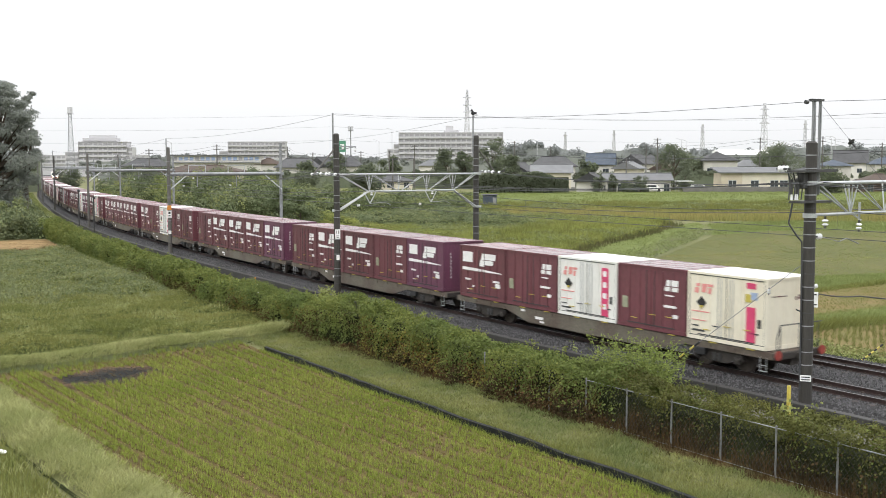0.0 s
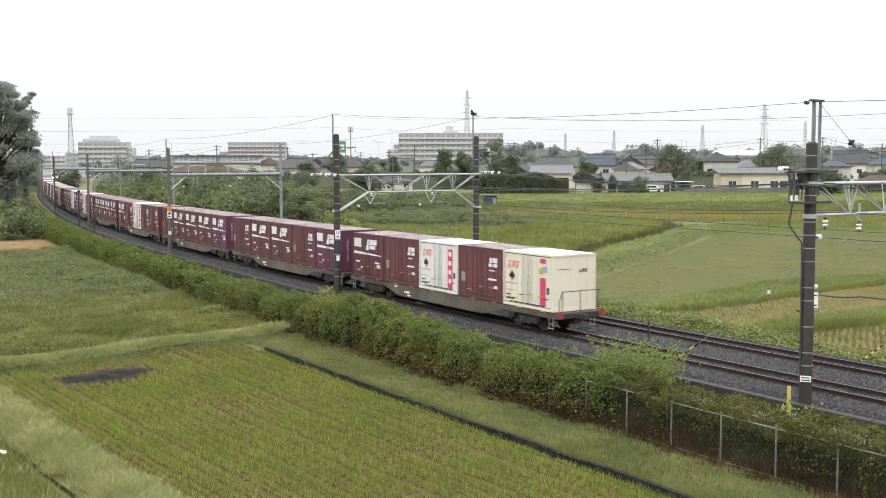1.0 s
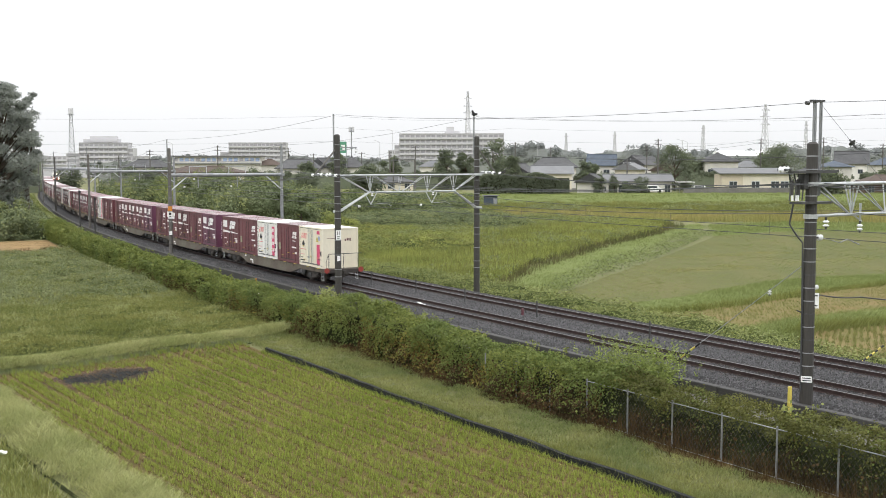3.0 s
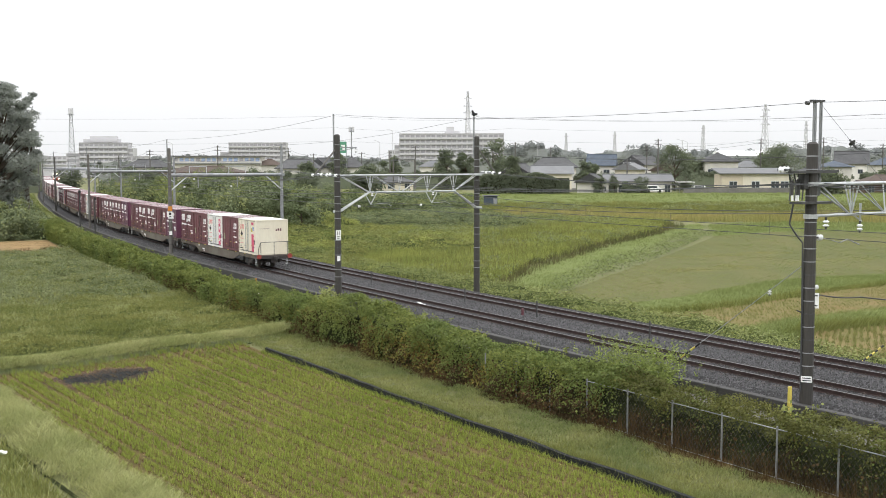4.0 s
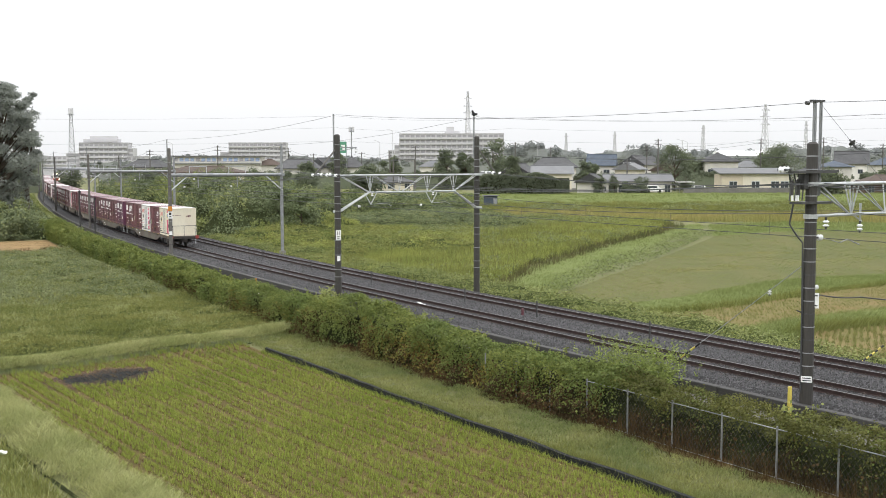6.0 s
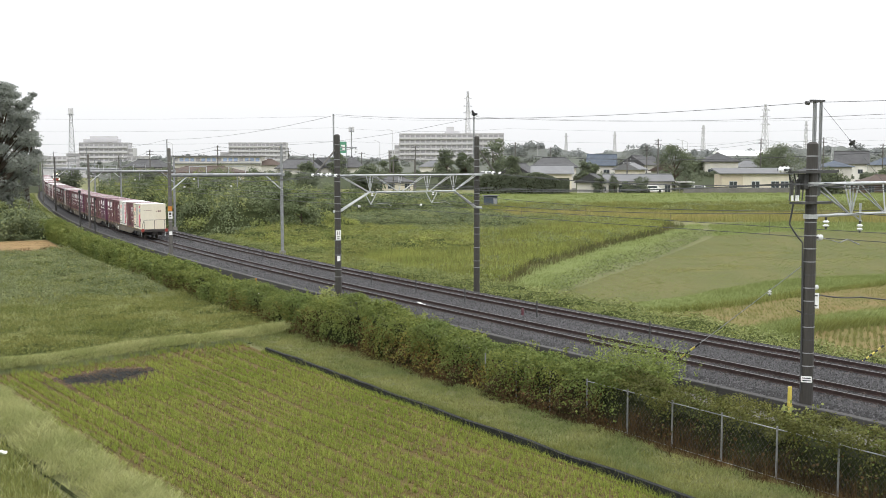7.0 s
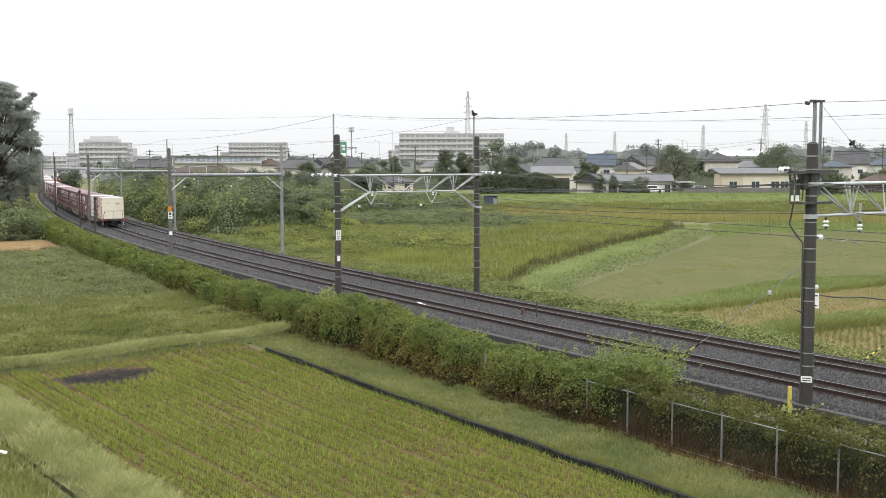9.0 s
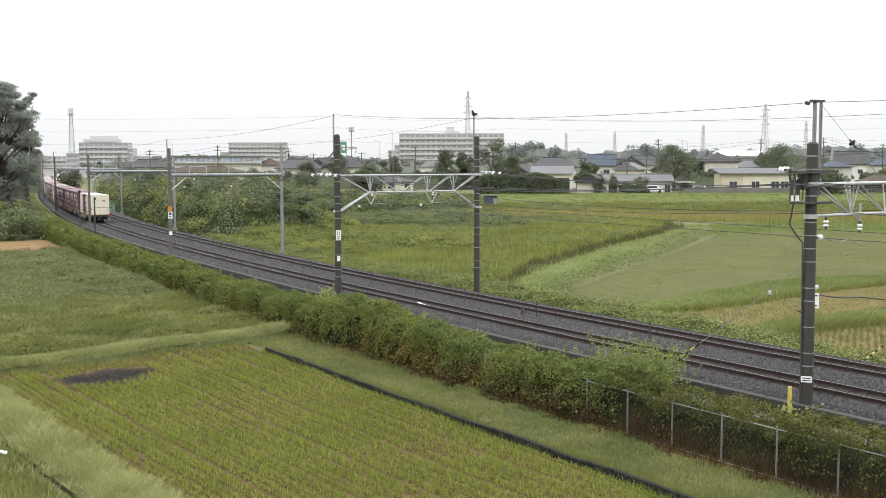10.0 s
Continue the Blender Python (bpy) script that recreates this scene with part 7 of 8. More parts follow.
for x, y, w, d, h, rh, rz, wall, roof, kind, label, wins, st, base in ((43.06, 236, 14.1, 7, 3.25, 1.38, -3, 'plaster', 'roof_light', 'gable', 'long low house with pale grey metal roof', 6, 1, 0.38),
          (32.04, 228, 5.1, 5.5, 3.02, 1.7, 70, 'plaster', 'tile_grey', 'gable', 'white gabled barn with grey roof', 1, 1, 0.51),
          (25.42, 248, 8.8, 8, 4.08, 1.84, -5, 'plaster_cream', 'roof_light', 'gable', 'cream farmhouse wing with pale grey roof', 3, 1, 1.08),
          (27.58, 265, 10.7, 10, 5.53, 2.38, -5, 'plaster', 'tile_grey', 'hipgable', 'large hip-roofed farmhouse with dark grey tiles', 3, 1, 1.01),
          (42.5, 285, 6.8, 8, 5.94, 2.86, -12, 'plaster', 'tile_blue', 'gable', 'two-storey house with dark blue-grey roof', 2, 2, 0.96),
          (46.03, 262, 5.0, 6, 4.96, 1.66, 60, 'plaster_cream', 'roof_light', 'gable', 'small cream house with pale roof', 2, 1, 1.02),
          (53.22, 292, 6.3, 7, 6.08, 2.47, 55, 'plaster', 'tile_grey', 'gable', 'grey-tiled house with pale walls among garden trees', 2, 1, 0.95),
          (58.65, 300, 6.5, 8, 6.38, 2.22, 0, 'plaster', 'tile_grey', 'hip', 'grey-tiled house with pale walls among garden trees', 2, 1, 0.95),
          (56.39, 270, 4.5, 6, 4.65, 1.72, 60, 'plaster', 'roof_brown', 'gable', 'small brown-roofed house with pale walls', 1, 1, 0.98),
          (77.33, 300, 9.2, 9, 6.99, 2.38, 0, 'plaster', 'tile_grey', 'hip', 'two-storey grey hip-roofed house', 3, 2, 0.95),
          (107.31, 280, 7.6, 8, 6.33, 3.25, -20, 'plaster', 'tile_grey', 'gable', 'two-storey house with steep grey roof', 2, 2, 0.95),
          (96.05, 262, 6.3, 7, 5.63, 1.38, 0, 'plaster', 'tile_blue', 'hip', 'blue-roofed house with pale walls', 3, 1, 0.98),
          (93.5, 228, 9.6, 8, 2.42, 1.94, 0, 'wood_dark', 'roof_brown', 'hip', 'low dark-walled house with brown roof', 3, 1, 0.55),
          (89.14, 262, 6.3, 6, 4.25, 0.97, 0, 'plaster', 'tile_grey', 'hip', 'grey-tiled house with pale walls among garden trees', 2, 1, 0.98),
          (-12.03, 255, 9.8, 8, 2.44, 1.35, 2, 'plaster_cream', 'tile_grey', 'hip', 'cream house with grey roof behind a wall', 3, 1, 0.68),
          (-40.55, 300, 11.2, 9, 5.23, 2.54, 0, 'plaster', 'tile_grey', 'hipgable', 'grey-tiled house with pale walls among garden trees', 3, 1, 0.95),
          (-33.92, 310, 6.7, 7, 5.5, 2.63, 55, 'plaster', 'tile_grey', 'gable', 'grey-tiled house with pale walls among garden trees', 2, 1, 0.95),
          (-26.1, 305, 6.6, 8, 5.51, 3.06, 5, 'plaster', 'tile_grey', 'hip', 'grey-tiled house with pale walls among garden trees', 2, 1, 0.95),
          (-80.19, 290, 10.4, 9, 7.47, 2.0, -5, 'plaster', 'tile_grey', 'hipgable', 'grey-tiled house with pale walls among garden trees', 3, 1, -0.89),
          (-2.42, 330, 9.5, 6.6, 5.57, 1.74, 0, 'plaster', 'roof_light', 'hip', 'grey-tiled house with pale walls among garden trees', 2, 1, 0.95),
          (18.56, 255, 5.1, 6, 4.32, 2.02, 60, 'plaster', 'tile_grey', 'gable', 'white-walled house with steep dark roof', 1, 1, 1.06),
          (-53.61, 330, 7.1, 6, 6.15, 1.75, 0, 'plaster', 'roof_brown', 'hip', 'grey-tiled house with pale walls among garden trees', 2, 1, 0.95),
          (91.43, 320, 6.9, 6, 5.31, 2.03, 0, 'plaster', 'roof_light', 'hip', 'grey-tiled house with pale walls among garden trees', 2, 1, 0.95),
          (133.43, 320, 9.2, 6.4, 5.94, 2.03, 0, 'plaster', 'tile_blue', 'hip', 'grey-tiled house with pale walls among garden trees', 2, 1, 0.95)):
    house(x, y, w, d, h, rh, rz, wall, roof, kind, label, wins, int(abs(x * 7)), 0.6, st, base)

# the low cream workshop with its slanting roof
X0 = 67.06
Z0 = float(ground_height(X0, 232))
shop = thing("workshop", "low cream workshop with a tan end bay and pale flat roof", "building", pose(X0, 232, Z0, 0, 0, -4))
solid("wall", M["plaster_cream"], shop, (box, 2.3, 0, 1.9, 9.6, 9, 4.2))
solid("end_bay", M["plaster_tan"], shop, (box, -4.75, 0, 1.9, 4.45, 8.9, 4.15), label="tan rendered end bay")
bm = bmesh.new()
prism(bm, [(-5.2, 4.0), (-5.2, 4.2), (5.2, 5.3), (5.2, 5.1)], -7.6, 7.8)
part("roof", bm, M["roof_light"], shop)
for k, x in enumerate((-4.6, 0.1, 4.2, 6.2)):
    win = solid("window", M["steel"], shop, (box, x, -4.53 if k else -4.48, 1.75, 1.7, 0.1, 1.5))
    for s in (-1, 1):
        solid("pane", M["glass"], win, (box, x + s * 0.41, -4.59 if k else -4.54, 1.75, 0.74, 0.02, 1.34))
yard = thing("yard_wall", "dark concrete block yard wall with a pale rail", "wall", pose(62.63, 224, 1.16))
for k in range(12):
    solid("panel", M["block_wall"], yard, (box, -11 + 1.9 * k, 0, 0.5, 1.86, 0.16, 1.2))
solid("rail", M["steel_dull"], yard, (box, 0, 0, 1.25, 22, 0.06, 0.06))


def car(x, y, rz, paint, label):
    c = thing("car", label, "car", pose(x, y, float(ground_height(x, y)), 0, 0, rz), "parked cars")
    bm = bmesh.new()
    prism(bm, [(-1.9, 0.3), (1.9, 0.3), (1.95, 0.8), (1.3, 0.95), (0.8, 1.55), (-1.6, 1.6), (-1.9, 0.95)], -0.75, 0.75, "y")
    part("body", bm, M[paint], c)
    for s in (-1, 1):
        solid("window", M["glass"], c, (box, -0.35, s * 0.755, 1.22, 1.9, 0.02, 0.42))
        for k in (-1.2, 1.2):
            solid("wheel", M["black"], c, (rod, (k, s * 0.62, 0.3), (k, s * 0.78, 0.3), 0.3, 0.3, 14))


car(55.14, 228, 0, "white_paint", "white van parked behind a low wall")
car(41.94, 229, 5, "steel_dull", "silver car parked by a long house")
car(45.58, 230, 0, "white_paint", "white car parked by a long house")
port = thing("carport", "small white-roofed carport beside the yard", "carport", pose(51.86, 228, 1.16))
solid("roof", M["white_paint"], port, (box, 0, 0, 2.3, 3.4, 4, 0.12))
for a in (-1.5, 1.5):
    for b in (-1.8, 1.8):
        solid("post", M["steel_dull"], port, (rod, (a, b, -0.1), (a, b, 2.3), 0.05, 0.05, 6))
shed = thing("tool_shed", "small blue-walled tool shed at the field edge", "shed", pose(7.87, 176, 0.27))
solid("wall", M["tile_blue"], shed, (box, 0, 0, 0.9, 2.2, 2.0, 1.9))
solid("roof", M["roof_light"], shed, (box, 0, 0, 1.95, 2.7, 2.5, 0.1))
solid("door", M["steel_dull"], shed, (box, 0.75, -1.02, 0.8, 0.6, 0.05, 1.5))

# tall clipped hedge in front of the farmhouse
hx0, hx1 = 6.73, 26.08
rh = np.random.default_rng(33)
n = 13000
P = np.stack([rh.uniform(hx0, hx1, n), 220 + rh.choice([-0.9, 0.9], n) * rh.uniform(0.3, 1, n), rh.uniform(0, 1, n)], 1)
crest = 3.6 + 1.0 * lump(P[:, 0], P[:, 0] * 0, 2.5, 4) - 1.2 * ease(P[:, 0], hx1 - 6, hx1)
P[:, 2] = ground_height(P[:, 0], P[:, 1]) + np.minimum(1, P[:, 2] ** 0.8) * crest
hedge = thing("garden_hedge", "tall dense dark green garden hedge", "hedge")
quick_mesh("leaves", leaves(P, 0.4, 34), 4, M["leaf_mid"], "", "", hedge)
# dark box; its colour stands for the shade among the hedge leaves
solid("inside", M["thicket"], hedge, (box, (hx0 + hx1) / 2, 220, 1.13 + 1.6, hx1 - hx0, 0.9, 3.4))

# ---------------------------------------------------------------- large blocks in the distance


def apartments(x, y, z, w, d, floors, bays, rz, label, steps=()):
    """A slab block: floor bands, balconies and window strips for each storey, stepped ends, roof houses."""
    a = thing("apartment_block", label, "apartment building", pose(x, y, z, 0, 0, rz), "apartment blocks")
    fh = 2.9
    solid("wall", M["apartment"], a, (box, 0, 0, floors * fh / 2 - 4, w, d, floors * fh + 8))
    solid("roof", M["apartment_band"], a, (box, 0, 0, floors * fh + 0.2, w + 0.4, d + 0.4, 0.4))
    for s0, s1, f in steps:
        solid("wing", M["apartment"], a, (box, (s0 + s1) / 2, 0, f * fh / 2, s1 - s0, d - 1, f * fh))
    for f in range(floors):
        balc = solid("balcony", M["apartment"], a, (box, 0, -d / 2 - 0.75, f * fh + 0.55, w - 0.4, 0.15, 1.1), (box, 0, -d / 2 - 0.4, f * fh + 0.02, w - 0.4, 0.8, 0.16))
        for b in range(bays):
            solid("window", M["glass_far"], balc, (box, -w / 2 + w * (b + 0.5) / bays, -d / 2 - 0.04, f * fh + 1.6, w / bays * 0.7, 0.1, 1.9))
    for b in range(0, bays + 1, 2):
        solid("party_wall", M["apartment_band"], a, (box, -w / 2 + w * b / bays, -d / 2 - 0.42, floors * fh / 2, 0.2, 0.84, floors * fh))
    for s0, s1, f in steps:
        for k in range(f):
            solid("window", M["glass_far"], a, (box, (s0 + s1) / 2, -d / 2 + 0.42, k * fh + 1.6, abs(s1 - s0) * 0.85, 0.12, 1.6))
    return a


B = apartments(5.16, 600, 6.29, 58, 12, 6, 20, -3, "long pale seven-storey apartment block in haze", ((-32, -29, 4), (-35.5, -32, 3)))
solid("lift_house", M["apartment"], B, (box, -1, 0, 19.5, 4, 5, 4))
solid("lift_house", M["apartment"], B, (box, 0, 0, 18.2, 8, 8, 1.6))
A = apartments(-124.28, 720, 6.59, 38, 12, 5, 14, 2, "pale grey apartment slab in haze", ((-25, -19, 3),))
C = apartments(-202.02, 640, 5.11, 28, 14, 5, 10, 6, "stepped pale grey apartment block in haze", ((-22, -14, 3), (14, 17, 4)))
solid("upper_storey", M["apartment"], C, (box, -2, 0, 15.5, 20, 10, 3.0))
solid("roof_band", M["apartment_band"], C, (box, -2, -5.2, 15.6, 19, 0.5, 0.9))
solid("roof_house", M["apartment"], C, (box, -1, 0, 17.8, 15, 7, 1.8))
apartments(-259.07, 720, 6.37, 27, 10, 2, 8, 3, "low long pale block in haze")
apartments(-174.25, 610, 5.53, 10, 10, 2, 4, 3, "low pale block in haze")

# long raised building with a band of windows and blue marks
long_hall = thing("long_hall", "long white two-storey hall with blue window marks", "building", pose(-69.25, 330, 3.63, 0, 0, 2))
solid("wall", M["plaster"], long_hall, (box, 0, 0, 1.0, 27, 8, 10.0))
solid("roof", M["roof_light"], long_hall, (box, 0, -0.3, 6.15, 28, 9, 0.3))
solid("canopy", M["steel_dull"], long_hall, (box, 0, -4.4, 4.0, 27, 1.0, 0.25))
for k in range(16):
    solid("window", M["pale_blue"] if k % 4 else M["glass_far"], long_hall, (box, -12.4 + 1.65 * k, -4.03, 5.1, 1.1, 0.08, 1.1))
cafe = house(-53.6, 240, 16.5, 8, 6.0, 1.35, -3, "plaster_tan", "roof_brown", "hip", "brown-roofed restaurant with cream columns", 4, 5, 0.9, 1, -0.43)

# ---------------------------------------------------------------- towers, masts, street poles


def lattice(name, x, y, z, tall, wide, label, arms=(), mat="lattice_far", r=0.12, panels=10, top_w=0.2):
    """A square lattice tower: four legs, rings, diagonals on each face, cross-arms."""
    t = thing(name, label, "tower", pose(x, y, z, 0, 0, 20), "lattice towers")

    def leg(k, h):
        w = wide / 2 * (1 - (1 - top_w) * min(1, h / tall) ** 0.8)
        return Vector((w * (1 if k in (0, 3) else -1), w * (1 if k in (0, 1) else -1), h))
    hs = [tall * (i / panels) for i in range(panels + 1)]
    for k in range(4):
        tagged(solid("leg", M[mat], t, *[(rod, leg(k, a), leg(k, b), r, r, 5) for a, b in zip(hs[:-1], hs[1:])]), kind="stuff")
        web = solid("bracing", M[mat], t, *[(rod, leg(k, a), leg((k + 1) % 4, b), r * 0.6, r * 0.6, 4) for a, b in zip(hs[:-1], hs[1:])],
              *[(rod, leg(k, b), leg((k + 1) % 4, a), r * 0.6, r * 0.6, 4) for a, b in zip(hs[:-1], hs[1:])],
              *[(rod, leg(k, a), leg((k + 1) % 4, a), r * 0.6, r * 0.6, 4) for a in hs[1:]])
        web["kind"] = "stuff"
    for h, reach in arms:
        solid("cross_arm", M[mat], t, (rod, (-reach, 0, h), (reach, 0, h), r * 2.0, r * 2.0, 5), (rod, (-reach, 0, h), (0, 0, h + 1.6), r * 0.7, r * 0.7, 4), (rod, (reach, 0, h), (0, 0, h + 1.6), r * 0.7, r * 0.7, 4))
    return t


for x, y, z, tall, wide, arms in ((16.37, 700, 0.95, 53.7, 4.8, ((48.6, 2.6), (43.8, 3.0), (39.4, 3.0))),
          (241.29, 800, 0.95, 50.1, 6.4, ((45.9, 3.8), (40.9, 4.3), (35.4, 4.3))),
          (365.85, 1500, 0.95, 59.2, 8.0, ((54.4, 3.2), (48.1, 3.2))),
          (196.3, 1700, 0.95, 53.9, 7.2, ((48.6, 3.6),)),
          (257.53, 1600, 0.95, 53.6, 6.8, ((47.7, 3.4),)),
          (510.06, 1500, 0.95, 64.5, 7.2, ((59.0, 3.2), (52.7, 3.2)))):
    lattice("pylon", x, y, z, tall, wide, "lattice steel power pylon coloured pale for haze", arms, "lattice_far", 0.16 * y / 700)
m = lattice("antenna_mast", -180.87, 520, -1.25, 34.5, 4.4, "tapered lattice antenna mast with a railed head", (), "steel_dull", 0.13, 14, 0.25)
solid("head_platform", M["steel_dull"], m, (rod, (0, 0, 32.32), (0, 0, 32.59), 1.6, 1.6, 12))
solid("antenna_drum", M["lattice_far"], m, (rod, (0, 0, 32.86), (0, 0, 35.59), 1.2, 1.2, 12))
cell = thing("antenna_mast", "slim grey antenna pole with panel aerials", "mast", pose(-35.97, 420, 0.95), "masts")
solid("pole", M["steel_dull"], cell, (rod, (0, 0, 0), (0, 0, 20.61), 0.3, 0.18, 8))
for k in range(6):
    a = k * math.pi / 3
    solid("aerial", M["lattice_far"], cell, (box, 0.9 * math.cos(a), 0.9 * math.sin(a), 19.94, 0.3, 0.3, 1.8))
solid("platform", M["steel_dull"], cell, (rod, (0, 0, 18.84), (0, 0, 19.06), 1.1, 1.1, 10))


def utility_pole(x, y, tall, rz=0, arms=2):
    z = float(ground_height(x, y))
    u = thing("utility_pole", "grey concrete utility pole with cross-arms", "pole", pose(x, y, z, 0, 0, rz), "utility poles")
    solid("shaft", M["pole_far"], u, (rod, (0, 0, -0.3), (0, 0, tall), 0.19, 0.13, 10))
    for k in range(arms):
        solid("cross_arm", M["steel_dark"], u, (box, 0, 0, tall - 0.4 - 0.8 * k, 1.8, 0.1, 0.1))
        for d in (-0.8, 0.0, 0.8):
            solid("insulator", M["porcelain"], u, (rod, (d, 0, tall - 0.35 - 0.8 * k), (d, 0, tall - 0.1 - 0.8 * k), 0.06, 0.06, 8))
    return u


poles = []
for x, y, h in ((48.43, 240, 11.8),
          (17.11, 252, 11.4),
          (52.61, 275, 11.0),
          (78.11, 262, 12.5),
          (92.06, 258, 12.7),
          (30.38, 300, 11.2),
          (41.5, 240, 7.5),
          (-6.77, 262, 10.8),
          (-14.41, 290, 9.8),
          (-33.94, 280, 9.1),
          (106.45, 258, 11.1),
          (-55.33, 262, 11.9),
          (-72.0, 262, 11.9),
          (-72.98, 240, 10.6),
          (-47.85, 330, 11.4),
          (-24.38, 320, 9.9)):
    poles.append((x, y, float(ground_height(x, y)) + h))
    utility_pole(x, y, h, 15)
row = sorted(p for p in poles if p[1] > 235)
for a, b in zip(row[:-1], row[1:]):
    for dz in (-0.2, -1.0):
        wire("street_wire", "dark overhead street wire between poles", [(a[0], a[1], a[2] + dz), (b[0], b[1], b[2] + dz)], 0.025, 0.8, 8, "wire", "street wires")
for x, y, h in ((37.41, 420, 14.8),
          (94.33, 420, 15.1),
          (91.75, 400, 14.3),
          (-24.85, 420, 14.8),
          (-19.72, 420, 19.3),
          (153.22, 420, 15.9),
          (158.47, 430, 16.2),
          (-101.4, 400, 14.5)):
    z = float(ground_height(x, y))
    l = thing("street_lamp", "tall pale steel street lamp with a bent arm", "street lamp", pose(x, y, z), "street lamps")
    solid("column", M["lattice_far"], l, (rod, (0, 0, 0), (0, 0, h), 0.16, 0.1, 8))
    solid("arm", M["lattice_far"], l, (rod, (0, 0, h), (-1.6, 0, h + 0.6), 0.09, 0.07, 6), (box, -1.9, 0, h + 0.6, 0.9, 0.3, 0.15))
road_sign = thing("road_sign", "green highway direction sign on a steel post", "sign", pose(-28.09, 300, 0.95))
solid("panel", M["green_sign"], road_sign, (box, 0, 0, 11.08, 2.0, 0.1, 3.2, 0, 0.03))
solid("mark", M["plate_white"], road_sign, (box, 0, -0.06, 11.55, 1.2, 0.03, 0.4))
solid("mark", M["plate_white"], road_sign, (box, 0.2, -0.06, 10.76, 0.7, 0.03, 1.2))
solid("post", M["steel_dull"], road_sign, (rod, (0.9, 0.12, 0), (0.9, 0.12, 12.5), 0.1, 0.1, 8))
gantry = thing("frame_gantry", "dark steel gantry frame behind the scrub", "gantry", pose(-7.84, 215, 1.07))
for k in (-1, 1):
    solid("upright", M["pole_far"], gantry, (box, k * 2.15, 0, 3.6, 0.3, 0.3, 7.4))
solid("crossbar", M["steel_dark"], gantry, (box, 0, 0, 7.3, 4.4, 0.25, 0.18))
rail_guard = thing("bridge_railing", "pale green bridge railing beside the track", "railing", on_line(166, -7.6, -0.7))
for k in range(4):
    solid("post", M["teal"], rail_guard, (box, -3 + 2 * k, 0, 0.6, 0.08, 0.08, 1.3))
for z in (0.35, 0.8, 1.2):
    solid("bar", M["teal"], rail_guard, (box, 0, 0, z, 6.2, 0.05, 0.07))
dome = thing("sports_hall", "white shallow-roofed sports hall in haze", "building", pose(135.11, 480, 4.55))
solid("wall", M["apartment_band"], dome, (box, 0, 0, 0.0, 24, 14, 12.28))
bm = bmesh.new()
prism(bm, [(-7.5, 6.14), (-4, 7.66), (0, 8.42), (4, 7.66), (7.5, 6.14)], -12.5, 12.5)
part("roof", bm, M["white_paint"], dome)

# woods along the horizon; their haze is in the leaf colour
rf = np.random.default_rng(77)


def woods(name, slope0, slope1, y, z, tall, count, size, mat, seed):
    """A belt of trees: rounded crowns side by side before an upright sheet in the same haze-tinted colour."""
    crowns = int((slope1 - slope0) * y / (tall * 0.36))
    n = count // crowns
    CX = np.repeat(rf.uniform(slope0 * y, slope1 * y, crowns), n)
    CY = np.repeat(y + rf.uniform(-13, 13, crowns), n)
    rad = np.repeat(tall * rf.uniform(0.16, 0.34, crowns), n)
    crest = tall * (0.5 + 0.45 * lump(CX, CX * 0, 24, seed) + 0.2 * np.repeat(rf.random(crowns), n))
    d = rf.normal(0, 1, (len(CX), 3))
    d /= np.linalg.norm(d, axis=1, keepdims=True)
    d[:, 2] = np.abs(d[:, 2]) - 0.5 * (rf.random(len(CX)) < 0.45)
    ripple = (1 + 0.2 * np.sin(d[:, 0] * 6 + CX) * np.sin(d[:, 2] * 6 + CY)) * (1 - 0.3 * rf.random(len(CX)) ** 2)
    P = np.stack([CX, CY, z + crest - rad], 1) + d * (rad * ripple)[:, None]
    quick_mesh(name, leaves(P, size, seed, face=d + np.array([0, 0, 0.35]), loose=1.3), 4, M[mat], "grey-green woods on the horizon in haze-tinted colour", "woods")
    W = np.linspace(slope0 * y, slope1 * y, 320)
    H = tall * (0.50 + 0.42 * lump(W, W * 0, 24, seed) + 0.08 * lump(W, W * 0, 4, seed + 1))
    V = [(w, y + 16, z - 6) for w in W] + [(w, y + 16, z + h) for w, h in zip(W, H)]
    n = len(W)
    raw(name + "_mass", V, [(i, i + 1, n + i + 1, n + i) for i in range(n - 1)], M[mat], kind="stuff", label="haze-tinted backing sheet of the distant woods", category="woods")


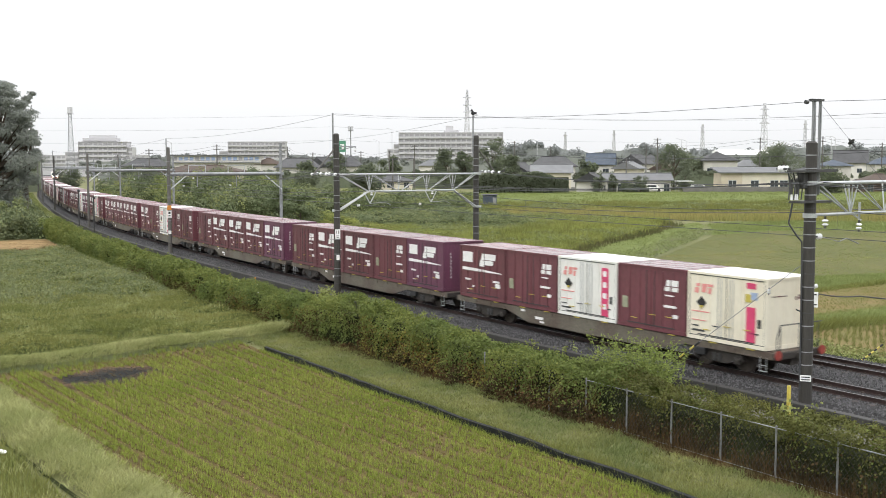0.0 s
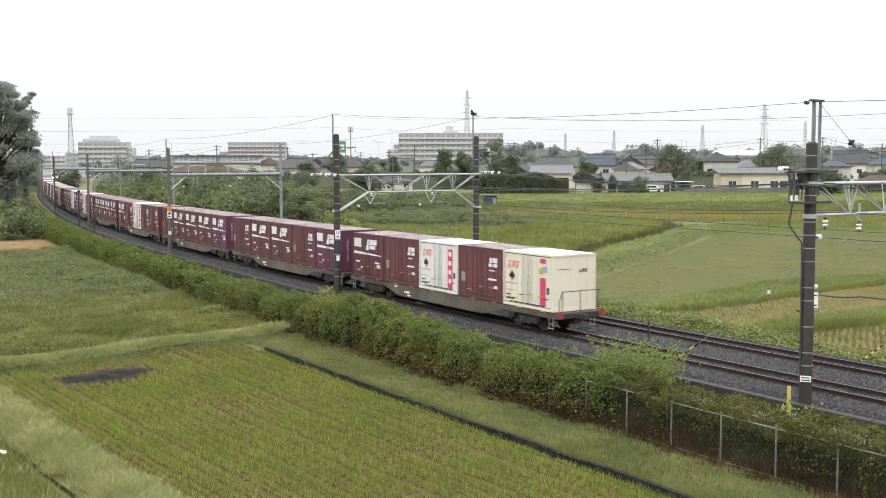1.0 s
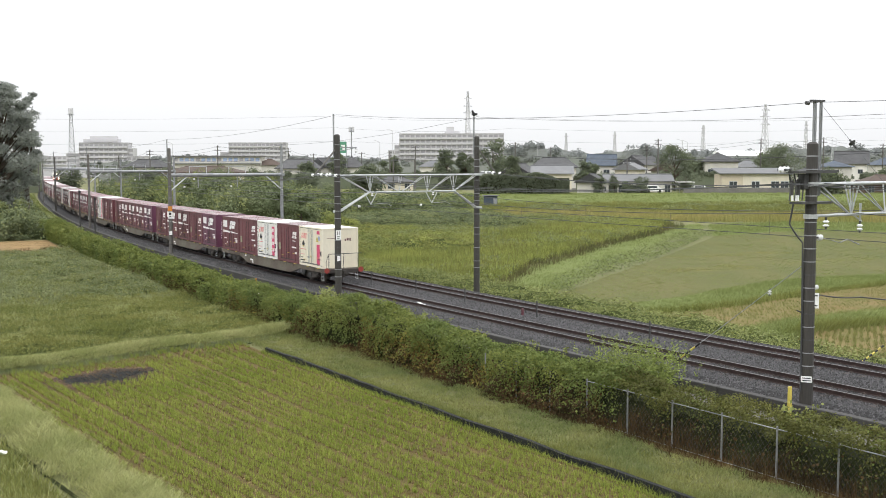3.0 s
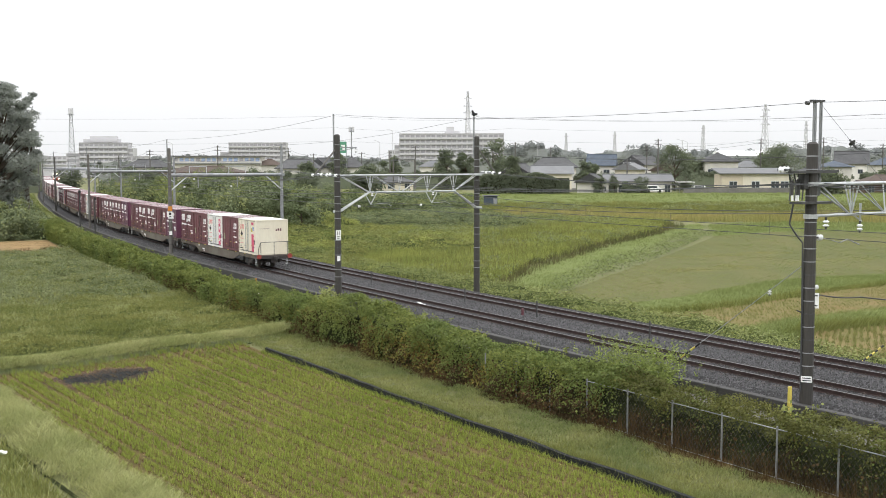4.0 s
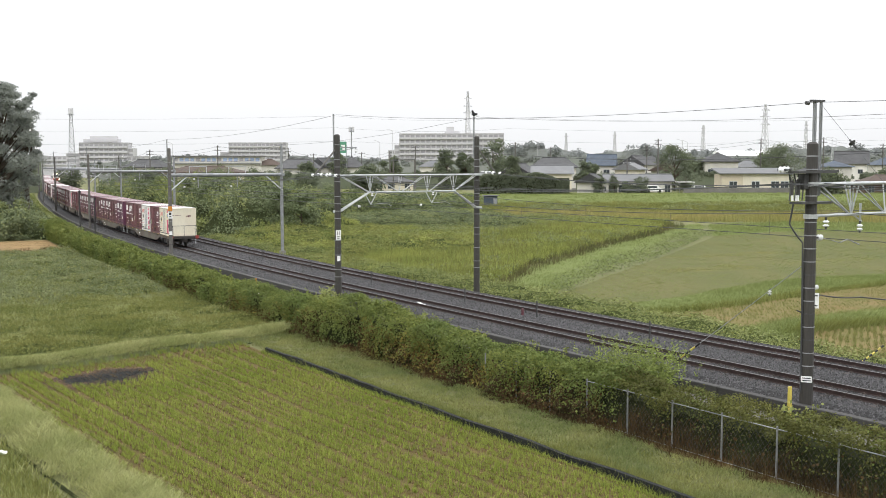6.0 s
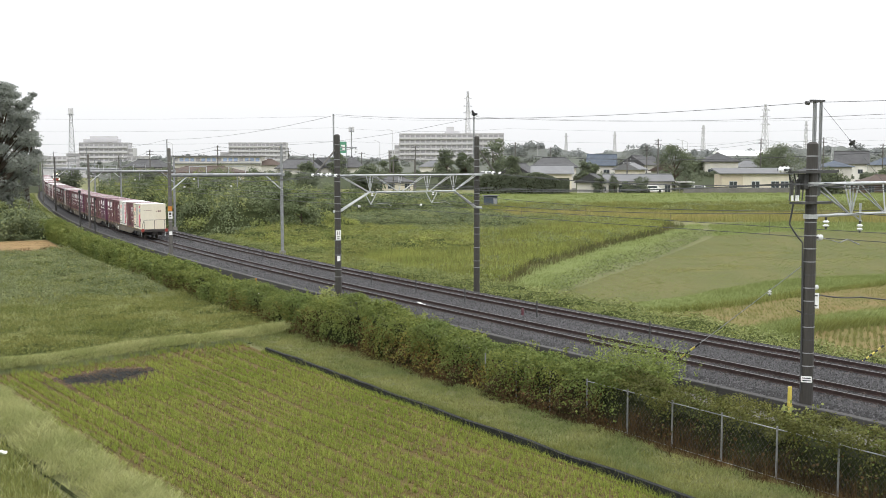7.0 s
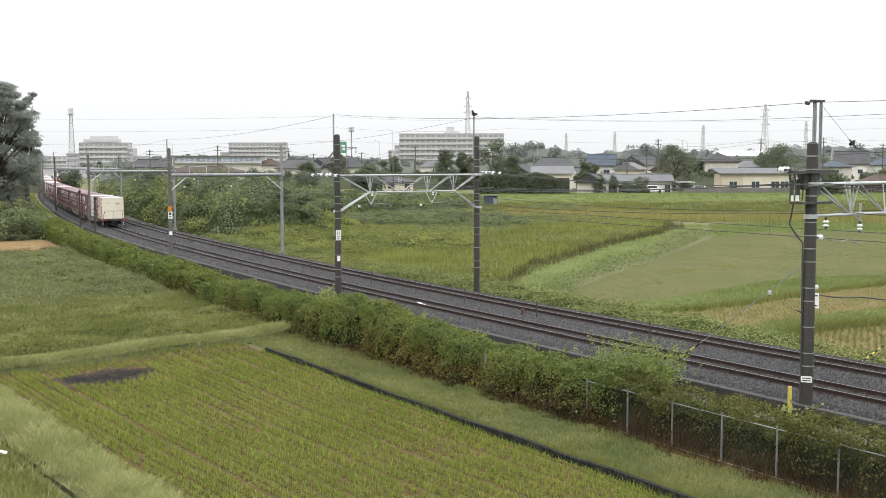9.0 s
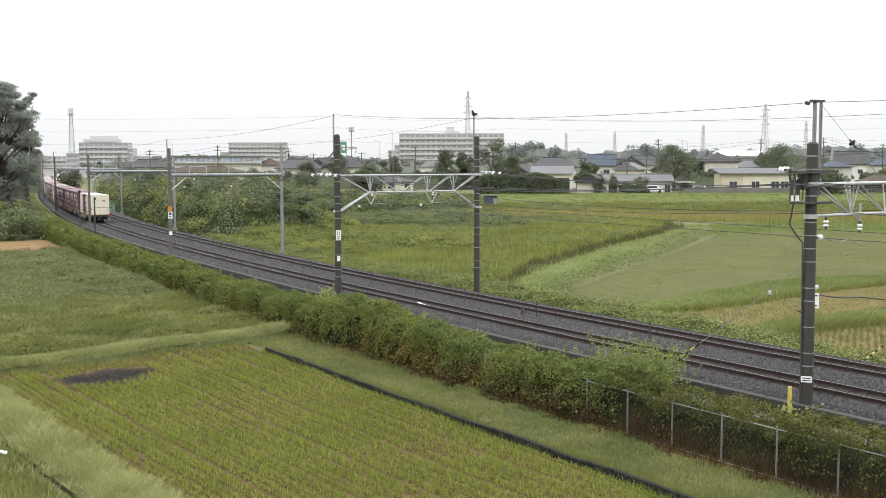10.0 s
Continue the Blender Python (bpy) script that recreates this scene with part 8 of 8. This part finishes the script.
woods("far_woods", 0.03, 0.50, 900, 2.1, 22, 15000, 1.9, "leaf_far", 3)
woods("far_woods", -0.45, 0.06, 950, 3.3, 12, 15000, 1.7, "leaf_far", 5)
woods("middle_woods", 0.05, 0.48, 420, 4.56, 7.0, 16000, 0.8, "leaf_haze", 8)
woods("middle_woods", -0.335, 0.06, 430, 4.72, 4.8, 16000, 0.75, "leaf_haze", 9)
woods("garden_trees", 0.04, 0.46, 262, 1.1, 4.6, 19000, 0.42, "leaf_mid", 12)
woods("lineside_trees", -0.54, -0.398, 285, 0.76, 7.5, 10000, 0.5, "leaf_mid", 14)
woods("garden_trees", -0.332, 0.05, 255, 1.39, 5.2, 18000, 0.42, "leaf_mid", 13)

# an oncoming train far down the other track, its lamps lit
loco = thing("electric_locomotive", "distant electric train head with lit headlamps", "locomotive")
solid("body", M["box_white"], loco, (box, 8, 0, 2.3, 16, 2.8, 2.7, 0, 0.15), (box, 8, 0, 3.75, 14, 2.2, 0.3, 0, 0.1))
solid("cab_front", M["red_paint"], loco, (box, -0.1, 0, 1.6, 0.25, 2.8, 1.1, 0, 0.08))
solid("windscreen", M["glass"], loco, (box, -0.06, 0, 2.9, 0.2, 2.4, 0.8, 0, 0.05))
for y in (-0.8, 0.8):
    solid("headlamp", M["lamp_glow"], loco, (rod, (-0.32, y, 1.75), (-0.2, y, 1.75), 0.28, 0.24, 14), label="lit headlamp")
solid("headlamp", M["lamp_glow"], loco, (rod, (-0.12, 0, 3.55), (0.1, 0, 3.55), 0.3, 0.3, 14))
solid("underframe", M["bogie"], loco, (box, 8, 0, 0.6, 15, 2.4, 0.8, 0, 0.1))


# ---------------------------------------------------------------- what moves
def motions():
    times = [i * 0.5 for i in range(21)]
    for k, w in enumerate(wagons):
        walk(w, [(t, wagon_pose(k, t)) for t in times])
    for ob, k, j in boxes_on:
        put = pose((j - 2) * PITCH, 0, FLOOR)
        walk(ob, [(t, wagon_pose(k, t) @ put) for t in times])
    far = [(t, on_line(440 - 6.0 * t, FAR_TRACK)) for t in times]
    walk(loco, far)
    for w in wagons[:2]:
        for b in [c for c in w.children if c.name.startswith("bogie")]:
            for ws in [c for c in b.children if c.name.startswith("wheelset")]:
                x = ws.matrix_basis.translation.x
                rows = []
                for i in range(301):
                    t = i / 30
                    run = 11.605 * t - 0.01725 * t * t
                    rows.append((t, pose(x, 0, 0.432, 0, math.degrees(run / 0.432), 0)))
                walk(ws, rows)


motions()
